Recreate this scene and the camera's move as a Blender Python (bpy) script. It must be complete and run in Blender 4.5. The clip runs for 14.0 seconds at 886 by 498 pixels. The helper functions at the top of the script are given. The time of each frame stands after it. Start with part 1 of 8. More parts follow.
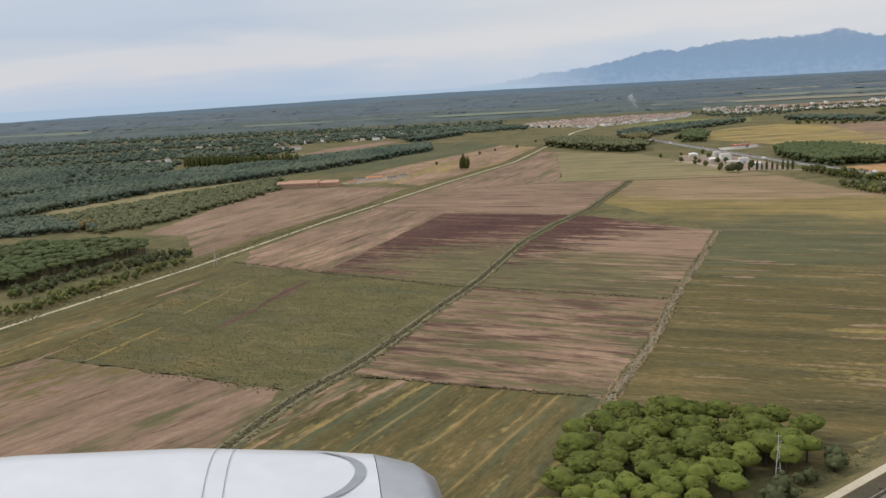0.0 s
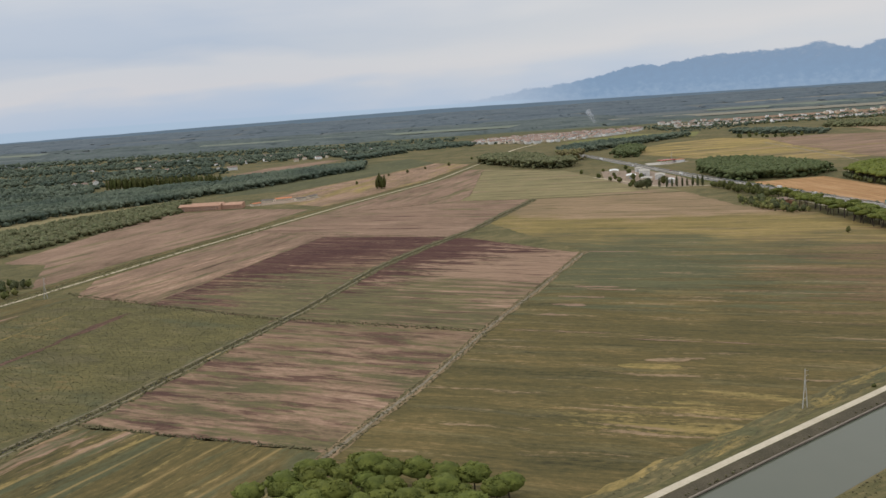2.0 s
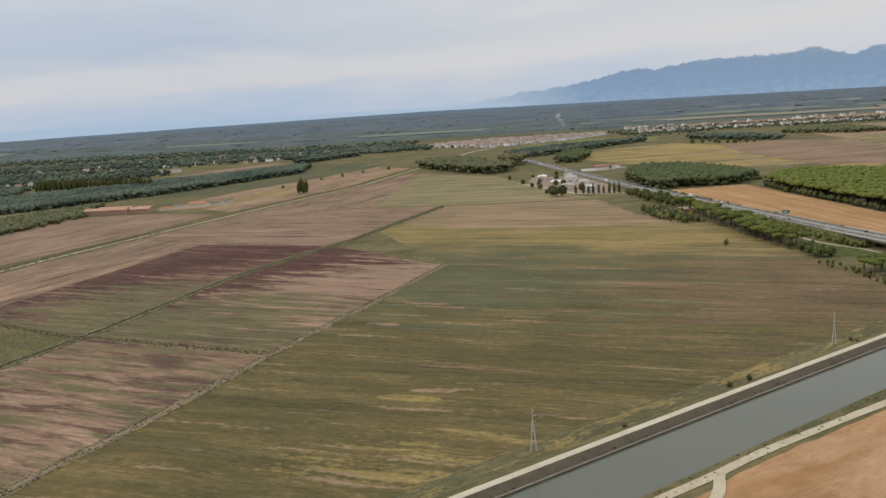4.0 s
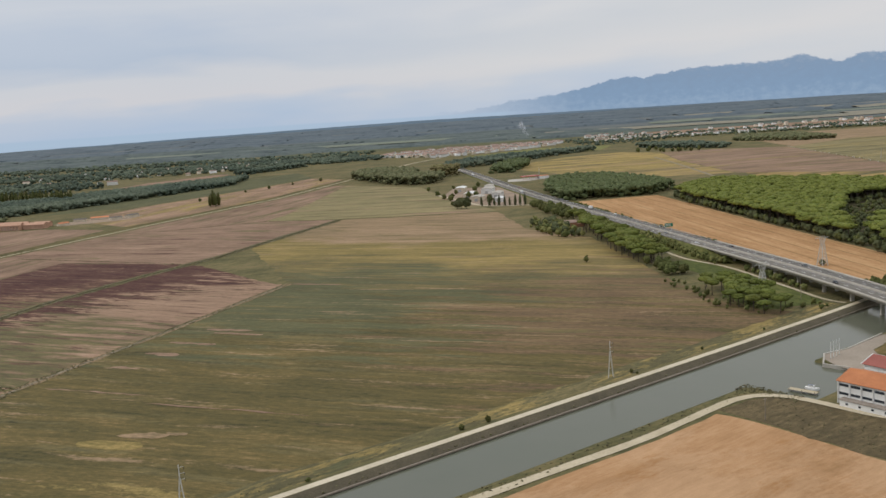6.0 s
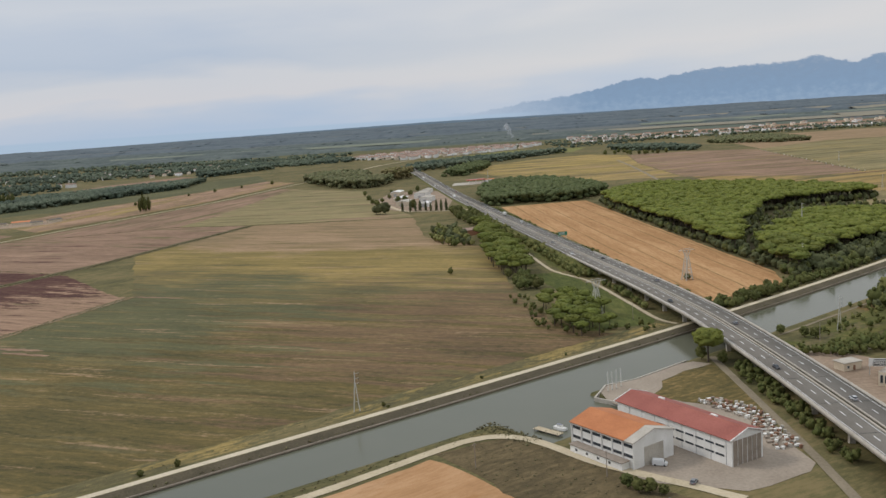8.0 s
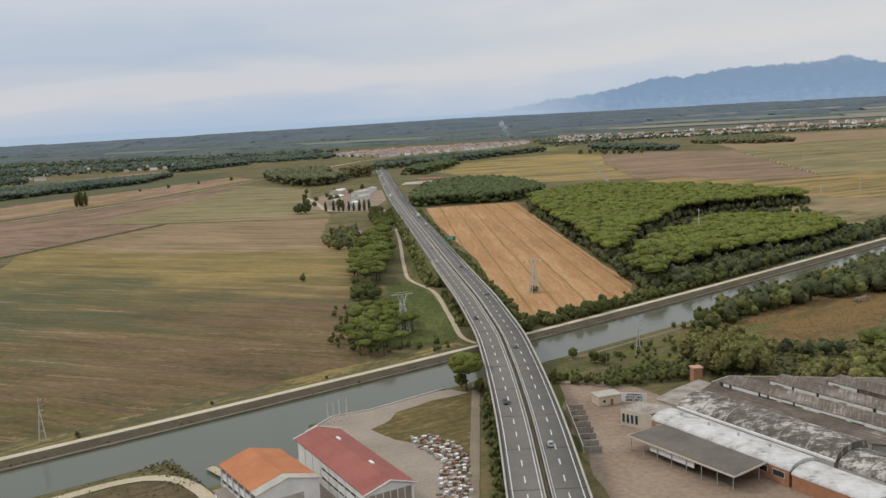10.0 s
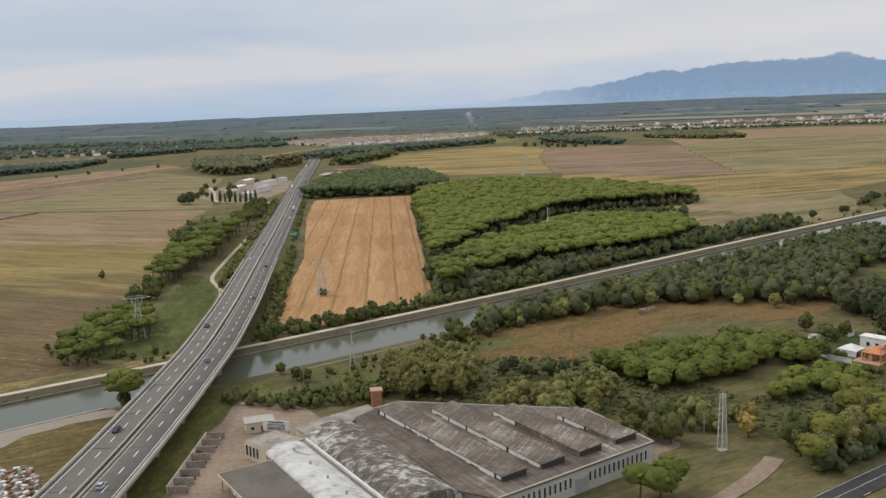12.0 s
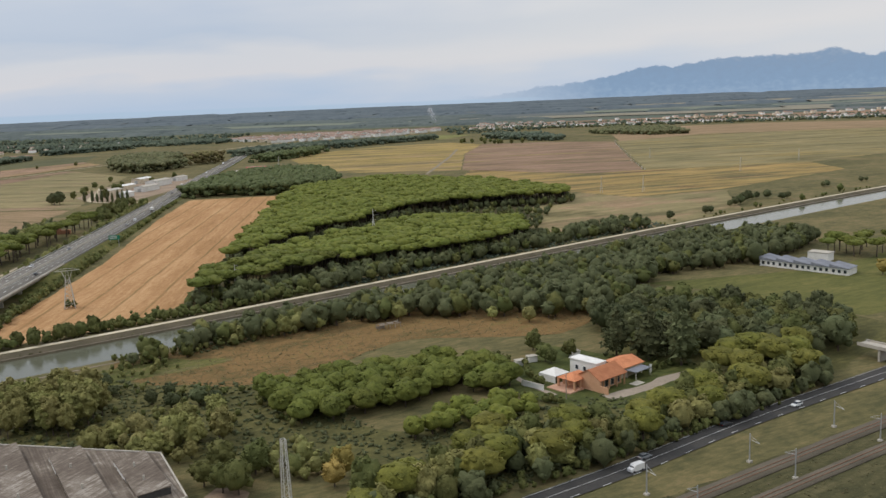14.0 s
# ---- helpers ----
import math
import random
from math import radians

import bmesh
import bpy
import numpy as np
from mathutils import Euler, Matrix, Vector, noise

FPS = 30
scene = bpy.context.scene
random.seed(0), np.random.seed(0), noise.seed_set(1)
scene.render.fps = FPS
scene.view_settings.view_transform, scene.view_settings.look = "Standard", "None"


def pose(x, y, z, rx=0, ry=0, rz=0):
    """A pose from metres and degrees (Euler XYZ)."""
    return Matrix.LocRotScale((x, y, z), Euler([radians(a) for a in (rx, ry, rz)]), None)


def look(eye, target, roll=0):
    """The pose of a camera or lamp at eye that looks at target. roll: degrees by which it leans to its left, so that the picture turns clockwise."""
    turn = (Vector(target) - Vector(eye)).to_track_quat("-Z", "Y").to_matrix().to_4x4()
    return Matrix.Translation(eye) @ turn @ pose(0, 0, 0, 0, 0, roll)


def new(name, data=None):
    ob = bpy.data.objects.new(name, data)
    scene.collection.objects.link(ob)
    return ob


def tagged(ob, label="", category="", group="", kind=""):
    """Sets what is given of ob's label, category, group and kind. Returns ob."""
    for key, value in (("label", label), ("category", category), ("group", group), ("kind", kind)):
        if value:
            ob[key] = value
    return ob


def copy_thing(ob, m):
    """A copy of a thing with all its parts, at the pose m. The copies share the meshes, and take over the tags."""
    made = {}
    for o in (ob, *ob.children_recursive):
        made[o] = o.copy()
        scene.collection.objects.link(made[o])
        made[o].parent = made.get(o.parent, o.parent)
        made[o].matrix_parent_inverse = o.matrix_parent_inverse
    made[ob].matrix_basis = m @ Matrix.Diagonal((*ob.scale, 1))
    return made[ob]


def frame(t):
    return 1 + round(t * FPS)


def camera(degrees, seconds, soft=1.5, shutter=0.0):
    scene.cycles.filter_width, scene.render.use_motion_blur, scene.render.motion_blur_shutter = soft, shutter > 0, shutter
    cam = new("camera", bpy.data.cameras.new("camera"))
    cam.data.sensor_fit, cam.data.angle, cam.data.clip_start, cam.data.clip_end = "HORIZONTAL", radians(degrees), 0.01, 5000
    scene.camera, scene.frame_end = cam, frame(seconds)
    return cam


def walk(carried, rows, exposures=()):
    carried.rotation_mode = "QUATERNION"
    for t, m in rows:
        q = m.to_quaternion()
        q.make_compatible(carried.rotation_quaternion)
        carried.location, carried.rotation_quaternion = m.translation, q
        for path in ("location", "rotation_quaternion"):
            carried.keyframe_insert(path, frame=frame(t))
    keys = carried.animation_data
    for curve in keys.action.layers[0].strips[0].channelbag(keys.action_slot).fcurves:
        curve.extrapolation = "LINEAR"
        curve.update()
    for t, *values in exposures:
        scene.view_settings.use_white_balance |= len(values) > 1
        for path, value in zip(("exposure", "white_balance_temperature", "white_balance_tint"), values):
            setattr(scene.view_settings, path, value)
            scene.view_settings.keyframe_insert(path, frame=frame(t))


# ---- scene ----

# ---- camera and its flight ----
cam = camera(52.0, 14.0)
UNIT = 0.62  # scene units for a metre of the place
PATH = [
    (0, (0.38, 0.20, 140.68), (-0.65, 98.61, 122.97), -3.05),
    (0.5, (28.76, 10.17, 139.35), (30.01, 108.57, 121.61), -2.63),
    (1, (57.18, 20.12, 137.98), (57.03, 118.74, 121.41), -3.23),
    (1.5, (85.65, 30.07, 136.57), (85.93, 128.79, 120.66), -3.48),
    (2, (114.17, 40.01, 135.15), (114.77, 138.71, 119.12), -3.71),
    (2.5, (142.75, 49.95, 133.69), (143.81, 148.62, 117.49), -3.39),
    (3, (171.38, 59.88, 132.22), (172.69, 158.53, 115.88), -3.15),
    (5.5, (315.43, 109.60, 124.64), (316.68, 208.49, 109.78), -3.58),
    (6, (344.43, 119.57, 123.10), (346.68, 218.43, 108.20), -3.57),
    (6.5, (373.51, 129.55, 121.57), (374.15, 228.44, 106.75), -3.58),
    (7, (402.65, 139.54, 120.04), (403.47, 238.45, 105.36), -3.66),
    (9.5, (549.52, 189.78, 112.55), (549.83, 288.68, 97.77), -3.13),
    (10, (579.14, 199.89, 111.10), (577.55, 298.76, 96.18), -2.97),
    (10.5, (608.85, 210.04, 109.69), (609.72, 308.89, 94.65), -2.64),
    (11, (638.64, 220.21, 108.30), (637.44, 319.08, 93.38), -2.52),
    (11.5, (668.52, 230.41, 106.94), (668.71, 329.26, 91.79), -2.26),
    (12, (698.50, 240.65, 105.62), (697.45, 339.35, 89.61), -2.00),
    (12.5, (728.57, 250.92, 104.34), (728.37, 349.55, 87.80), -1.59),
    (13, (758.74, 261.23, 103.09), (759.95, 359.81, 86.33), -1.17),
    (13.5, (789.01, 271.58, 101.90), (786.65, 370.16, 85.28), -1.69),
    (14, (819.37, 281.97, 100.75), (819.16, 380.60, 84.26), -2.07),
]
walk(cam, [(t, look(Vector(eye) * UNIT, Vector(target) * UNIT, roll)) for t, eye, target, roll in PATH], [(0, 0.11), (1.5, 0.03), (3, 0.02), (9.5, 0.02), (11.5, 0.04), (13.5, 0.13), (14, 0.10)])

# ---- node helpers ----
def rgb(r, g, b):
    """A linear colour from display values 0 to 255."""
    out = []
    for c in (r, g, b):
        c /= 255
        out.append(c / 12.92 if c <= 0.04045 else ((c + 0.055) / 1.055) ** 2.4)
    return (*out, 1.0)


class Nodes:
    """Short hand for building a node tree."""

    def __init__(self, tree):
        self.tree = tree
        tree.nodes.clear()

    def add(self, kind, **inputs):
        n = self.tree.nodes.new(kind)
        for key, value in inputs.items():
            sock = n.inputs[int(key[1:])] if key[0] == "i" and key[1:].isdigit() else n.inputs[key.replace("_", " ")]
            if isinstance(value, bpy.types.NodeSocket):
                self.tree.links.new(value, sock)
            else:
                sock.default_value = value
        return n

    def math(self, op, a, b=0.0, c=0.0, clamp=False):
        n = self.add("ShaderNodeMath", i0=a, i1=b, i2=c)
        n.operation, n.use_clamp = op, clamp
        return n.outputs[0]

    def mix(self, fac, a, b, blend="MIX"):
        n = self.add("ShaderNodeMix", i0=fac, i6=a, i7=b)
        n.data_type, n.blend_type = "RGBA", blend
        return n.outputs[2]

    def scaled(self, v, by):
        n = self.add("ShaderNodeVectorMath", i0=v, i1=by)
        n.operation = "MULTIPLY"
        return n.outputs[0]

    def noise(self, vector, scale, detail=4.0, rough=0.55):
        n = self.add("ShaderNodeTexNoise", Scale=scale, Detail=detail, Roughness=rough)
        if vector is not None:
            self.tree.links.new(vector, n.inputs["Vector"])
        return n.outputs[0]

    def ramp(self, fac, stops, smooth=False):
        n = self.add("ShaderNodeValToRGB", i0=fac)
        cr = n.color_ramp
        cr.interpolation = "EASE" if smooth else "LINEAR"
        while len(cr.elements) < len(stops):
            cr.elements.new(0.5)
        for e, (p, c) in zip(cr.elements, stops):
            e.position = p
            e.color = c if isinstance(c, tuple) else (c, c, c, 1)
        return n.outputs[0]


# ---- world: thin overcast over the plain, hills and sea at the horizon ----
SUN_HEIGHT, SUN_TURN = 42.0, 288.0
world = bpy.data.worlds.new("sky")
scene.world = world
world.use_nodes = True
W = Nodes(world.node_tree)
way = W.add("ShaderNodeTexCoord").outputs["Generated"]
part_xyz = W.add("ShaderNodeSeparateXYZ", i0=way)
azim = W.math("MULTIPLY", W.math("ARCTAN2", part_xyz.outputs[0], part_xyz.outputs[1]), 57.2958)
elev = W.math("MULTIPLY", W.math("ARCSINE", part_xyz.outputs[2]), 57.2958)
tilted = W.math("MULTIPLY_ADD", azim, -0.035, elev)
flat = W.add("ShaderNodeCombineXYZ", i0=W.math("MULTIPLY", azim, 0.032), i1=W.math("MULTIPLY", tilted, 0.15), i2=0.3).outputs[0]
veil = W.noise(flat, 1.6, 4.0, 0.5)
fine = W.noise(flat, 6.0, 4.0, 0.5)
# pale and blue-grey sheets of cloud one above the other, whiter inland
lift = W.math("ADD", tilted, W.math("MULTIPLY_ADD", W.math("SUBTRACT", veil, 0.5), 5.0, W.math("MULTIPLY", W.math("SUBTRACT", fine, 0.5), 1.3)))
lift = W.math("MULTIPLY", W.math("ADD", lift, 0.8), 0.1)
west = W.ramp(lift, [(0.05, rgb(174, 192, 215)), (0.20, rgb(184, 196, 214)), (0.29, rgb(204, 205, 212)), (0.42, rgb(201, 204, 212)), (0.54, rgb(179, 191, 209)), (0.70, rgb(185, 195, 211)), (0.86, rgb(200, 205, 214)), (1.0, rgb(196, 202, 212))])
inland = W.ramp(lift, [(0.05, rgb(190, 201, 217)), (0.22, rgb(206, 209, 215)), (0.36, rgb(214, 213, 215)), (0.58, rgb(207, 209, 213)), (0.74, rgb(214, 214, 216)), (1.0, rgb(209, 211, 214))])
east = W.math("ADD", W.math("MULTIPLY_ADD", azim, 0.030, 0.42), W.math("MULTIPLY", W.math("SUBTRACT", veil, 0.5), 1.2), clamp=True)
cloud = W.mix(east, west, inland)
nishita = W.add("ShaderNodeTexSky")
nishita.sky_type, nishita.sun_disc, nishita.sun_elevation, nishita.sun_rotation = "NISHITA", False, radians(SUN_HEIGHT), radians(SUN_TURN)
dome = W.mix(0.93, W.mix(1.0, nishita.outputs[0], (0.1, 0.1, 0.1, 1), "MULTIPLY"), cloud)
# hills far inland and the coast under them, distance haze in their colours
ridge = W.ramp(W.math("MULTIPLY_ADD", azim, 1 / 60, 0.2), [
    (0.0, 0.00), (0.255, 0.00), (0.272, 0.05), (0.305, 0.145), (0.345, 0.215), (0.378, 0.325), (0.400, 0.42), (0.427, 0.505), (0.438, 0.425),
    (0.465, 0.53), (0.493, 0.595), (0.510, 0.595), (0.543, 0.585), (0.565, 0.62), (0.586, 0.685), (0.602, 0.585), (0.620, 0.52), (0.640, 0.64), (0.72, 0.55), (0.86, 0.62)])
rough = W.noise(W.add("ShaderNodeCombineXYZ", i0=azim, i1=elev).outputs[0], 0.85, 5.0, 0.55)
crag = W.noise(W.add("ShaderNodeCombineXYZ", i0=azim, i1=W.math("MULTIPLY", elev, 1.5)).outputs[0], 2.1, 6.0, 0.62)
ridge = W.math("ADD", W.math("MULTIPLY", ridge, 3.0), W.math("MULTIPLY_ADD", W.math("SUBTRACT", rough, 0.5), 0.30, W.math("MULTIPLY", W.math("SUBTRACT", crag, 0.5), 0.42)))
hill = W.math("MULTIPLY", W.math("SUBTRACT", ridge, elev), W.ramp(veil, [(0.40, 16.0), (0.62, 5.0)]), clamp=True)
hill = W.math("MULTIPLY", hill, W.math("MULTIPLY", W.math("SUBTRACT", azim, 1.0), 0.11, clamp=True))
# hill tones with the air's blue haze painted in
hazy_hill = W.ramp(W.math("MULTIPLY_ADD", crag, 0.55, W.math("MULTIPLY_ADD", elev, 0.15, -0.04)), [(0.10, rgb(140, 163, 188)), (0.28, rgb(124, 150, 179)), (0.46, rgb(122, 146, 174)), (0.62, rgb(140, 158, 180)), (0.76, rgb(166, 177, 192))])
dome = W.mix(W.math("MULTIPLY", hill, 0.93), dome, hazy_hill)
sea = W.math("MULTIPLY", W.math("SUBTRACT", -0.17, elev), 9.0, clamp=True)
sea_east = W.math("MULTIPLY", W.math("SUBTRACT", 7.2, azim), 0.5, clamp=True)
dome = W.mix(W.math("MULTIPLY", sea, W.math("MULTIPLY", sea_east, 0.8)), dome, rgb(166, 187, 208))
shore = W.math("MULTIPLY_ADD", W.math("MULTIPLY_ADD", azim, 0.04, 1.0, clamp=True), 0.33, -0.76)
shore = W.math("ADD", shore, W.math("MULTIPLY", W.math("SUBTRACT", rough, 0.5), 0.06))
land = W.math("MULTIPLY", W.math("SUBTRACT", shore, elev), 25.0, clamp=True)
# far land below the skyline, coloured blue-grey for haze
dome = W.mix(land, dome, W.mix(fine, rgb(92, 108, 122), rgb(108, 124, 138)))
# an overcast sky grows brighter towards the zenith
bright = W.math("MULTIPLY_ADD", W.math("MULTIPLY", W.math("SUBTRACT", elev, 18.0), 1 / 60, clamp=True), 0.90, 1.0)
W.tree.links.new(W.add("ShaderNodeBackground", Color=dome, Strength=bright).outputs[0], W.add("ShaderNodeOutputWorld").inputs[0])

sun = new("sun", bpy.data.lights.new("sun", "SUN"))
sun.data.energy, sun.data.angle, sun.data.color = 1.24, radians(10), (1.0, 0.925, 0.83)
sun.rotation_euler = (radians(90 - SUN_HEIGHT), 0, radians(180 - SUN_TURN))
scene.view_settings.exposure = 0.0


# ---- materials ----
def material(name, build, rough=0.9, bump=0.0, bump_scale=1.0, metal=0.0, spec=0.3, coat=0.0):
    m = bpy.data.materials.new(name)
    m.use_nodes = True
    n = Nodes(m.node_tree)
    pos = n.add("ShaderNodeTexCoord").outputs["Object"]
    col = build(n, pos)
    b = n.add("ShaderNodeBsdfPrincipled", Roughness=rough, Metallic=metal)
    b.inputs["Specular IOR Level"].default_value = spec
    b.inputs["Coat Weight"].default_value = coat
    if isinstance(col, bpy.types.NodeSocket):
        n.tree.links.new(col, b.inputs["Base Color"])
    else:
        b.inputs["Base Color"].default_value = col
    if bump:
        h = n.noise(pos, bump_scale, 4.0)
        bp = n.add("ShaderNodeBump", Strength=bump, Distance=1.0 / bump_scale * 0.5, Height=h).outputs[0]
        n.tree.links.new(bp, b.inputs["Normal"])
    n.tree.links.new(b.outputs[0], n.add("ShaderNodeOutputMaterial").inputs[0])
    return m


def mottled(name, a, b, scale=0.5, scale2=6.0, rough=0.9, bump=0.0, metal=0.0, spec=0.3, vary=0.0, coat=0.0):
    """Two colours mixed by coarse and fine noise; vary: spread from object to object."""
    def build(n, pos):
        big = n.noise(pos, scale, 5.0)
        small = n.noise(pos, scale2, 4.0)
        f = n.math("MULTIPLY_ADD", small, 0.5, n.math("MULTIPLY", big, 0.5))
        col = n.mix(n.ramp(f, [(0.36, 0.0), (0.64, 1.0)]), a, b)
        if vary:
            r = n.add("ShaderNodeObjectInfo").outputs["Random"]
            k = n.math("MULTIPLY_ADD", r, 2 * vary, 1 - vary)
            col = n.mix(1.0, col, n.add("ShaderNodeCombineColor", i0=k, i1=k, i2=k).outputs[0], "MULTIPLY")
        return col
    return material(name, build, rough, bump, scale2, metal, spec, coat)


def striped(name, stops, angle, across=0.10, along=0.006, seed=0.0, fine=0.5, bump=0.35, tram=0.0, tram_colour=None, blend=None, zones=None, patches=()):
    """A field: long uneven bands in one direction, patches and fine growth. tram: metres between wheel tracks.
    blend: other colours, and the place, heading and width of the ragged change to them.
    patches: other growth in ragged islands: colours, level, their fineness along and across, seed, and where they gather."""
    def build(n, pos):
        turned = n.add("ShaderNodeMapping", Rotation=(0, 0, radians(-angle)), Location=(seed * 37.0, seed * 11.0, seed))
        n.tree.links.new(pos, turned.inputs[0])
        v = turned.outputs[0]
        wob = n.add("ShaderNodeTexNoise", Scale=0.025, Detail=3.0, Vector=v).outputs["Color"]
        wob = n.add("ShaderNodeVectorMath", i0=wob, i1=(0.5, 0.5, 0.5))
        wob.operation = "SUBTRACT"
        w = n.add("ShaderNodeVectorMath", i0=n.scaled(wob.outputs[0], (30.0, 9.0, 0.0)), i1=v).outputs[0]
        bands = n.noise(n.scaled(w, (along, across, 1.0)), 1.0, 5.0, 0.62)
        thin = n.noise(n.scaled(w, (along * 5, across * 4.5, 1.0)), 1.0, 4.0, 0.65)
        hair = n.noise(n.scaled(w, (0.07, 0.85, 1.0)), 1.0, 4.0, 0.65)
        patch = n.noise(v, 0.012, 5.0, 0.65)
        grain = n.noise(n.scaled(v, (0.55, 1.0, 1.0)), 0.42, 6.0, 0.75)
        f = n.math("MULTIPLY_ADD", bands, 0.32, n.math("MULTIPLY", patch, 0.22))
        f = n.math("ADD", f, n.math("MULTIPLY_ADD", thin, 0.26, n.math("MULTIPLY", hair, 0.20)))
        f = n.math("MULTIPLY_ADD", n.math("SUBTRACT", f, 0.5), 3.0, 0.5)
        f = n.math("ADD", f, n.math("MULTIPLY", n.math("SUBTRACT", grain, 0.5), fine * 1.9))
        col = n.ramp(f, stops)
        if blend:
            other, bx, by, head, width = blend
            dx, dy = math.cos(radians(head)) / width, math.sin(radians(head)) / width
            sep = n.add("ShaderNodeSeparateXYZ", i0=pos)
            t = n.math("MULTIPLY_ADD", sep.outputs[0], dx, n.math("MULTIPLY_ADD", sep.outputs[1], dy, 0.5 - bx * dx - by * dy))
            t = n.math("ADD", t, n.math("MULTIPLY", n.math("SUBTRACT", bands, 0.5), 2.2))
            t = n.math("ADD", t, n.math("MULTIPLY", n.math("SUBTRACT", thin, 0.5), 2.0))
            t = n.math("ADD", t, n.math("MULTIPLY", n.math("SUBTRACT", patch, 0.5), 1.4))
            col = n.mix(n.ramp(t, [(0.38, 0.0), (0.62, 1.0)]), col, n.ramp(f, other))
        if zones:
            # belts of other growth, one behind the other along a heading
            head, belts = zones
            sep = n.add("ShaderNodeSeparateXYZ", i0=pos)
            c = n.math("MULTIPLY_ADD", sep.outputs[0], math.cos(radians(head)), n.math("MULTIPLY", sep.outputs[1], math.sin(radians(head))))
            c = n.math("ADD", c, n.math("MULTIPLY", n.math("SUBTRACT", patch, 0.5), 210.0))
            c = n.math("ADD", c, n.math("MULTIPLY", n.math("ADD", n.math("MULTIPLY", bands, 0.7), n.math("MULTIPLY_ADD", thin, 0.5, -0.6)), 190.0))
            for start, width, other in belts:
                t = n.math("DIVIDE", n.math("SUBTRACT", c, start), width, clamp=True)
                col = n.mix(t, col, n.ramp(f, other))
        for other, level, fineness, shift, gather in patches:
            at = n.add("ShaderNodeVectorMath", i0=n.scaled(w, (fineness[0], fineness[1], 1.0)), i1=(shift * 7.3, shift * 3.1, shift)).outputs[0]
            t = n.noise(at, 1.0, 7.0, 0.66)
            t = n.math("ADD", t, n.math("MULTIPLY", n.math("SUBTRACT", grain, 0.5), 0.30))
            if gather:
                sep = n.add("ShaderNodeSeparateXYZ", i0=pos)
                dx = n.math("DIVIDE", n.math("SUBTRACT", sep.outputs[0], gather[0]), gather[2])
                dy = n.math("DIVIDE", n.math("SUBTRACT", sep.outputs[1], gather[1]), gather[2])
                far = n.math("SQRT", n.math("ADD", n.math("MULTIPLY", dx, dx), n.math("MULTIPLY", dy, dy)))
                t = n.math("ADD", t, n.math("MULTIPLY_ADD", n.math("MINIMUM", far, 2.0), -0.24, 0.24))
            col = n.mix(n.ramp(t, [(level - 0.045, 0.0), (level + 0.045, 1.0)]), col, n.ramp(f, other))
        if tram:
            wide = n.add("ShaderNodeVectorMath", i0=n.scaled(wob.outputs[0], (0.0, 2.5, 0.0)), i1=v).outputs[0]
            y = n.add("ShaderNodeSeparateXYZ", i0=wide).outputs[1]
            y = n.math("PINGPONG", y, tram / 2)
            t = n.math("MULTIPLY", n.math("SUBTRACT", 1.3, y), 0.8, clamp=True)
            t = n.math("MULTIPLY", t, n.ramp(thin, [(0.36, 0.15), (0.58, 0.85)]))
            col = n.mix(t, col, tram_colour)
        return col
    return material(name, build, 0.95, bump, 0.8, 0.0, 0.1)


def leafy(name, dark, light, scale=0.35, hue=0.02, spread=0.22, island=False, broad=0.0):
    """Foliage: clumps lighter and darker, each tree (or each clump) a little different; broad: drift of colour over a wood."""
    def build(n, pos):
        f = n.math("MULTIPLY_ADD", n.noise(pos, scale, 3.0), 0.4, n.math("MULTIPLY", n.noise(pos, scale * 12, 4.0, 0.75), 0.6))
        if broad:
            f = n.math("ADD", f, n.math("MULTIPLY", n.math("SUBTRACT", n.noise(pos, 0.006, 4.0), 0.5), broad))
        col = n.mix(n.ramp(f, [(0.34, 0.0), (0.66, 1.0)]), dark, light)
        if island:
            r = n.add("ShaderNodeNewGeometry").outputs["Random Per Island"]
        else:
            r = n.add("ShaderNodeObjectInfo").outputs["Random"]
        h = n.add("ShaderNodeHueSaturation", Hue=n.math("MULTIPLY_ADD", r, 2 * hue, 0.5 - hue), Saturation=1.0,
                  Value=n.math("MULTIPLY_ADD", n.math("FRACT", n.math("MULTIPLY", r, 7.31)), 2 * spread, 1 - spread), Color=col)
        return h.outputs[0]
    return material(name, build, 0.8, 0.7, 1.6, 0.0, 0.12)


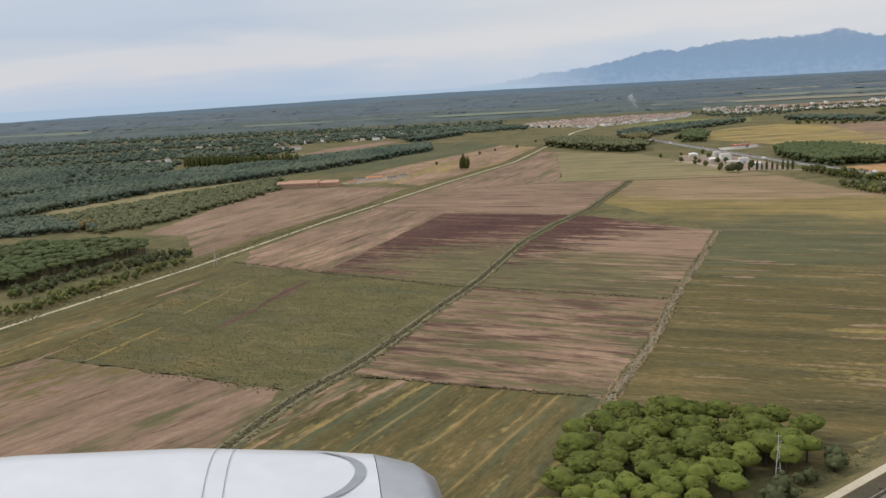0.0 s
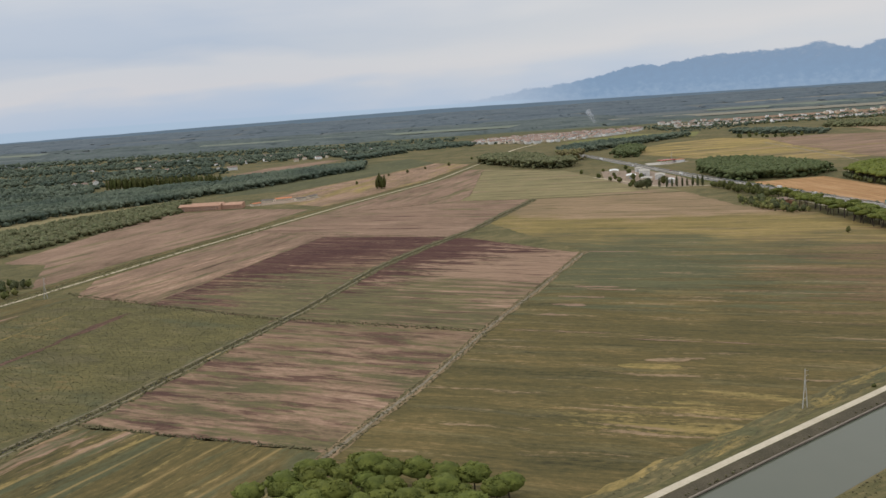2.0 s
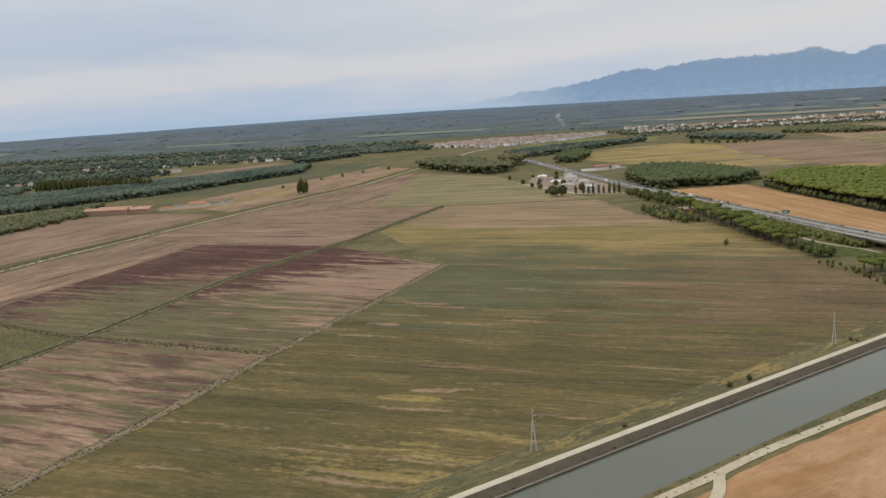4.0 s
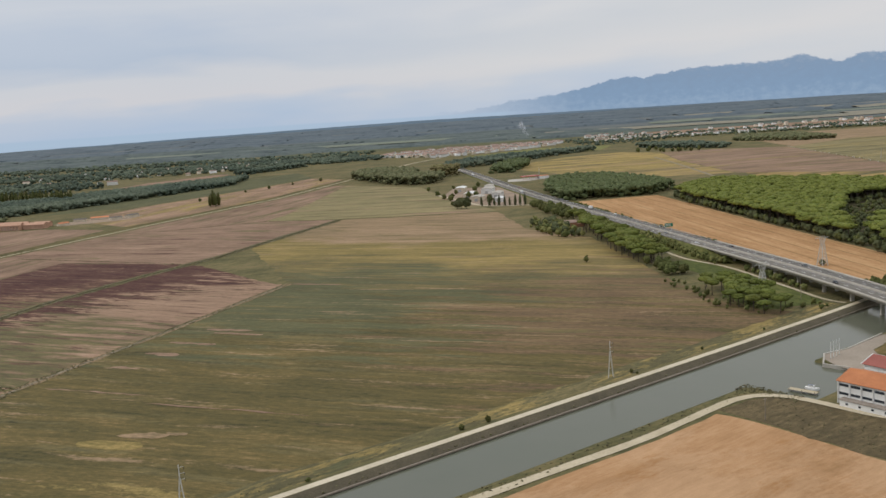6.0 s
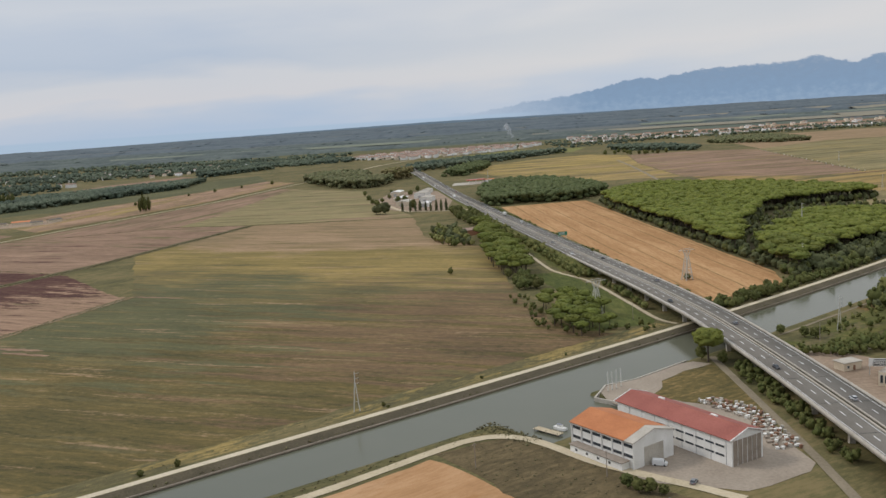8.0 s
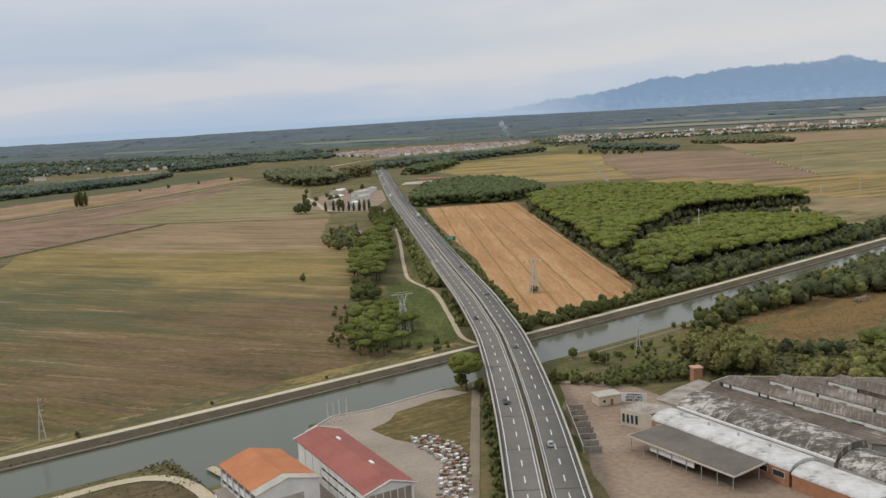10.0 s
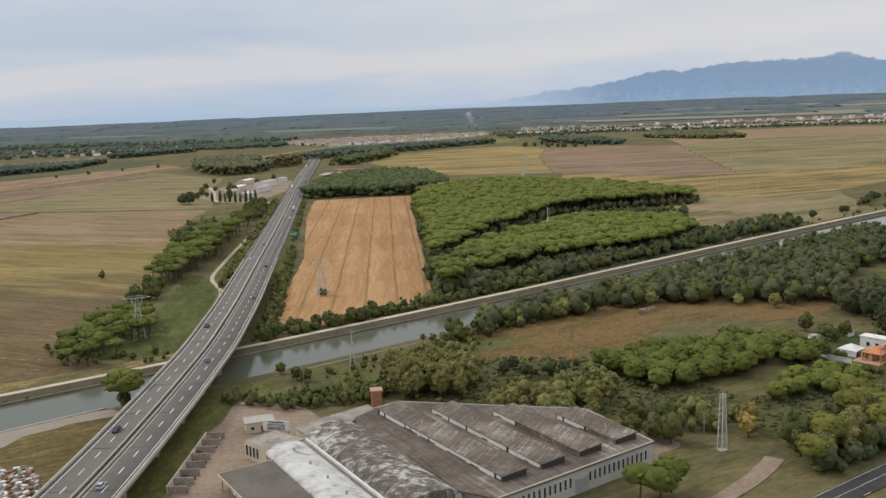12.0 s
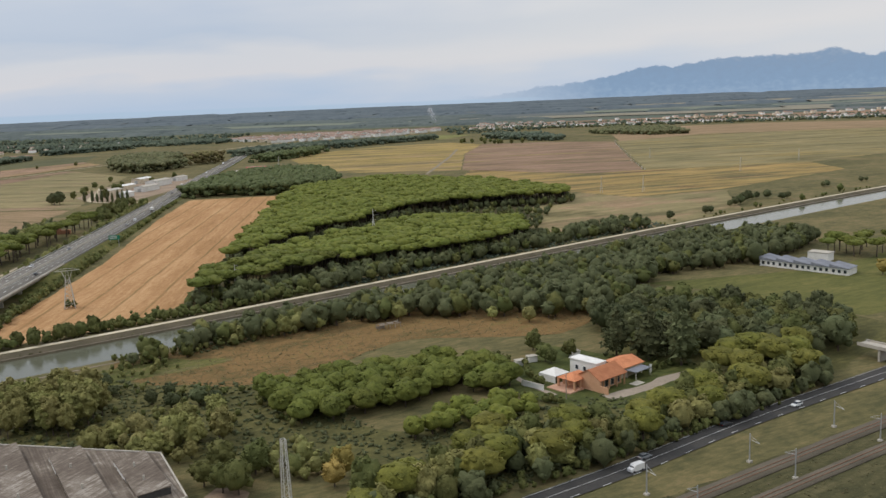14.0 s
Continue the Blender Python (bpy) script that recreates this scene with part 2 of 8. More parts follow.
M = {
    "ground": striped("rough_grass", [(0.25, rgb(80, 79, 53)), (0.5, rgb(101, 95, 64)), (0.75, rgb(121, 108, 76))], 30, 0.02, 0.012, 3, 0.6),
    "pine": leafy("pine_needles", (0.046, 0.060, 0.015, 1), (0.170, 0.184, 0.038, 1), hue=0.008, spread=0.14),
    "pine_mass": leafy("pine_needles_mass", (0.052, 0.068, 0.016, 1), (0.206, 0.224, 0.042, 1), island=True, hue=0.008, spread=0.10),
    "lane_pine": leafy("yellowish_pine_needles", (0.058, 0.062, 0.015, 1), (0.200, 0.192, 0.040, 1), hue=0.010, spread=0.14),
    "broad": leafy("broad_leaves", (0.053, 0.063, 0.020, 1), (0.140, 0.142, 0.046, 1), hue=0.018, spread=0.16),
    "broad_mass": leafy("broad_leaves_mass", (0.053, 0.063, 0.020, 1), (0.145, 0.150, 0.047, 1), island=True, hue=0.02, spread=0.12),
    "olive": leafy("olive_leaves", (0.134, 0.138, 0.047, 1), (0.295, 0.272, 0.096, 1), hue=0.016, spread=0.16),
    "olive_mass": leafy("olive_leaves_mass", (0.105, 0.112, 0.038, 1), (0.235, 0.224, 0.076, 1), island=True, hue=0.010, spread=0.10),
    "autumn": leafy("yellowing_leaves", (0.17, 0.14, 0.040, 1), (0.36, 0.27, 0.075, 1)),
    "dark": leafy("dark_leaves", (0.058, 0.068, 0.032, 1), (0.118, 0.126, 0.056, 1)),
    "dark_mass": leafy("dark_leaves_mass", (0.058, 0.068, 0.032, 1), (0.118, 0.126, 0.056, 1), island=True, hue=0.010, spread=0.10),
    # leaf colour shifted towards the bluish haze of the middle distance
    "woods": leafy("hazy_woodland_leaves", (0.066, 0.088, 0.064, 1), (0.122, 0.144, 0.096, 1), island=True, hue=0.012, spread=0.15, broad=1.4),
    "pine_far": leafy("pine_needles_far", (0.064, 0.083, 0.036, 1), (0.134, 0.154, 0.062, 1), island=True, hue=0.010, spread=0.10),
    # blue distance haze is painted into far_woods, far_ground and both canopy colours
    "far_woods": leafy("hazy_far_leaves", (0.088, 0.112, 0.112, 1), (0.120, 0.143, 0.134, 1), island=True, hue=0.006, spread=0.10, broad=1.6),
    "far_ground": mottled("hazy_far_meadows", (0.070, 0.086, 0.088, 1), (0.122, 0.130, 0.120, 1), 0.002, 0.015),
    "canopy": mottled("hazy_far_canopy", (0.052, 0.073, 0.090, 1), (0.110, 0.136, 0.148, 1), 0.004, 0.035),
    "canopy_near": mottled("hazy_plain_canopy", (0.040, 0.058, 0.060, 1), (0.112, 0.134, 0.118, 1), 0.006, 0.06),
    "russet_mass": leafy("russet_leaves_mass", (0.115, 0.106, 0.045, 1), (0.205, 0.172, 0.075, 1), island=True, hue=0.02, spread=0.2),
    "dark_pine_mass": leafy("dark_pine_needles", (0.048, 0.064, 0.026, 1), (0.112, 0.130, 0.046, 1), island=True, hue=0.010, spread=0.10),
    "low_scrub": leafy("low_scrub_leaves", (0.082, 0.079, 0.037, 1), (0.124, 0.114, 0.056, 1), island=True, hue=0.012, spread=0.12),
    "scrub": leafy("scrub_leaves", (0.090, 0.098, 0.045, 1), (0.175, 0.172, 0.085, 1), island=True, spread=0.18),
    "weeds": leafy("weed_leaves", (0.100, 0.090, 0.045, 1), (0.160, 0.142, 0.075, 1), island=True, hue=0.015, spread=0.18),
    "tussock": leafy("tussock_grass", (0.155, 0.130, 0.063, 1), (0.230, 0.190, 0.098, 1), island=True, hue=0.015, spread=0.18),
    "bark": mottled("bark", (0.055, 0.042, 0.032, 1), (0.115, 0.088, 0.068, 1), 0.5, 5.0, bump=0.4),
    "asphalt": mottled("asphalt", (0.146, 0.134, 0.116, 1), (0.196, 0.181, 0.158, 1), 0.05, 1.5, 0.9, spec=0.15),
    # far darker than asphalt, to hold the shade on the country road
    "tarmac": mottled("dark_tarmac", (0.045, 0.043, 0.041, 1), (0.070, 0.067, 0.063, 1), 0.05, 1.5, 0.9, spec=0.15),
    "paint": mottled("road_paint", (0.55, 0.55, 0.53, 1), (0.72, 0.72, 0.70, 1), 0.4, 5.0, 0.7),
    "concrete": mottled("concrete", (0.35, 0.32, 0.27, 1), (0.50, 0.46, 0.395, 1), 0.2, 2.0, 0.85),
    "quay": mottled("worn_quay_concrete", (0.245, 0.200, 0.155, 1), (0.350, 0.295, 0.232, 1), 0.06, 0.9, 0.95),
    "stone": mottled("bank_earth", (0.066, 0.056, 0.034, 1), (0.122, 0.100, 0.064, 1), 0.10, 1.5, 0.95, 0.4),
    "pale": mottled("pale_gravel", (0.39, 0.325, 0.215, 1), (0.54, 0.46, 0.325, 1), 0.08, 1.2, 0.95),
    "dirt": mottled("dirt_track", (0.17, 0.14, 0.095, 1), (0.27, 0.225, 0.155, 1), 0.08, 1.2, 0.95),
    "yard": mottled("yard_ground", (0.205, 0.148, 0.102, 1), (0.340, 0.255, 0.182, 1), 0.03, 0.5, 0.95),
    "white": mottled("white_plaster", (0.62, 0.61, 0.57, 1), (0.80, 0.79, 0.76, 1), 0.25, 3.0, 0.8),
    "cream": mottled("cream_plaster", (0.52, 0.44, 0.33, 1), (0.68, 0.60, 0.47, 1), 0.25, 3.0, 0.85),
    "ochre": mottled("ochre_plaster", (0.46, 0.25, 0.14, 1), (0.60, 0.36, 0.22, 1), 0.25, 3.0, 0.85, vary=0.12),
    "tile": mottled("clay_tiles", (0.42, 0.15, 0.07, 1), (0.60, 0.25, 0.12, 1), 0.4, 4.0, 0.85, 0.3, vary=0.18),
    "old_tile": mottled("weathered_clay_tiles", (0.235, 0.160, 0.125, 1), (0.34, 0.245, 0.195, 1), 0.4, 4.0, 0.9, vary=0.2),
    "orange_roof": mottled("orange_roof_sheets", (0.37, 0.130, 0.048, 1), (0.52, 0.205, 0.080, 1), 0.15, 2.5, 0.65),
    "red_roof": mottled("red_roof_sheets", (0.240, 0.072, 0.054, 1), (0.345, 0.115, 0.086, 1), 0.12, 2.0, 0.65),
    "grey_roof": mottled("grey_fibre_roof", (0.085, 0.072, 0.060, 1), (0.235, 0.208, 0.178, 1), 0.35, 2.6, 0.9),
    "blue_roof": mottled("blue_grey_roof", (0.15, 0.16, 0.185, 1), (0.235, 0.245, 0.275, 1), 0.2, 2.0, 0.7),
    "pale_brick": mottled("pale_red_brick", (0.40, 0.225, 0.145, 1), (0.54, 0.335, 0.235, 1), 0.3, 4.0, 0.9),
    "brick": mottled("red_brick", (0.30, 0.14, 0.075, 1), (0.43, 0.22, 0.13, 1), 0.5, 5.0, 0.9),
    "glass": material("dark_glass", lambda n, p: (0.035, 0.042, 0.05, 1), 0.15, spec=0.5),
    "steel": mottled("galvanised_steel", (0.34, 0.35, 0.35, 1), (0.50, 0.50, 0.49, 1), 0.5, 4.0, 0.5, metal=0.4),
    "rail": mottled("dull_rail_steel", (0.22, 0.21, 0.20, 1), (0.34, 0.33, 0.31, 1), 0.5, 4.0, 0.7),
    "rust": mottled("rusty_metal", (0.17, 0.085, 0.05, 1), (0.30, 0.17, 0.11, 1), 0.6, 4.0, 0.85),
    "timber": mottled("grey_timber", (0.22, 0.18, 0.14, 1), (0.34, 0.29, 0.24, 1), 0.5, 4.0, 0.9),
    "rubber": mottled("tyre_rubber", (0.02, 0.02, 0.02, 1), (0.04, 0.04, 0.04, 1), 1.0, 6.0, 0.8),
    "ballast": mottled("rail_ballast", (0.085, 0.072, 0.052, 1), (0.150, 0.126, 0.092, 1), 0.06, 2.5, 0.95, 0.4),
}


def water_build(n, pos):
    return n.mix(n.noise(pos, 0.02, 3.0), (0.100, 0.108, 0.076, 1), (0.128, 0.128, 0.094, 1))


M["water"] = material("canal_water", water_build, 0.10, 0.04, 1.5, 0.0, 0.25)

# ---- mesh helpers ----
rng = np.random.default_rng(7)


def mesh_np(name, verts, tris, mats, smooth=False, index=None):
    """A triangle mesh from arrays."""
    me = bpy.data.meshes.new(name)
    verts = np.ascontiguousarray(verts, np.float32)
    tris = np.ascontiguousarray(tris, np.int32)
    me.vertices.add(len(verts))
    me.vertices.foreach_set("co", verts.ravel())
    me.loops.add(tris.size)
    me.loops.foreach_set("vertex_index", tris.ravel())
    me.polygons.add(len(tris))
    me.polygons.foreach_set("loop_start", np.arange(0, tris.size, 3, dtype=np.int32))
    for m in mats if isinstance(mats, (list, tuple)) else [mats]:
        me.materials.append(m)
    if index is not None:
        me.polygons.foreach_set("material_index", np.ascontiguousarray(index, np.int32))
    if smooth:
        me.polygons.foreach_set("use_smooth", np.ones(len(tris), bool))
    me.update(calc_edges=True)
    return me


def bm_mesh(name, bm, mat):
    me = bpy.data.meshes.new(name)
    bm.normal_update()
    bm.to_mesh(me)
    bm.free()
    me.materials.append(mat)
    return me


def part(name, bm, mat, parent, label=""):
    """One mesh object under a thing or a part."""
    ob = new(name, bm if isinstance(bm, bpy.types.Mesh) else bm_mesh(name, bm, mat))
    ob.parent = parent
    if label:
        ob["label"] = label
    return ob


def thing(name, m, label, category, group="", kind=""):
    """An empty at the base of a thing."""
    ob = new(name)
    ob.matrix_basis = m
    return tagged(ob, label, category, group, kind)


def box(bm, x0, x1, y0, y1, z0, z1):
    """A box of six faces in a bmesh."""
    v = [bm.verts.new(p) for p in ((x0, y0, z0), (x1, y0, z0), (x1, y1, z0), (x0, y1, z0), (x0, y0, z1), (x1, y0, z1), (x1, y1, z1), (x0, y1, z1))]
    for f in ((3, 2, 1, 0), (4, 5, 6, 7), (0, 1, 5, 4), (1, 2, 6, 5), (2, 3, 7, 6), (3, 0, 4, 7)):
        bm.faces.new([v[i] for i in f])
    return bm


def boxed(*dims):
    return box(bmesh.new(), *dims)


def prism(points, z0, z1):
    """A flat-topped block over an outline."""
    bm = bmesh.new()
    low = [bm.verts.new((x, y, z0)) for x, y in points]
    top = [bm.verts.new((x, y, z1)) for x, y in points]
    bm.faces.new(top)
    bm.faces.new(low[::-1])
    for i in range(len(points)):
        j = (i + 1) % len(points)
        bm.faces.new((low[i], low[j], top[j], top[i]))
    bmesh.ops.recalc_face_normals(bm, faces=bm.faces)
    return bm


def tube(bm, a, b, ra, rb=None, sides=6):
    """A tapered bar from a to b."""
    a, b = Vector(a), Vector(b)
    rb = ra if rb is None else rb
    w = (b - a).normalized()
    u = w.orthogonal().normalized()
    v = w.cross(u)
    rings = []
    for p, r in ((a, ra), (b, rb)):
        rings.append([bm.verts.new(p + r * (math.cos(k * math.tau / sides) * u + math.sin(k * math.tau / sides) * v)) for k in range(sides)])
    for k in range(sides):
        bm.faces.new((rings[0][k], rings[0][(k + 1) % sides], rings[1][(k + 1) % sides], rings[1][k]))
    bm.faces.new(rings[1])
    bm.faces.new(rings[0][::-1])
    return bm


def inside(poly, p):
    """Which of the points p lie in the outline."""
    poly = np.asarray(poly, float)
    x, y = p[:, 0], p[:, 1]
    hit = np.zeros(len(p), bool)
    for (xa, ya), (xb, yb) in zip(poly, np.roll(poly, -1, 0)):
        cross = ((ya > y) != (yb > y)) & (x < (xb - xa) * (y - ya) / (yb - ya + 1e-12) + xa)
        hit ^= cross
    return hit


def scatter(poly, step, jitter=0.45):
    """Points of a jittered grid inside an outline."""
    poly = np.asarray(poly, float)
    lo, hi = poly.min(0), poly.max(0)
    gx, gy = np.meshgrid(np.arange(lo[0], hi[0] + step, step), np.arange(lo[1], hi[1] + step, step))
    gx[1::2] += step / 2
    p = np.stack([gx.ravel(), gy.ravel()], 1) + rng.uniform(-jitter, jitter, (gx.size, 2)) * step
    return p[inside(poly, p)]


def along(points, step):
    """Evenly spaced points on a polyline, with their directions."""
    p = np.asarray(points, float)
    d = np.r_[0, np.cumsum(np.hypot(*np.diff(p, axis=0).T))]
    s = np.arange(0, d[-1] + 1e-6, step)
    q = np.stack([np.interp(s, d, p[:, k]) for k in range(p.shape[1])], 1)
    t = np.gradient(q[:, :2], axis=0)
    return q, t / np.hypot(*t.T)[:, None]


def smooth_line(points, step):
    """A rounded polyline through the points."""
    q, _ = along(points, step)
    for _ in range(6):
        q[1:-1] = (q[:-2] + 2 * q[1:-1] + q[2:]) / 4
    return q


# ---- ground with the canal ----
CANAL_O, CANAL_D = np.array((202.0, 343.0)), np.array((0.790, 0.613))
CANAL_N = np.array((-CANAL_D[1], CANAL_D[0]))


def canal(s, n):
    """A place s metres along the canal's towpath and n metres to its far side."""
    s, n = np.asarray(s, float), np.asarray(n, float)
    sag = -20 * np.exp(-(((s - 520) / 380) ** 2)) * np.clip(1.5 - np.abs(n) / 200, 0, 1)
    return CANAL_O + s[..., None] * CANAL_D + (n + sag)[..., None] * CANAL_N


def rise(x, y):
    """Raises the far plain to meet the horizon in the camera's view."""
    r = np.hypot(x - 400, y - 140)
    k = np.clip((r - 4200) / 3600, 0, 1)
    high = np.interp(np.degrees(np.arctan2(x - 400, y - 140)), [-26, 0, 20], [0, 32, 44])
    return high * k * k * (3 - 2 * k)


S_STEPS = np.unique(np.r_[np.arange(-9000, -900, 300), np.arange(-900, 2400, 30), np.arange(2400, 10000, 300), 303, 306, 316, 320, 345, 352, 361, 364, 368]).astype(float)
N_STEPS = np.r_[np.arange(-3000, -300, 300), np.arange(-300, -70, 30), -74, -70, -67, -62, -60.5, -56, -52, -47, -41, -39.2, -38.6, -37, -22, -8, -6.4, -5.9, -5.2, -2, -1.4, 2.8, 4, 8, 14, 30, np.arange(60, 600, 60), np.arange(600, 10000, 200)]
N_LEVEL = np.interp(N_STEPS, [-60, -47, -41, -39.2, -38.6, -37, -22, -8, -6.4, -5.9, -5.2, -2, -1.4, 2.8, 4, 8, 14], [0, 0.03, 0.03, -0.2, -1.6, -2.6, -3, -2.6, -1.6, -0.45, -0.2, 0.9, 1.1, 1.1, 0.8, 0.1, 0])
ss, nn = np.meshgrid(S_STEPS, N_STEPS, indexing="ij")
pts = canal(ss, nn)
basin = (ss > 309 + np.clip((-40 - nn) * 0.1, 0, 3)) & (ss < 361) & (nn > -67.5) & (nn < -36)
zz = np.where(basin, -2.6, np.broadcast_to(N_LEVEL, ss.shape)) + rise(pts[..., 0], pts[..., 1])
a, b = ss.shape
idx = np.arange(a * b).reshape(a, b)
quads = np.stack([idx[:-1, :-1], idx[1:, :-1], idx[1:, 1:], idx[:-1, 1:]], -1).reshape(-1, 4)
near_n = np.broadcast_to((N_STEPS[:-1] >= -6.5) & (N_STEPS[:-1] < -1.9), (a - 1, b - 1)).ravel()
mid = pts[:-1, :-1].reshape(-1, 2)
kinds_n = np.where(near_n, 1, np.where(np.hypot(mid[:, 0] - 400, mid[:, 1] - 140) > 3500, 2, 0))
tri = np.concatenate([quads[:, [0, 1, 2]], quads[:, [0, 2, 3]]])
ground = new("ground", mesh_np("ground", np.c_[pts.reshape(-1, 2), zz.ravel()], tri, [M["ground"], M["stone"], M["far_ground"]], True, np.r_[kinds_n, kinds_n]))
tagged(ground, "flat rough grassland plain reaching the horizon", "ground", kind="structure")


def ribbon(name, line, width, z, mat, label, category, step=12.0, thick=0.0, kind="structure", wobble=0.0):
    """A strip along a line; z is a height or follows the line's third value."""
    q = smooth_line(line, step)
    t = np.gradient(q[:, :2], axis=0)
    t /= np.hypot(*t.T)[:, None]
    side = np.stack([-t[:, 1], t[:, 0]], 1)
    h = q[:, 2] if q.shape[1] > 2 else np.zeros(len(q))
    w = width / 2 * (1 + wobble * rng.uniform(-1, 1, (len(q), 2)))
    left, right = q[:, :2] + side * w[:, :1], q[:, :2] - side * w[:, 1:]
    top = h + z
    rows = [np.c_[left, top], np.c_[right, top]]
    if thick:
        rows = [np.c_[left, top - thick]] + rows + [np.c_[right, top - thick]]
    v = np.stack(rows, 1)
    m, k = v.shape[:2]
    i = np.arange(m * k).reshape(m, k)
    qd = np.stack([i[:-1, 1:], i[1:, 1:], i[1:, :-1], i[:-1, :-1]], -1).reshape(-1, 4)
    if thick:
        ends = np.array([[0, 1, 2, 3], [(m - 1) * k + 3, (m - 1) * k + 2, (m - 1) * k + 1, (m - 1) * k]])
        qd = np.concatenate([qd, ends, np.stack([i[:-1, 0], i[1:, 0], i[1:, 3], i[:-1, 3]], -1)])
    ob = new(name, mesh_np(name, v.reshape(-1, 3), np.concatenate([qd[:, [0, 1, 2]], qd[:, [0, 2, 3]]]), mat))
    if label:
        tagged(ob, label, category, kind=kind)
    return ob


water_line = [tuple(canal(np.array(s), np.array(-22.4))) for s in range(-900, 2400, 60)]
ribbon("water", water_line, 33.6, -1.25, M["water"], "still grey-green water of a straight canal", "canal", 30)
bed = [tuple(canal(np.array(s), np.array(0.7))) for s in range(-900, 2400, 60)]
ribbon("towpath", bed, 3.4, 1.16, mottled("towpath_gravel", (0.45, 0.385, 0.275, 1), (0.60, 0.525, 0.395, 1), 0.08, 1.2, 0.95), "pale gravel towpath on the canal bank", "path", 20, wobble=0.04)
ribbon("trim", [tuple(canal(np.array(s), np.array(-6.0))) for s in range(-900, 2400, 60)], 0.35, -0.30, M["quay"], "worn concrete edging along the canal bank", "edging", 30, 0.8)


def field(name, outline, mat, label, z=0.06, category="field", ragged=1.6):
    """A field as a thin sheet on the ground with uneven edges."""
    p = np.asarray(outline, float)
    ring = np.r_[p, p[:1]]
    q, _ = along(ring, min(9.0, float(np.hypot(*np.diff(ring, axis=0).T).sum()) / 20))
    q = q[:-1] + rng.uniform(-ragged, ragged, (len(q) - 1, 2))
    bm = bmesh.new()
    f = bm.faces.new([bm.verts.new((x, y, z)) for x, y in q])
    if f.normal.z < 0 or f.calc_area() and (f.normal_update() or f.normal.z < 0):
        f.normal_flip()
    bmesh.ops.triangulate(bm, faces=bm.faces)
    ob = new(name, bm_mesh(name, bm, mat))
    return tagged(ob, label, category, kind="structure")


field("water", [tuple(v) for v in canal(np.array((303.0, 370, 370, 364, 345, 318, 308, 304)), np.array((-38.2, -38.2, -44, -62, -71, -71, -71, -42)))], M["water"], "still water of a small mooring basin", -1.245, "canal", 0.0)



def beside(line, off):
    q, t = along(line, 15.0)
    return [tuple(v) for v in q + off * np.stack([-t[:, 1], t[:, 0]], 1)]


PINK = [(0.12, rgb(100, 83, 66)), (0.34, rgb(123, 101, 83)), (0.60, rgb(141, 116, 97)), (0.88, rgb(161, 135, 113))]
PINK_GREEN = [(0.15, rgb(98, 76, 67)), (0.33, rgb(112, 98, 74)), (0.48, rgb(136, 111, 90)), (0.68, rgb(158, 130, 108)), (0.9, rgb(176, 150, 126))]
BURGUNDY = [(0.18, rgb(88, 62, 58)), (0.42, rgb(102, 74, 66)), (0.58, rgb(112, 92, 72)), (0.72, rgb(132, 104, 84)), (0.9, rgb(168, 136, 114))]
DEEP = [(0.15, rgb(64, 43, 40)), (0.45, rgb(81, 56, 50)), (0.72, rgb(101, 76, 64)), (0.95, rgb(136, 107, 89))]
MAROON = [(0.2, rgb(76, 56, 50)), (0.55, rgb(96, 73, 62)), (0.9, rgb(122, 96, 80))]
WEEDY = [(0.2, rgb(84, 80, 58)), (0.55, rgb(103, 96, 67)), (0.9, rgb(126, 113, 80))]
DULL_GREEN = [(0.2, rgb(78, 80, 58)), (0.55, rgb(93, 92, 65)), (0.9, rgb(112, 106, 76))]
STRAW = [(0.2, rgb(122, 108, 68)), (0.55, rgb(142, 124, 78)), (0.9, rgb(166, 144, 94))]
BARE_PINK = [(0.2, rgb(128, 105, 86)), (0.55, rgb(147, 121, 100)), (0.9, rgb(168, 141, 117))]
SCRUB = [(0.2, rgb(80, 77, 51)), (0.45, rgb(94, 89, 58)), (0.65, rgb(105, 98, 63)), (0.88, rgb(119, 108, 72))]
OLIVE = [(0.12, rgb(64, 61, 42)), (0.32, rgb(83, 77, 50)), (0.52, rgb(97, 87, 55)), (0.72, rgb(113, 98, 63)), (0.95, rgb(145, 121, 85))]
OLIVE_BROWN = [(0.12, rgb(88, 74, 60)), (0.36, rgb(106, 89, 70)), (0.6, rgb(118, 99, 76)), (0.88, rgb(140, 117, 90))]
RED_BROWN = [(0.12, rgb(84, 71, 55)), (0.36, rgb(102, 85, 64)), (0.6, rgb(116, 96, 71)), (0.88, rgb(140, 117, 88))]
DARK_OLIVE = [(0.12, rgb(84, 80, 62)), (0.36, rgb(98, 91, 64)), (0.6, rgb(110, 99, 66)), (0.88, rgb(128, 112, 76))]
# TAN, and YELLOW further down, are lightened for haze over far fields
TAN = [(0.12, rgb(112, 98, 74)), (0.36, rgb(131, 112, 85)), (0.6, rgb(146, 123, 96)), (0.88, rgb(166, 141, 113))]
GOLDEN = [(0.2, rgb(108, 98, 60)), (0.5, rgb(131, 115, 71)), (0.8, rgb(157, 135, 86))]
YELLOW = [(0.2, rgb(120, 108, 66)), (0.5, rgb(146, 127, 78)), (0.8, rgb(174, 149, 94))]
GREENISH = [(0.15, rgb(110, 104, 73)), (0.5, rgb(131, 121, 87)), (0.85, rgb(152, 137, 101))]
WHEAT = [(0.15, rgb(144, 109, 72)), (0.5, rgb(167, 129, 90)), (0.85, rgb(187, 151, 110))]
LAWN = [(0.15, rgb(94, 98, 60)), (0.5, rgb(116, 116, 70)), (0.85, rgb(140, 132, 84))]

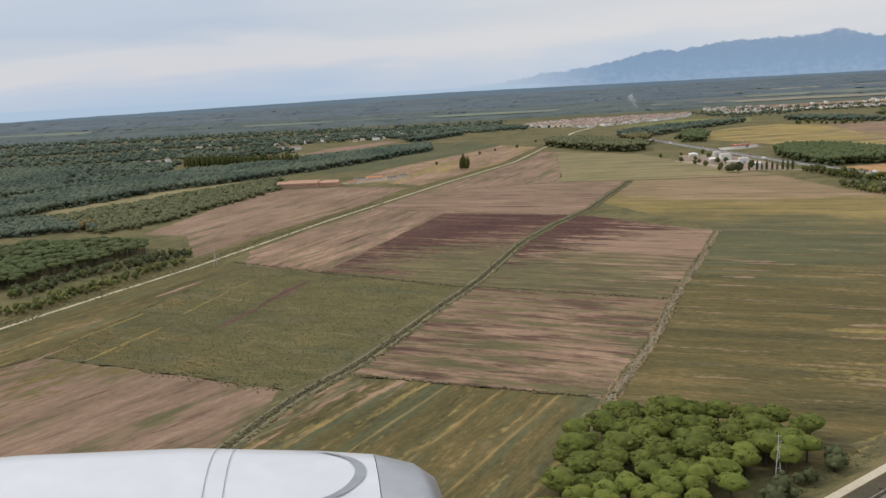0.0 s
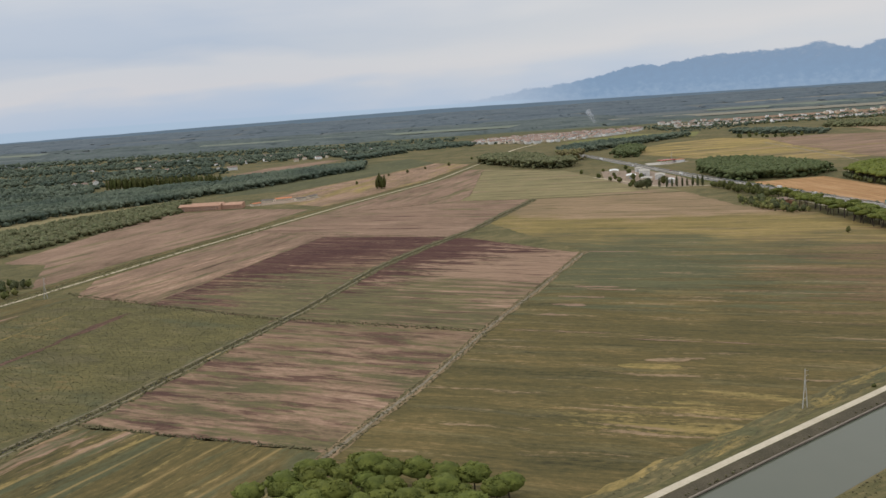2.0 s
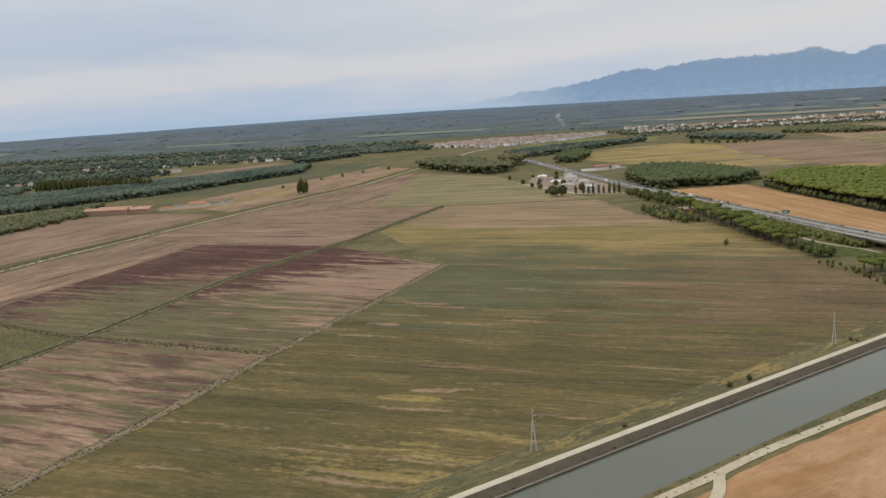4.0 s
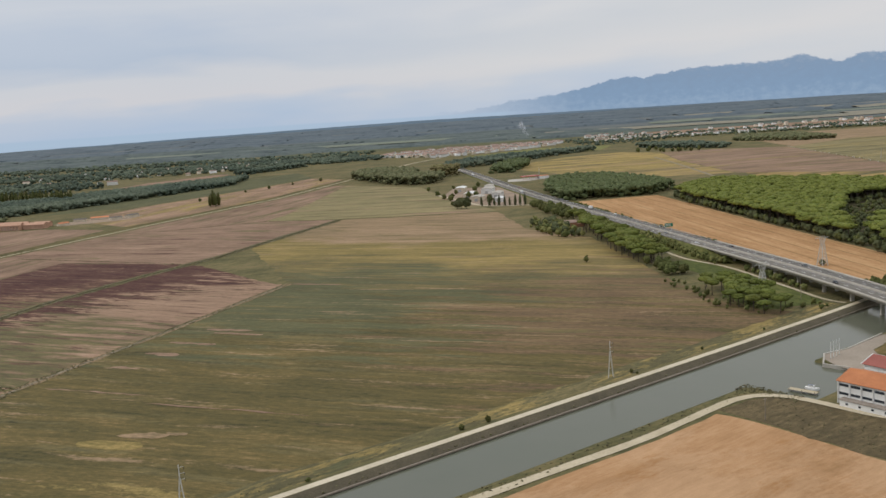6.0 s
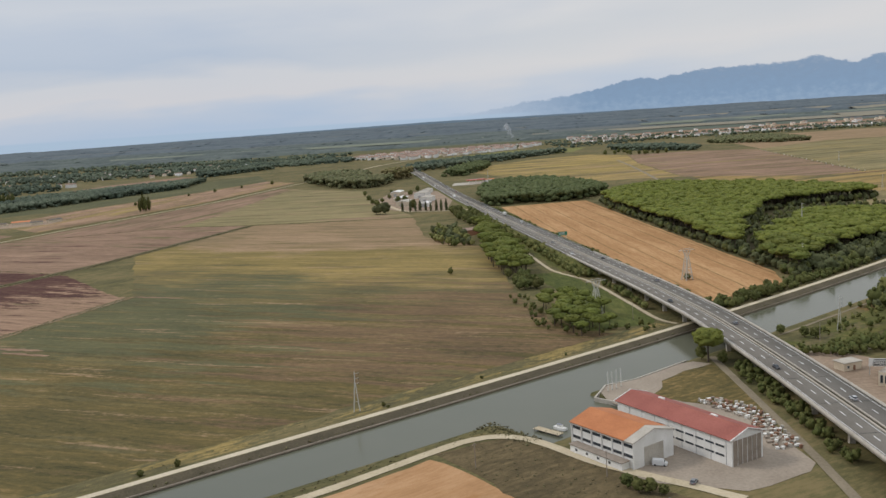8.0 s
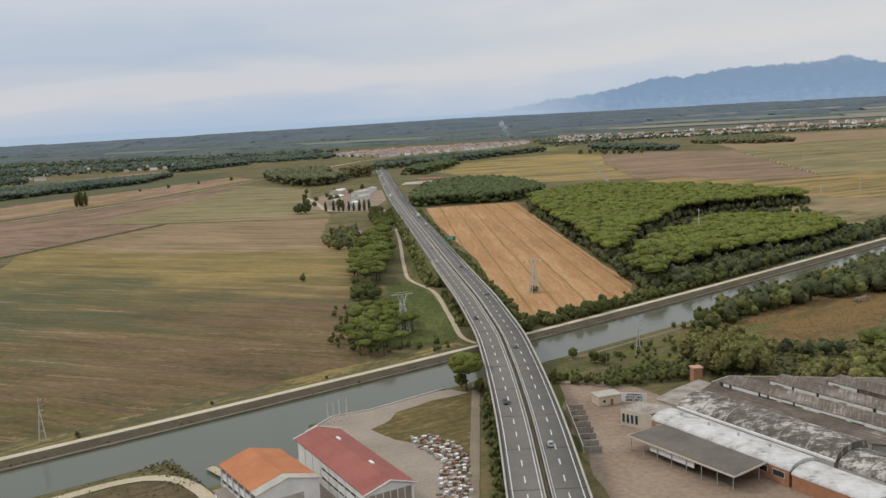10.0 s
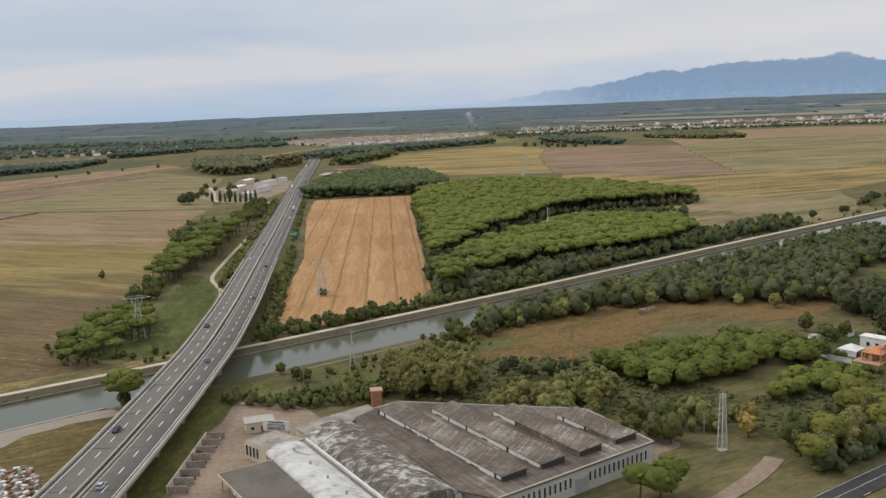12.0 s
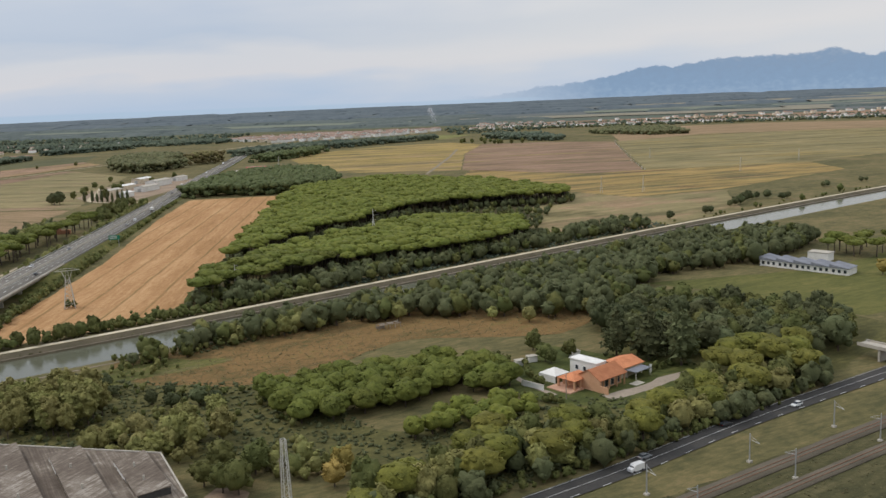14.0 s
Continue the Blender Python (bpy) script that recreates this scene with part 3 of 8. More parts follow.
VERGE = [(0.15, rgb(76, 68, 50)), (0.5, rgb(92, 81, 59)), (0.85, rgb(112, 98, 72))]
BANK_GREEN = [(0.15, rgb(74, 78, 44)), (0.5, rgb(92, 93, 52)), (0.85, rgb(114, 108, 64))]

D1 = [(-112, 300), (-96, 352), (-78, 407), (-50, 460), (-16, 556), (19, 648), (62, 795), (107, 897), (148, 974), (171, 1035), (246, 1232)]
T2 = [(52, 350), (70, 393), (108, 478), (150, 590), (184, 669), (240, 808)]
PR = [(-420, 280), (-340, 465), (-296, 571), (-261, 657), (-220, 752), (-190, 838), (-145, 969), (-80, 1135), (-10, 1315), (118, 1612), (215, 1960), (260, 2100)]

field("field", [(-340, 465), (-296, 571), (-261, 657), (-220, 752), (-175, 752), (-205, 640), (-240, 500), (-300, 400)], striped("olive_strips", OLIVE, 65, 0.06, 0.008, 1, patches=[(STRAW, 0.64, (0.008, 0.09), 3, None), (BARE_PINK, 0.66, (0.010, 0.11), 7, None), (DULL_GREEN, 0.56, (0.006, 0.07), 5, None)]), "olive-green weedy field with pale strips")
field("field", [(-175, 752), (-103, 702), (2, 628), (-16, 556), (-50, 460), (-85, 420), (-172, 466), (-240, 500), (-205, 640)], striped("scrub_field", SCRUB, -25, 0.03, 0.015, 2, 0.6, blend=(OLIVE, -190, 520, 200, 200), patches=[(WEEDY, 0.56, (0.02, 0.05), 3, None), (DULL_GREEN, 0.60, (0.012, 0.03), 5, None)]), "grey-green overgrown field of low scrub")
field("field", [(-300, 400), (-240, 500), (-172, 466), (-85, 420), (-97, 346), (-112, 290), (-330, 300)], striped("pale_field", PINK, 55, 0.05, 0.008, 3, 0.5, 0.35, 21.0, rgb(112, 98, 76), (OLIVE, -240, 470, 120, 200), None, [(WEEDY, 0.57, (0.010, 0.05), 2, None), (MAROON, 0.63, (0.012, 0.10), 9, None)]), "pale pinkish-brown harvested field with tractor lines")
field("field", [(-92, 352), (-54, 437), (62, 387), (66, 384), (40, 300), (0, 200), (-105, 250)], striped("weedy_strips", OLIVE, 62, 0.055, 0.008, 4, 0.5, 0.35, 27.0, rgb(150, 128, 84), (PINK_GREEN, -60, 400, 150, 90), None, [(DULL_GREEN, 0.55, (0.009, 0.06), 4, None), (STRAW, 0.61, (0.010, 0.12), 8, None)]), "olive field with yellow wheel tracks")
field("field", [(-54, 437), (62, 387), (72, 393), (108, 478), (136, 558), (96, 581), (41, 610), (2, 628), (-16, 556), (-50, 460)], striped("pink_stubble_low", PINK_GREEN, -27, 0.055, 0.012, 5, blend=(OLIVE_BROWN, 60, 600, 70, 160), patches=[(MAROON, 0.53, (0.018, 0.10), 2, None), (WEEDY, 0.54, (0.013, 0.085), 6, None), (BARE_PINK, 0.63, (0.016, 0.12), 9, None)]), "pinkish-brown stubble field banded with dark weeds")
field("field", [(-103, 702), (2, 628), (19, 648), (62, 795), (107, 897), (137, 940), (-7, 1006)], striped("burgundy_field", DEEP, -27, 0.085, 0.010, 6, blend=(BURGUNDY, 0, 790, -60, 150), patches=[(WEEDY, 0.56, (0.012, 0.16), 4, (30, 690, 120)), (BARE_PINK, 0.63, (0.014, 0.20), 8, None)]), "dark burgundy weed field with pale streaks")
field("field", [(-175, 752), (-103, 704), (-7, 1008), (-70, 1058), (-100, 1085), (-188, 838)], striped("pink_strip", PINK, 66, 0.06, 0.008, 8, blend=(PINK_GREEN, -140, 800, -60, 300), patches=[(WEEDY, 0.58, (0.008, 0.09), 4, None), (MAROON, 0.63, (0.010, 0.12), 7, None)]), "pinkish-brown stubble field beside a gravel track")
field("field", [(19, 648), (2, 630), (41, 611), (134, 563), (150, 590), (184, 669), (240, 808), (228, 812), (138, 938), (107, 897), (62, 795)], striped("pink_stubble_high", DEEP, -27, 0.07, 0.010, 9, blend=(PINK_GREEN, 112, 765, -48, 130), patches=[(BARE_PINK, 0.50, (0.014, 0.12), 3, (185, 735, 80)), (WEEDY, 0.57, (0.014, 0.13), 6, (70, 640, 130)), (MAROON, 0.60, (0.016, 0.15), 2, None)]), "pinkish stubble field with dark red weeds")
field("field", [(-100, 1085), (-70, 1058), (-7, 1008), (137, 941), (148, 974), (171, 1035), (246, 1230), (147, 1265), (27, 1229), (-50, 1225)], striped("pink_far", PINK, -22, 0.04, 0.008, 11, patches=[(MAROON, 0.61, (0.008, 0.06), 3, None), (WEEDY, 0.60, (0.008, 0.05), 6, None)]), "pinkish-brown harvested field")
field("field", [(-48, 1227), (27, 1231), (147, 1267), (165, 1330), (212, 1790), (190, 1810), (118, 1612), (-8, 1315)], striped("pink_farther", PINK, 70, 0.03, 0.006, 12, patches=[(WEEDY, 0.57, (0.006, 0.05), 3, None)]), "pinkish field beside a drainage ditch")
field("field", [(147, 1267), (236, 1238), (438, 1212), (424, 1290), (372, 1500), (350, 1640), (214, 1790), (165, 1330)], striped("green_far", GREENISH, -10, 0.03, 0.006, 13, patches=[(BARE_PINK, 0.60, (0.006, 0.04), 5, None), (WEEDY, 0.58, (0.006, 0.05), 8, None)]), "yellow-green meadow")
BIG = [(72, 392), (108, 478), (150, 590), (184, 669), (240, 808), (171, 1033), (246, 1230), (438, 1206), (452, 1030), (500, 955), (508, 840), (512, 720), (525, 640), (560, 606), (500, 566), (425, 508), (380, 480), (300, 428), (205, 356), (120, 300), (50, 330)]
field("field", BIG, striped("big_olive", OLIVE, -22, 0.05, 0.006, 14, zones=(68, [(790, 90, DARK_OLIVE), (885, 70, GOLDEN), (1035, 50, TAN)]), patches=[(RED_BROWN, 0.625, (0.007, 0.075), 2, (450, 650, 190)), (DULL_GREEN, 0.56, (0.008, 0.07), 5, (255, 735, 150)), (DARK_OLIVE, 0.58, (0.009, 0.09), 9, None), (STRAW, 0.74, (0.010, 0.09), 4, (215, 395, 110)), (TAN, 0.64, (0.010, 0.13), 7, None)]), "large olive-green field with faint brown bands")
def streak(x, y, long, wide, head, mat, label, z=0.12):
    """A ragged lens-shaped bare patch."""
    c, d = math.cos(radians(head)), math.sin(radians(head))
    ring = []
    for k in range(26):
        a = k * math.tau / 26
        u, v = long * math.cos(a) * float(rng.uniform(0.75, 1.05)), wide * math.sin(a) * float(rng.uniform(0.5, 1.1))
        ring.append((x + u * c - v * d, y + u * d + v * c))
    return field("field", ring, mat, label, z, ragged=0.8)


SAND = striped("sand_patch", TAN, -25, 0.2, 0.03, 18, 0.9)
BARE = striped("bare_streak", PINK, -23, 0.2, 0.02, 19, 0.9)
streak(214, 471, 17, 6.0, -20, striped("dry_patch", GOLDEN, -25, 0.2, 0.03, 17, 0.9), "yellow dry patch in the field")
streak(226, 479, 13, 3.6, -12, SAND, "bare sandy patch in the field", 0.15)
streak(240, 478, 6, 2.0, -20, SAND, "small bare sandy patch in the field", 0.18)
for x, y, w, h in ((222, 664, 18, 3.0), (232, 651, 20, 2.2), (197, 614, 13, 4.0), (210, 634, 20, 2.6), (262, 799, 26, 2.2), (184, 590, 11, 2.2), (250, 508, 46, 0.9), (182, 548, 34, 0.8)):
    streak(x, y, w, h, -23, BARE, "pale bare streak in the field", 0.12 + 0.0015 * (x - 200))
for x, y, w, h, a, mat in ((-205, 672, 34, 2.6, 68, "BARE_PINK"), (-168, 640, 60, 1.6, 76, "GOLDEN"), (-196, 520, 45, 1.8, 72, "GOLDEN"), (-222, 560, 40, 1.6, 70, "GOLDEN"), (-120, 640, 46, 4.5, 74, "MAROON"), (-138, 575, 34, 3.0, 72, "MAROON"), (-236, 500, 26, 1.6, 70, "BARE_PINK")):
    streak(x, y, w, h, a, striped("strip_growth", {"BARE_PINK": BARE_PINK, "GOLDEN": GOLDEN, "MAROON": MAROON}[mat], a, 0.2, 0.02, x, 0.9), "ragged strip of other growth in the western field", 0.14 + 0.0004 * (y - 500))
field("field", [(-330, 960), (-300, 1180), (-262, 1345), (-160, 1345), (-60, 1290), (-112, 1110), (-200, 900), (-232, 800), (-275, 935)], striped("left_pink", PINK, 68, 0.03, 0.006, 23, patches=[(WEEDY, 0.60, (0.006, 0.05), 3, None)]), "large pinkish-brown ploughed field")
field("field", [(-150, 1430), (-40, 1310), (90, 1600), (195, 1960), (120, 2060), (20, 1840), (-110, 1600)], striped("left_mixed", PINK_GREEN, 72, 0.03, 0.006, 24, patches=[(STRAW, 0.55, (0.004, 0.03), 3, None), (BARE_PINK, 0.58, (0.004, 0.03), 6, None)]), "patchwork of pink and yellow strips")
field("field", [(-250, 1560), (-120, 1610), (20, 1850), (120, 2070), (60, 2300), (-90, 2080), (-230, 1800)], striped("left_green", DULL_GREEN, 70, 0.03, 0.006, 25), "yellow-green meadow strip")
field("field", [(-640, 1180), (-460, 1170), (-330, 1480), (-270, 1750), (-330, 1760), (-470, 1500), (-600, 1330)], striped("left_meadow", GREENISH, 68, 0.04, 0.008, 26), "rough meadow between tree belts")
field("field", [(-340, 2080), (-280, 2060), (-120, 2420), (-160, 2460), (-290, 2280)], striped("clearing_pink", PINK, 60, 0.03, 0.008, 27), "pinkish field in a woodland clearing")
field("field", [(-1500, 2560), (-1150, 2480), (-700, 2500), (-480, 2420), (-470, 2470), (-720, 2580), (-1160, 2560), (-1500, 2650)], striped("far_clearing", DULL_GREEN, 0, 0.02, 0.006, 60), "pale green clearing in the woods")
field("field", [(-1300, 3050), (-600, 2960), (-200, 2900), (-180, 2960), (-600, 3050), (-1280, 3160)], striped("far_clearing_pale", PINK, 0, 0.02, 0.006, 61), "pale fields among far woods")
field("field", [(-200, 3330), (500, 3280), (1000, 3340), (900, 3500), (-100, 3560)], striped("far_green", DULL_GREEN, 0, 0.02, 0.006, 62), "long green field beyond the village")
field("field", [(1100, 3350), (2300, 3250), (3400, 3350), (3400, 3700), (1900, 3600), (1200, 3560)], striped("far_brown", PINK_GREEN, 0, 0.015, 0.004, 63), "far brownish fields")
# green-grey of this plain has distance haze mixed in
field("field", [(-6500, 3500), (6500, 3500), (6500, 4200), (-6500, 4200)], striped("hazy_far_plain", [(0.2, rgb(74, 84, 78)), (0.5, rgb(86, 94, 84)), (0.8, rgb(104, 107, 92))], 0, 0.01, 0.003, 64), "far plain with haze in its colour", 0.03)
field("field", [tuple(v) for v in canal(np.linspace(-60, 470, 14), np.full(14, 4.5))] + [tuple(v) for v in canal(np.linspace(470, -60, 14), np.full(14, 19.0))], striped("bank_strip", WEEDY, 37, 0.15, 0.01, 67, 0.8, patches=[(STRAW, 0.53, (0.02, 0.12), 3, None), (DULL_GREEN, 0.60, (0.03, 0.1), 6, None)]), "yellow-green grass strip behind the towpath", 0.24)
field("field", [(594, 870), (607, 676), (626, 667), (674, 702), (686, 752), (668, 1010), (652, 1282), (544, 1264), (560, 1100)], striped("wheat_field", WHEAT, 94, 0.09, 0.005, 28, 0.45, 0.3, 17.0, rgb(103, 88, 52)), "golden harvested field with dark wheel tracks", ragged=0.5)
field("field", [(322, 364), (345, 382), (402, 419), (424, 433.5), (456, 458.5), (473, 435), (484, 416.5), (494, 399), (502, 384), (480, 300), (330, 240), (270, 322)], striped("orange_field", [(0.2, rgb(149, 115, 80)), (0.5, rgb(169, 131, 94)), (0.8, rgb(182, 146, 109))], 35, 0.03, 0.01, 29, 0.3, patches=[([(0.2, rgb(160, 126, 92)), (0.8, rgb(186, 150, 114))], 0.54, (0.012, 0.02), 4, (450, 330, 120)), ([(0.2, rgb(146, 109, 72)), (0.8, rgb(166, 125, 85))], 0.60, (0.012, 0.04), 9, None)]), "bare orange-brown field beside the canal", ragged=0.6)
field("field", [(518, 2030), (560, 1870), (640, 1620), (700, 1560), (845, 1542), (860, 1900), (905, 2200), (840, 2320), (700, 2260)], striped("yellow_far", YELLOW, 10, 0.02, 0.005, 30, patches=[(WEEDY, 0.57, (0.004, 0.03), 3, None), (TAN, 0.58, (0.004, 0.04), 6, None)]), "wide yellow dry field")
field("field", [(847, 1540), (1000, 1420), (1076, 1443), (1120, 1780), (1168, 2122), (1040, 2200), (906, 2200), (862, 1900)], striped("pink_right", PINK, 8, 0.02, 0.005, 31, patches=[(WEEDY, 0.59, (0.004, 0.03), 3, None), (STRAW, 0.60, (0.004, 0.04), 6, None)]), "wide pinkish-brown harvested field")
field("field", [(1080, 1443), (1300, 1470), (1700, 1760), (1900, 2300), (1400, 2300), (1172, 2122), (1124, 1780)], striped("olive_right", GREENISH, 15, 0.02, 0.005, 32, patches=[(WEEDY, 0.54, (0.004, 0.03), 3, None), (STRAW, 0.58, (0.004, 0.04), 6, None)]), "wide olive-green field")
field("field", [(900, 1280), (1000, 1150), (1100, 1190), (1300, 1360), (1300, 1465), (1076, 1440), (1000, 1415), (860, 1535), (840, 1420)], striped("ochre_right", [(0.2, rgb(126, 110, 70)), (0.5, rgb(150, 126, 80)), (0.8, rgb(172, 144, 94))], 20, 0.03, 0.005, 33, patches=[(WEEDY, 0.54, (0.006, 0.04), 3, None), (STRAW, 0.56, (0.006, 0.06), 6, None), (MAROON, 0.62, (0.006, 0.06), 8, None)]), "ochre field of dry grass")
field("field", [(880, 900), (912, 890), (1060, 1000), (1100, 1180), (1000, 1145), (960, 1200), (900, 1100), (885, 1000)], striped("green_right", GREENISH, 30, 0.03, 0.006, 34, patches=[(TAN, 0.53, (0.010, 0.03), 3, None), (WEEDY, 0.56, (0.010, 0.03), 6, None)]), "rough green meadow beside a pine wood")
field("field", [(1180, 2125), (1400, 2305), (1900, 2305), (2200, 2600), (1700, 2800), (1330, 2760), (1230, 2500)], striped("orange_right", TAN, 5, 0.02, 0.005, 35), "orange-brown harvested fields near the village")
CLEARING = [tuple(v) for v in canal(np.linspace(560, 700, 9), np.full(9, -45.0))] + [(830, 712), (862, 712), (905, 700), (868, 655), (800, 655), (776, 622), (746, 598), (700, 606)]
field("field", CLEARING, striped("brown_clearing", [(0.2, rgb(84, 80, 49)), (0.45, rgb(112, 91, 59)), (0.65, rgb(129, 102, 67)), (0.85, rgb(112, 99, 60))], 35, 0.05, 0.02, 36, 0.8), "rough brown grass clearing among trees", 0.08)
field("field", [(925, 752), (960, 722), (1000, 668), (1060, 690), (1180, 800), (1130, 860), (1035, 775)], striped("lawn_right", BANK_GREEN, 30, 0.04, 0.01, 37), "green meadow beside a row of buildings")
field("field", [(620, 560), (650, 560), (690, 600), (735, 635), (702, 638), (644, 595)], striped("lawn_canal", BANK_GREEN, 37, 0.08, 0.02, 38, 0.9, patches=[(WEEDY, 0.55, (0.03, 0.10), 4, None)]), "green rough grass on the canal bank", 0.12)
field("field", [(536, 622), (577, 628), (573, 680), (565, 735), (556, 772), (545, 800), (530, 795), (541, 700), (528, 660)], striped("lawn_road", [(0.15, rgb(66, 74, 40)), (0.5, rgb(82, 88, 47)), (0.85, rgb(104, 104, 60))], 95, 0.06, 0.02, 39, 0.8), "green grass beside the embankment", 0.1)
field("field", [(550, 800), (541, 884), (532, 1000), (527, 1060), (536, 1060), (546, 1000), (558, 884), (568, 800)], striped("bank_foot", BANK_GREEN, 97, 0.08, 0.03, 78, 0.9), "rough green grass at the foot of the embankment", 0.09)
field("field", [(581.5, 549.5), (570, 541.5), (556, 530.6), (550, 519), (544.4, 508), (560, 497.4), (574.6, 479.5), (582, 482), (582.5, 520)], striped("yard_grass", OLIVE, 30, 0.08, 0.03, 40, 0.8), "worn grass plot beside the quay", 0.17)
field("field", [(458, 461), (478, 475), (494, 463), (520, 430), (545, 395), (512, 372), (503, 385), (484, 418), (473, 437)], striped("verge_grass", VERGE, 35, 0.06, 0.02, 41, 0.9), "weedy dark grass verge", 0.08)
# verge colours lowered for the shade that lies here
field("field", [(830, 470), (950, 545), (1010, 585), (1010, 480), (930, 400), (830, 380)], striped("rail_verge", [(0.2, rgb(60, 60, 42)), (0.55, rgb(76, 74, 50)), (0.9, rgb(96, 90, 64))], 33, 0.08, 0.008, 42, 0.8), "weedy ground between road and railway, darkened for shade", 0.05)
field("field", [(600, 2330), (830, 2500), (900, 2700), (700, 2800), (470, 2560)], striped("village_green", LAWN, 20, 0.02, 0.006, 43), "green meadow before a village")
field("field", [(838, 590), (842, 606), (850, 622), (862, 636), (880, 625), (905, 612), (918, 590), (905, 574), (890, 562), (866, 562), (848, 572)], striped("garden_lawn", [(0.2, rgb(64, 72, 40)), (0.55, rgb(80, 85, 47)), (0.9, rgb(100, 99, 58))], 30, 0.1, 0.05, 77, 0.8), "dark green garden lawn round the villa", 0.07)
field("pavement", [(870, 574), (876, 578), (886, 583.5), (894, 592), (906, 599), (908, 596), (898, 588), (889, 579), (880, 574), (873, 570)], M["quay"], "pale gravel forecourt beside the villa", 0.11, "drive", 0.4)
ribbon("pavement", [(898, 563), (904, 569.5), (909, 573), (916, 580), (922, 586)], 2.6, 0.18, M["dirt"], "narrow drive through the trees", "drive", 3, wobble=0.15)
ribbon("pavement", [(843, 612), (842, 603), (844, 594), (849, 585), (855, 576)], 2.4, 0.18, M["quay"], "pale curved garden drive", "drive", 3, wobble=0.1)
# ground colours with the shadow between pine blocks painted in
SHADE_FLOOR = [(0.2, rgb(66, 63, 44)), (0.55, rgb(80, 75, 52)), (0.9, rgb(96, 89, 62))]
OLIVE_FLOOR = [(0.2, rgb(76, 75, 47)), (0.55, rgb(92, 89, 55)), (0.9, rgb(110, 103, 65))]
field("field", [(676, 545), (752, 528), (790, 522), (800, 484), (862, 525), (960, 596), (1012, 648), (965, 715), (925, 740), (892, 645), (880, 618), (850, 575), (800, 545), (752, 600), (690, 610)], striped("wood_floor", OLIVE_FLOOR, 35, 0.08, 0.03, 72, 0.9), "dark leafy ground below trees", 0.05, "undergrowth")
# dark sheet for the shadow between the two blocks
field("field", [(690, 780), (712, 840), (760, 905), (795, 975), (835, 968), (880, 945), (935, 1112), (866, 1105), (790, 1070), (740, 985), (690, 860)], striped("wood_gap", SHADE_FLOOR, 35, 0.08, 0.03, 73, 0.9), "grassy gap darkened for the shade between pine blocks", 0.05, "undergrowth")
# green sheet that also paints in the shadow along the viaduct
field("field", [(601, 480), (616, 470), (617, 558), (640, 561), (642, 572), (622, 580), (606, 572)], striped("shaded_grass", BANK_GREEN, 95, 0.08, 0.03, 76, 0.9), "dark green grass, also standing for the viaduct's shade", 0.06)
field("pavement", [(751, 497), (757, 511), (766, 508), (766, 503), (758, 498), (755, 489)], M["yard"], "worn pale paving at the factory corner", 0.09, "yard", 0.5)
field("field", [(620, 430), (672, 420), (706, 452), (640, 556), (618, 560), (616, 500)], M["yard"], "bare trodden factory yard", 0.07, "yard")
field("field", [(525.5, 519.5), (529, 527.5), (543, 533.5), (571, 556), (581, 549), (556, 530), (545, 508), (560, 498), (575, 480), (578, 430), (552, 415), (520, 428), (515, 470), (530.5, 503), (521.5, 512), (523.5, 517)], M["quay"], "worn brownish concrete quay and yard", 0.12, "yard", 0.3)

ribbon("verge", PR, 20, 0.13, striped("farm_verge", SCRUB, 68, 0.2, 0.02, 65, 0.8), "green weedy verge of the farm road", "verge", 12, wobble=0.12)
ribbon("verge", beside(PR, 17), 7, 0.11, striped("ditch_verge", OLIVE, 68, 0.2, 0.02, 66, 0.8), "weedy strip beside the farm road", "verge", 12, wobble=0.3)
ribbon("pavement", PR, 3.8, 0.16, M["pale"], "pale gravel farm road", "track", 12, wobble=0.10)
ribbon("verge", D1, 12.5, 0.14, striped("ditch_bank", WEEDY, 69, 0.25, 0.02, 70, 0.8, patches=[(DULL_GREEN, 0.54, (0.03, 0.2), 3, None), (STRAW, 0.62, (0.04, 0.3), 5, None)]), "weedy banks of a drainage ditch", "verge", 9, wobble=0.3)
ribbon("verge", T2, 6.5, 0.14, striped("track_verge", TAN, 69, 0.25, 0.02, 71, 0.8, patches=[(WEEDY, 0.52, (0.03, 0.2), 3, None)]), "dry grass along a farm track", "verge", 9, wobble=0.3)
# flat dark ribbon marking the ditch bottom
ribbon("water", D1, 1.1, 0.16, M["tarmac"], "dark strip along the bottom of a drainage ditch", "ditch", 9, wobble=0.4)
for off in (-3.0, 3.0):
    ribbon("pavement", beside(D1, off), 0.9, 0.17, M["dirt"], "worn wheel track beside a ditch", "track", 8, wobble=0.35)
ribbon("pavement", T2, 2.0, 0.17, M["dirt"], "worn dirt farm track", "track", 8, wobble=0.3)
ribbon("pavement", [(520, 1080), (524, 1040), (528, 1000), (533, 940), (537, 884), (541, 840), (543.5, 812), (547, 796), (558, 774), (563, 762), (566, 743), (570, 712), (575, 672), (578, 642), (580.5, 630), (586, 622), (596, 619)], 2.6, 0.18, M["pale"], "pale gravel track under the viaduct", "track", 6, wobble=0.1)
ribbon("pavement", [(584, 560), (583, 530), (582, 498), (580, 440), (576, 380), (570, 320)], 3.3, 0.22, M["dirt"], "narrow paved lane beside the viaduct", "track", 6, wobble=0.06)
ribbon("pavement", [(280, 340), (300.5, 356), (319, 368), (340, 385), (400, 423), (420.5, 435.5), (452, 461), (470, 476), (482, 479), (495, 468), (505, 450), (516, 438), (530, 427), (548, 410)], 4.3, 0.24, M["pale"], "curved gravel road along the quay", "road", 6, wobble=0.08)
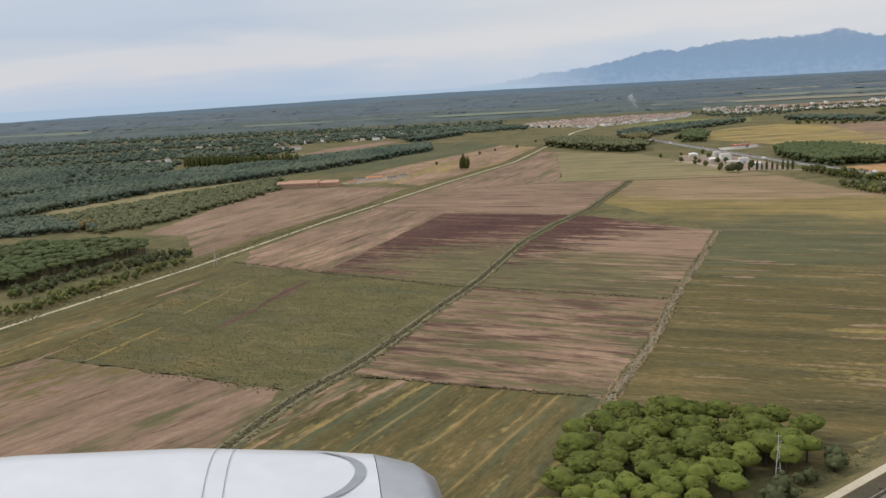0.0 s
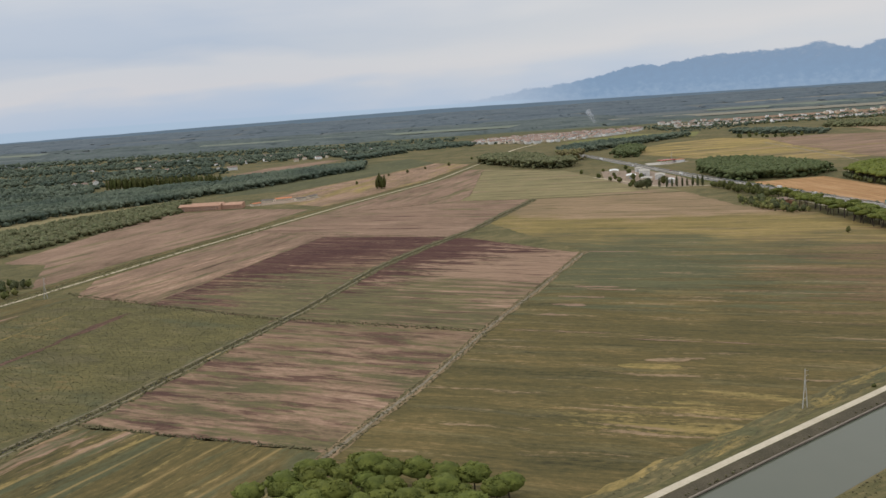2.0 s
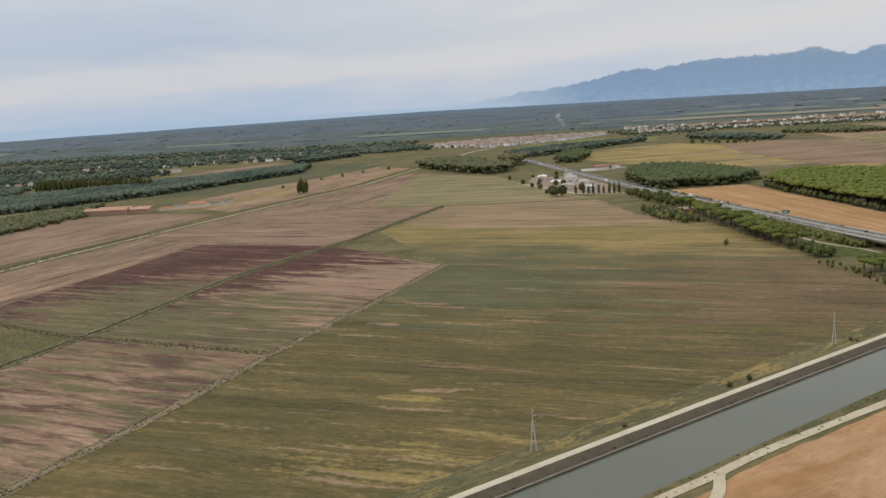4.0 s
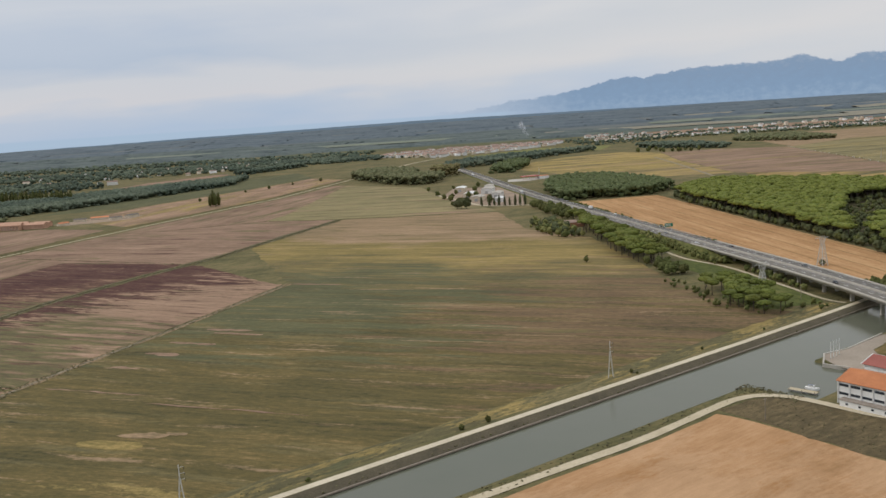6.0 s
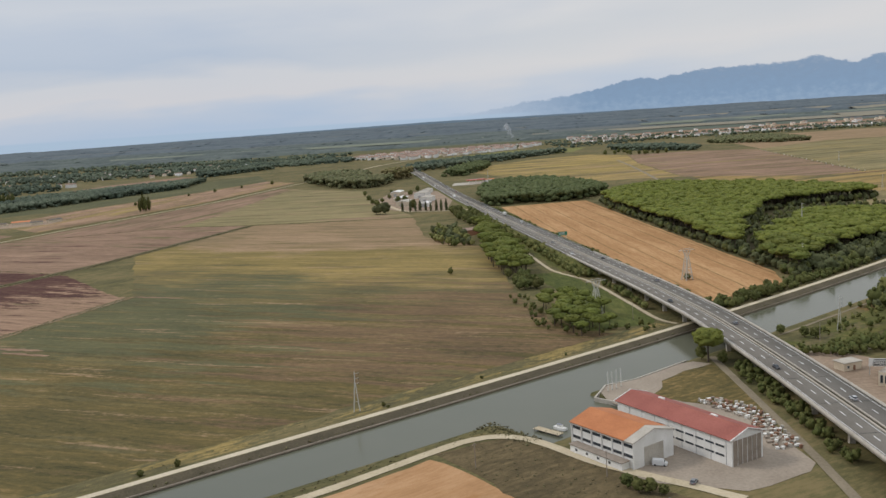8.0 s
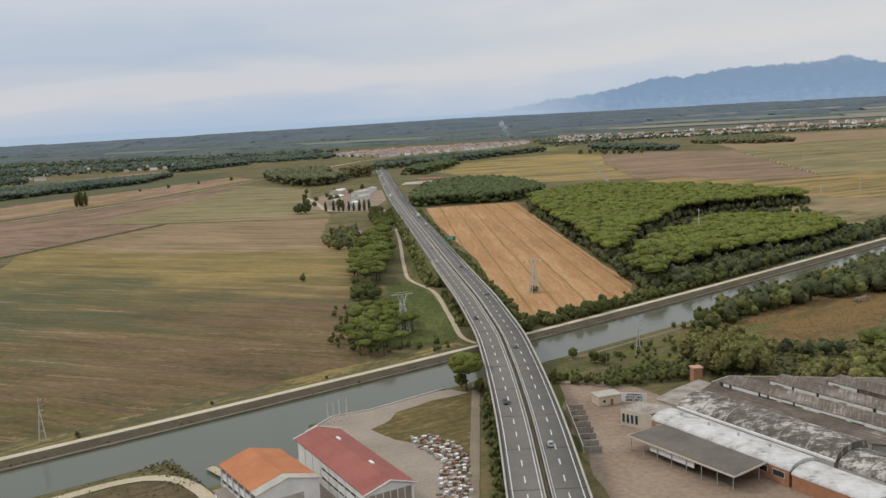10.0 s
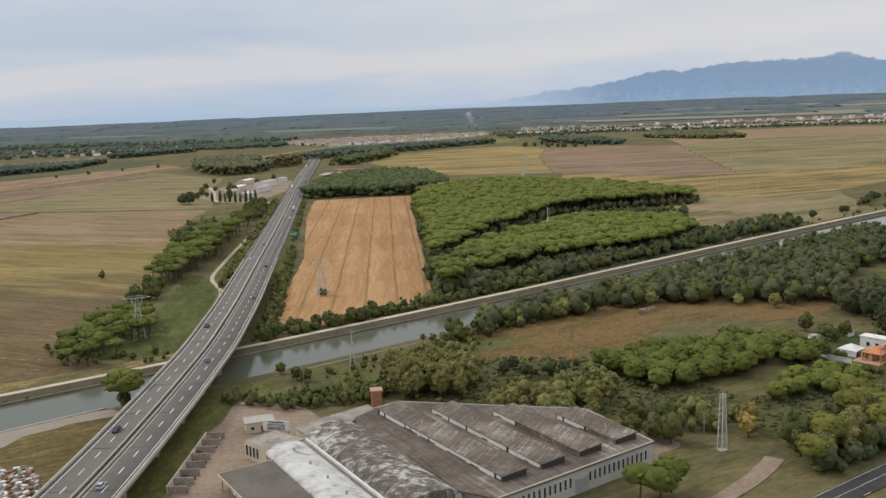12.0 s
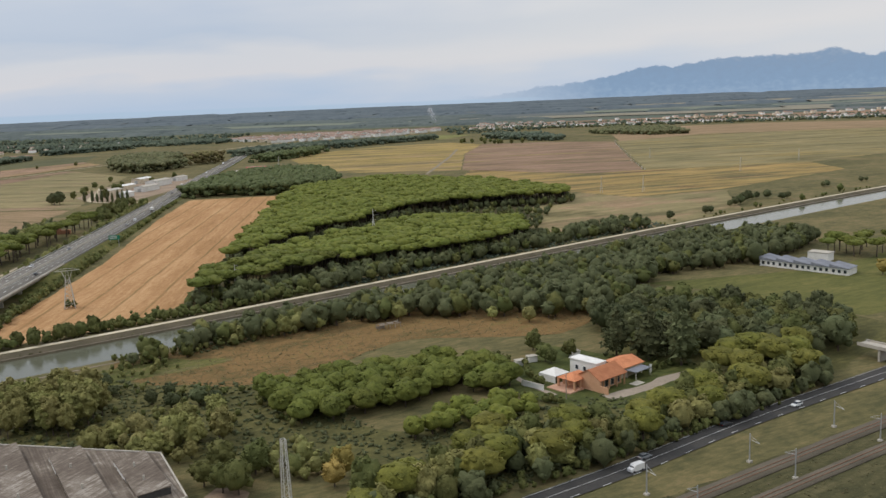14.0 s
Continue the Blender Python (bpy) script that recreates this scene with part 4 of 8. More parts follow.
ribbon("pavement", [(322, 371), (319, 362), (316, 351), (308, 342.5), (298, 334)], 4.0, 0.26, M["pale"], "pale gravel lane branching from the bank road", "road", 4, wobble=0.08)
ribbon("pavement", [(790, 492), (786, 485), (779, 477), (770, 469), (757, 456), (744, 440), (738, 420)], 5.6, 0.2, M["yard"], "bare gravel lane behind the factory", "road", 5, wobble=0.12)
ribbon("pavement", [(370, 1480), (395, 1400), (420, 1300), (428, 1278), (470, 1262), (520, 1258)], 5.5, 0.2, M["pale"], "pale farm road to the depot", "road", 10)
ribbon("pavement", [(798, 1492), (815, 1650), (835, 1850), (850, 2050)], 5.0, 0.2, M["dirt"], "farm track between fields", "track", 15, wobble=0.3)
ribbon("pavement", [(620, 556), (638, 559), (657, 556)], 2.2, 0.2, M["pale"], "pale footpath in grass", "path", 6, wobble=0.2)
ribbon("pavement", [tuple(v) for v in canal(np.linspace(486, 640, 10), np.full(10, -45.5))], 1.5, 0.2, M["dirt"], "narrow trodden path along the canal bank", "path", 5, wobble=0.25)
ribbon("pavement", [(232, 2000), (330, 2400), (420, 2620)], 7.0, 0.2, M["pale"], "pale road to the village", "road", 20)

# ---- woods: many clumps, each an uneven little crown ----
t0 = (1 + 5 ** 0.5) / 2
ICO_V = np.array([(-1, t0, 0), (1, t0, 0), (-1, -t0, 0), (1, -t0, 0), (0, -1, t0), (0, 1, t0), (0, -1, -t0), (0, 1, -t0), (t0, 0, -1), (t0, 0, 1), (-t0, 0, -1), (-t0, 0, 1)]) / np.hypot(1, t0)
ICO_F = np.array([(0, 11, 5), (0, 5, 1), (0, 1, 7), (0, 7, 10), (0, 10, 11), (1, 5, 9), (5, 11, 4), (11, 10, 2), (10, 7, 6), (7, 1, 8), (3, 9, 4), (3, 4, 2), (3, 2, 6), (3, 6, 8), (3, 8, 9), (4, 9, 5), (2, 4, 11), (6, 2, 10), (8, 6, 7), (9, 8, 1)])


def spins(k):
    """Random rotations."""
    q = rng.normal(size=(k, 4))
    q /= np.linalg.norm(q, axis=1)[:, None]
    w, x, y, z = q.T
    return np.stack([1 - 2 * (y * y + z * z), 2 * (x * y - z * w), 2 * (x * z + y * w), 2 * (x * y + z * w), 1 - 2 * (x * x + z * z), 2 * (y * z - x * w), 2 * (x * z - y * w), 2 * (y * z + x * w), 1 - 2 * (x * x + y * y)], 1).reshape(k, 3, 3)


BALL_V = np.array([(1, 0, 0.1), (0.31, 0.95, -0.1), (-0.81, 0.59, 0.1), (-0.81, -0.59, -0.1), (0.31, -0.95, 0.1), (0, 0, 1), (0, 0, -1)])
BALL_F = np.array([(k, (k + 1) % 5, 5) for k in range(5)] + [((k + 1) % 5, k, 6) for k in range(5)])


def clumps(centres, radii, rough=0.28, squash=0.8):
    """Uneven little ten-faced crowns at the centres; radii one for each."""
    k = len(centres)
    v = BALL_V[None] * rng.uniform(1 - rough, 1 + rough, (k, 7, 1))
    v = np.einsum("kij,knj->kni", spins(k), v)
    v *= radii[:, None, None] * np.array((1, 1, squash))
    v += centres[:, None]
    f = BALL_F[None] + 7 * np.arange(k)[:, None, None]
    return v.reshape(-1, 3), f.reshape(-1, 3)


def woodland(name, outline, step, height, radius, mat, label, per=3, category="woodland"):
    """A closed wood seen from afar: several clumps to a tree."""
    p = scatter(outline, step)
    p = np.repeat(p, per, 0) + rng.normal(0, step * 0.30, (len(p) * per, 2))
    h = height * np.where(rng.uniform(0, 1, len(p)) < 0.28, rng.uniform(0.25, 0.6, len(p)), rng.uniform(0.74, 1.0, len(p)))
    r = radius * rng.uniform(0.6, 1.25, len(p))
    c = np.c_[p, h - np.minimum(r * 0.6, 5.0) + rise(p[:, 0], p[:, 1])]
    v, f = clumps(c, r, 0.28, min(0.8, 6.5 / radius))
    ob = new(name, mesh_np(name, v, f, mat, False))
    return tagged(ob, label, category, kind="stuff")


def belt(points, width, **kw):
    q, t = along(points, 30.0)
    n = np.stack([-t[:, 1], t[:, 0]], 1) * width / 2
    return np.r_[q + n, (q - n)[::-1]]


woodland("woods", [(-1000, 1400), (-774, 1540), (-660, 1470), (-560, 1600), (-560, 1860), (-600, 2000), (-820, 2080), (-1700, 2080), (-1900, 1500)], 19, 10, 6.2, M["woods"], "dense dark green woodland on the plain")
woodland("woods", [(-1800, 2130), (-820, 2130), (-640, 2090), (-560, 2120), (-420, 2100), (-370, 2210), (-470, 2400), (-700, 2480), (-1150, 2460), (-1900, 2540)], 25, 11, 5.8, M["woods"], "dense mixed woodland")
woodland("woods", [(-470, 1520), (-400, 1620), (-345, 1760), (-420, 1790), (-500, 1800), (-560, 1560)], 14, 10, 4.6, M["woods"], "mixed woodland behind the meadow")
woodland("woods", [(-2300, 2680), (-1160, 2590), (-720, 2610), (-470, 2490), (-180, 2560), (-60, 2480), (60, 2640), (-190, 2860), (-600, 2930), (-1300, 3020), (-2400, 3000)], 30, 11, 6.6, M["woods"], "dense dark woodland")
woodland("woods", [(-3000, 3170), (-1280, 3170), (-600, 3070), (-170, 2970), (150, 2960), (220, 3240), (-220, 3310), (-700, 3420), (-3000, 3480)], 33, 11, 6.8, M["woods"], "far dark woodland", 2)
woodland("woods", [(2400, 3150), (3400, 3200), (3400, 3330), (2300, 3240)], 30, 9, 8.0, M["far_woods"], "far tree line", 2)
# the far plain: ragged belts of wood one behind the other, with strips of open land between
def canopy(x0, x1, y0, depth, cell, high):
    """A closed belt of trees far off: an uneven rounded roof of leaves with ragged edges."""
    nu, nv = max(int((x1 - x0) / cell), 4), 9
    u = np.linspace(x0, x1, nu)
    run = np.convolve(rng.normal(0, 1, nu + 24), np.hanning(24) / 5, "valid")[:nu]
    ends = np.clip(np.minimum(np.arange(nu), np.arange(nu)[::-1]) / 5, 0.12, 1)
    profile = np.array((0, 0.45, 0.78, 0.96, 0.98, 1.0, 0.94, 0.7, 0))
    across = np.array((0, 0.09, 0.20, 0.33, 0.48, 0.64, 0.80, 0.94, 1.0))
    xx = np.repeat(u[:, None], nv, 1) + rng.normal(0, cell * 0.3, (nu, nv))
    yy = y0 + depth * (0.14 * run[:, None] + across[None] * (0.55 + 0.45 * ends[:, None])) + rng.normal(0, depth * 0.018, (nu, nv))
    hh = high * profile[None] * ends[:, None] ** 0.4 * (1 + 0.10 * run[:, None]) * rng.uniform(0.9, 1.06, (nu, nv))
    v = np.stack([xx, yy, hh + rise(xx, yy) - 0.3], -1)
    i = np.arange(nu * nv).reshape(nu, nv)
    q = np.stack([i[:-1, :-1], i[1:, :-1], i[1:, 1:], i[:-1, 1:]], -1).reshape(-1, 4)
    return v.reshape(-1, 3), np.concatenate([q[:, [0, 1, 2]], q[:, [0, 2, 3]]])


y0, k = 3560.0, 0
while y0 < 7900:
    depth = y0 * (0.050 if k % 3 else 0.072)
    x, vs, fs, at = -0.95 * y0, [], [], 0
    while x < 0.95 * y0:
        long = float(rng.uniform(0.05, 0.26)) * y0
        if rng.uniform() < (0.93 if x < 700 or y0 > 5600 else 0.62):
            v, f = canopy(x, x + long, y0 + float(rng.uniform(-0.2, 0.35)) * depth, depth * float(rng.uniform(0.7, 1.2)), y0 / 420, float(rng.uniform(8, 12)))
            vs.append(v)
            fs.append(f + at)
            at += len(v)
        x += long * float(rng.uniform(0.90, 1.12))
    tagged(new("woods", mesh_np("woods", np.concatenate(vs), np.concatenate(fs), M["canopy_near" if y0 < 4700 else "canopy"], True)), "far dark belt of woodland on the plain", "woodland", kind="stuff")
    y0 += depth * (1.0 if k % 2 else 1.2)
    k += 1


def far_strip(x0, x1, y, depth, mat, label):
    """Open land far off, a sheet over the rising plain."""
    u = np.linspace(x0, x1, 40)
    rows = []
    for k in (0, 0.5, 1):
        yy = y + depth * k + depth * 0.22 * np.convolve(rng.normal(0, 1, 47), np.hanning(8) / 3.5, "valid")
        rows.append(np.c_[u, yy, rise(u, yy) + 2.5 + 6.5 * (k > 0)])
    v = np.concatenate(rows)
    i = np.arange(120).reshape(3, 40)
    q = np.stack([i[:-1, :-1], i[:-1, 1:], i[1:, 1:], i[1:, :-1]], -1).reshape(-1, 4)
    tagged(new("field", mesh_np("field", v, np.concatenate([q[:, [0, 1, 2]], q[:, [0, 2, 3]]]), mat, True)), label, "field", kind="structure")


# strip colours greyed to carry the haze over far fields
HAZY_TAN = striped("hazy_tan_strips", [(0.2, rgb(120, 118, 106)), (0.5, rgb(134, 129, 114)), (0.8, rgb(148, 140, 122))], 0, 0.006, 0.002, 74)
HAZY_GREEN = striped("hazy_green_strips", [(0.2, rgb(104, 112, 102)), (0.5, rgb(116, 122, 108)), (0.8, rgb(128, 132, 116))], 0, 0.006, 0.002, 75)
for x0, x1, y, d, mat in ((900, 2400, 3950, 120, HAZY_TAN), (2300, 4300, 4150, 170, HAZY_TAN), (-900, 700, 4050, 90, HAZY_GREEN), (1500, 3300, 4550, 130, HAZY_GREEN), (2700, 5200, 4900, 170, HAZY_TAN), (-3400, -1700, 4350, 90, HAZY_GREEN), (3300, 5600, 5600, 200, HAZY_GREEN), (1900, 3300, 5300, 120, HAZY_TAN)):
    far_strip(x0, x1, y, d, mat, "open strip of far fields between woods, paled by painted haze")
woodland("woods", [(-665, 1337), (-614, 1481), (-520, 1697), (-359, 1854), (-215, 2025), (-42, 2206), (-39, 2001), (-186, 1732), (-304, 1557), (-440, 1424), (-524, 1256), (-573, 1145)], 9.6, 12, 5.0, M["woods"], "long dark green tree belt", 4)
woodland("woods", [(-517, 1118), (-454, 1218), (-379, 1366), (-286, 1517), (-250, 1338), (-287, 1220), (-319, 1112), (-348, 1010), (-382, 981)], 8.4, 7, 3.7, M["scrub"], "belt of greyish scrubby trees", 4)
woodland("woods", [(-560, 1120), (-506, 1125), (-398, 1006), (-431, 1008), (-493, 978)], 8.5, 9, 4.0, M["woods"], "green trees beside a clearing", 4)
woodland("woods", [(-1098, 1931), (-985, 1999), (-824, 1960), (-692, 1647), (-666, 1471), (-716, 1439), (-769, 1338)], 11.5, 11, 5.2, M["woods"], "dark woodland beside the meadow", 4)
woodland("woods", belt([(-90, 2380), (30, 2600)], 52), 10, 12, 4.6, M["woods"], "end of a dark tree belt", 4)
woodland("woods", [(372, 1850), (395, 1840), (425, 1890), (420, 1960), (380, 1960)], 10, 21, 4.4, M["russet_mass"], "tall trees turning brown and yellow", 4)
woodland("woods", [(212, 1960), (262, 1812), (300, 1740), (340, 1695), (375, 1720), (395, 1810), (345, 1840), (338, 2000), (300, 2060), (235, 2060)], 9, 17, 4.4, M["scrub"], "grove of tall grey-green trees", 5)
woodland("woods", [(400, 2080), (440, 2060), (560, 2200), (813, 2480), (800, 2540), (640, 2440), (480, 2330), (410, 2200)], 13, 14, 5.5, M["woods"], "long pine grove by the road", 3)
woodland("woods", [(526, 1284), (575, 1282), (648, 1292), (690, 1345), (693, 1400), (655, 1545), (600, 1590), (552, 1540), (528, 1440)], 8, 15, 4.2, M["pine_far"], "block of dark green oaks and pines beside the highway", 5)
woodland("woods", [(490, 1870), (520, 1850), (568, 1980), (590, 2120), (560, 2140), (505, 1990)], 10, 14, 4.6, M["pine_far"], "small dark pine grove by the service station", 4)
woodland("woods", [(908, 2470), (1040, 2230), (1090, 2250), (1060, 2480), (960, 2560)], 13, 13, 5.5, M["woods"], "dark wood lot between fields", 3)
woodland("woods", [(1180, 2500), (1300, 2330), (1380, 2340), (1400, 2620), (1280, 2700)], 13, 12, 5.5, M["scrub"], "young grey-green wood lot", 3)
woodland("woods", [(-700, 2950), (-160, 2800), (60, 2640), (240, 2700), (250, 2860), (150, 2960), (-150, 2930)], 18, 10, 5.5, M["woods"], "scattered woodland behind fields", 3)
woodland("woods", [(850, 2700), (1000, 2780), (1150, 2900), (1900, 2850), (2300, 2800), (2400, 3200), (1000, 3300), (820, 3100)], 30, 9, 5.0, M["woods"], "scattered trees among village gardens", 2)
woodland("woods", [(240, 2730), (420, 2660), (640, 2860), (800, 2990), (780, 3060), (560, 3050), (400, 2910)], 30, 8, 4.2, M["woods"], "garden trees of the village", 2)
woodland("woods", belt([(840, 2925), (1150, 2950), (1700, 2915), (2350, 2900)], 26), 13, 7, 4.2, M["scrub"], "hedges and small trees before the village", 2)


# ================= highway on its viaduct =================
ROAD = [(612, -160, 9.0), (604, 150, 9.0), (602, 250, 9.0), (600, 330, 9.0), (600, 420, 9.0), (600.5, 486, 9.0), (599.5, 540, 9.2), (597, 605, 9.2), (588.5, 692, 8.6), (569.5, 846, 6.3), (553, 985, 4.6), (530, 1170, 2.6), (503, 1390, 1.4), (480, 1590, 1.2), (448, 1900, 1.2), (430, 2060, 1.2), (424, 2250, 1.2)]
ROAD_LINE = smooth_line(ROAD, 6.0)
ROAD_T = np.gradient(ROAD_LINE[:, :2], axis=0)
ROAD_T /= np.hypot(*ROAD_T.T)[:, None]
ROAD_S = np.r_[0, np.cumsum(np.hypot(*np.diff(ROAD_LINE[:, :2], axis=0).T))]


def on_road(s, off):
    """The place, height and heading s metres along the highway, off metres to its left."""
    x, y, z = (float(np.interp(s, ROAD_S, ROAD_LINE[:, k])) for k in range(3))
    tx, ty = (float(np.interp(s, ROAD_S, ROAD_T[:, k])) for k in range(2))
    return x - ty * off, y + tx * off, z, math.degrees(math.atan2(ty, tx))


def at_y(y):
    return float(np.interp(y, ROAD_LINE[:, 1], ROAD_S))


def road_strip(name, off, width, up, mat, parent, label="", s0=0.0, s1=None, thick=0.0, step=6.0):
    s1 = ROAD_S[-1] if s1 is None else s1
    line = []
    for s in np.arange(s0, s1 + 0.1, step):
        x, y, z, _ = on_road(s, off)
        line.append((x, y, z))
    ob = ribbon(name, line, width, up, mat, "", "", step, thick)
    ob.parent = parent
    if label:
        ob["label"] = label
    return ob


highway = thing("road", Matrix(), "grey four-lane highway rising over the canal", "highway", kind="structure")
END_V = at_y(815)
road_strip("deck", 0, 22.4, 0.0, M["asphalt"], highway, "worn grey asphalt", thick=0.5)
road_strip("girder", 0, 17.5, -0.52, M["concrete"], highway, "concrete bridge girder", s1=END_V, thick=2.2)
for side in (-1, 1):
    road_strip("kerb", side * 11.0, 0.5, 0.75, M["concrete"], highway, "pale concrete parapet", s1=END_V + 30, thick=1.6)
    road_strip("guard_rail", side * 10.95, 0.16, 0.85, M["steel"], highway, "galvanised guard rail", s0=END_V + 30, thick=0.35)
    road_strip("guard_rail", side * 0.95, 0.34, 0.78, M["concrete"], highway, "pale median barrier", thick=0.75)
    road_strip("edge_line", side * 9.4, 0.26, 0.035, M["paint"], highway, "white edge line")
    road_strip("edge_line", side * 1.75, 0.26, 0.035, M["paint"], highway, "white edge line")
# solid dark strip: shade of the gap between the decks, put into colour
road_strip("median", 0, 1.5, 0.10, M["stone"], highway, "dark strip standing for the shaded gap between the carriageways", thick=0.14)
# embankment where the road comes down to the plain
s_list = np.r_[END_V - 44, END_V - 30, END_V - 16, np.arange(END_V - 4, ROAD_S[-1], 20.0)]
ev, ef = [], []
for s in s_list:
    for off, low in ((-12 - 16, True), (-11.4, False), (11.4, False), (12 + 16, True)):
        zc = 0.35 + (on_road(s, 0)[2] - 0.35) * float(np.clip((s - END_V + 44) / 40, 0, 1))
        reach = off if not low else math.copysign(11.6 + 1.25 * zc + 0.4, off)
        x, y, _, _ = on_road(s, reach)
        ev.append((x, y, 0.02 if low else zc - 0.3))
k = np.arange(len(s_list) - 1)[:, None] * 4
for c in range(3):
    ef += [np.c_[k + c + 1, k + c + 5, k + c + 4], np.c_[k + c + 1, k + c + 4, k + c]]
part("embankment", mesh_np("embankment", np.array(ev), np.concatenate(ef), striped("bank_grass", BANK_GREEN, 95, 0.08, 0.03, 50, 0.9)), None, highway, "grassy embankment")
pier = bmesh.new()
box(pier, -0.7, 0.7, -5.2, -3.2, 0, 1)
box(pier, -0.7, 0.7, 3.2, 5.2, 0, 1)
pier_mesh = bm_mesh("pier", pier, M["concrete"])
head_mesh = bm_mesh("pier_head", boxed(-0.8, 0.8, -7.4, 7.4, -0.9, 0), M["concrete"])
for s in np.arange(8, END_V - 10, 30.0):
    x, y, z, h = on_road(s, 0)
    p = part("pier", pier_mesh, None, highway, "concrete pier pair")
    p.matrix_basis = pose(x, y, -2.6, 0, 0, h) @ Matrix.Diagonal((1, 1, z - 2.6 + 2.6, 1))
    q = part("pier_head", head_mesh, None, highway)
    q.matrix_basis = pose(x, y, z - 2.7, 0, 0, h)
joint_mesh = bm_mesh("joint", boxed(-0.14, 0.14, -10.6, 10.6, 0, 0.03), M["tarmac"])
for s in np.arange(23, END_V, 30.0):
    x, y, z, h = on_road(s, 0)
    part("joint", joint_mesh, None, highway, "dark expansion joint").matrix_basis = pose(x, y, z + 0.01, 0, 0, h)
dash_mesh = bm_mesh("lane_dash", boxed(-2.2, 2.2, -0.17, 0.17, 0, 0.04), M["paint"])
for side in (-1, 1):
    for s in np.arange(60, at_y(1330), 12.0):
        x, y, z, h = on_road(s, side * 5.5)
        slope = (on_road(s + 3, 0)[2] - on_road(s - 3, 0)[2]) / 6
        part("lane_dash", dash_mesh, None, highway).matrix_basis = pose(x, y, z + 0.03, 0, -math.degrees(math.atan(slope)), h)


# ================= vehicles =================
def paint(name, c, rough=0.35):
    return material(name, lambda n, p: n.mix(n.noise(p, 1.5, 2.0), c, tuple(0.8 * v for v in c[:3]) + (1,)), rough, coat=0.4)


CAR_PAINT = {"white": paint("white_car_paint", (0.75, 0.75, 0.74, 1)), "grey": paint("grey_car_paint", (0.20, 0.21, 0.22, 1)), "black": paint("black_car_paint", (0.025, 0.025, 0.028, 1)), "silver": paint("silver_car_paint", (0.48, 0.49, 0.50, 1)), "red": paint("red_car_paint", (0.35, 0.03, 0.025, 1)), "blue": paint("blue_van_paint", (0.17, 0.25, 0.33, 1))}


def loft_x(sections):
    """A body through cross-sections (x, half width, bottom, top)."""
    bm = bmesh.new()
    rings = []
    for x, w, lo, hi in sections:
        r = min(0.12, (hi - lo) * 0.3)
        rings.append([bm.verts.new((x, a, b)) for a, b in ((-w, lo), (w, lo), (w, hi - r), (w - r, hi), (-w + r, hi), (-w, hi - r))])
    for p, q in zip(rings, rings[1:]):
        for i in range(6):
            j = (i + 1) % 6
            bm.faces.new((p[i], p[j], q[j], q[i]))
    bm.faces.new(rings[0][::-1])
    bm.faces.new(rings[-1])
    bmesh.ops.recalc_face_normals(bm, faces=bm.faces)
    return bm


def wheel_mesh(r, w):
    bm = bmesh.new()
    tube(bm, (0, -w / 2, 0), (0, w / 2, 0), r, r, 12)
    return bm_mesh("wheel", bm, M["rubber"])


WHEEL, TRUCK_WHEEL = wheel_mesh(0.32, 0.22), wheel_mesh(0.48, 0.3)
LAMP_RED = material("tail_lamp_red", lambda n, p: (0.30, 0.02, 0.015, 1), 0.25)
LAMP_CLEAR = material("head_lamp_glass", lambda n, p: (0.65, 0.66, 0.66, 1), 0.15)


def car(colour, tall=0.0):
    c = thing("car", Matrix(), colour + " car driving on grey asphalt", "car", "cars on the roads")
    part("body", loft_x([(-2.1, 0.74, 0.35, 0.80), (-1.95, 0.84, 0.25, 0.95), (-0.6, 0.87, 0.22, 0.98), (0.9, 0.87, 0.22, 0.95), (1.8, 0.82, 0.25, 0.80), (2.1, 0.70, 0.35, 0.62)]), CAR_PAINT[colour], c, colour + " painted body")
    part("cabin_glass", loft_x([(-1.95, 0.66, 0.93, 1.02), (-1.5, 0.70, 0.93, 1.40 + tall), (0.15, 0.70, 0.93, 1.42 + tall), (1.0, 0.68, 0.93, 0.98)]), M["glass"], c, "dark glass")
    part("roof", loft_x([(-1.45, 0.62, 1.39 + tall, 1.47 + tall), (-0.9, 0.66, 1.40 + tall, 1.50 + tall), (0.1, 0.62, 1.40 + tall, 1.48 + tall)]), CAR_PAINT[colour], c)
    for x in (-1.3, 1.3):
        for y in (-0.78, 0.78):
            part("wheel", WHEEL, None, c).location = (x, y, 0.32)
    for y in (-0.6, 0.6):
        part("tail_lamp", boxed(-2.13, -2.05, y - 0.14, y + 0.14, 0.6, 0.78), LAMP_RED, c)
        part("headlamp", boxed(2.0, 2.1, y - 0.16, y + 0.16, 0.48, 0.60), LAMP_CLEAR, c)
    return c


def van(colour):
    c = thing("van", Matrix(), colour + " delivery van driving on asphalt", "van", "cars on the roads")
    part("body", loft_x([(-2.4, 0.92, 0.35, 2.0), (-2.3, 0.96, 0.28, 2.15), (1.0, 0.96, 0.28, 2.15), (1.6, 0.94, 0.28, 1.35), (2.4, 0.86, 0.35, 1.05)]), CAR_PAINT[colour], c, colour + " painted body")
    part("windscreen", loft_x([(1.02, 0.84, 1.3, 2.02), (1.60, 0.86, 1.3, 1.42)]), M["glass"], c, "dark windscreen")
    for x in (-1.5, 1.5):
        for y in (-0.86, 0.86):
            part("wheel", WHEEL, None, c).location = (x, y, 0.32)
    return c


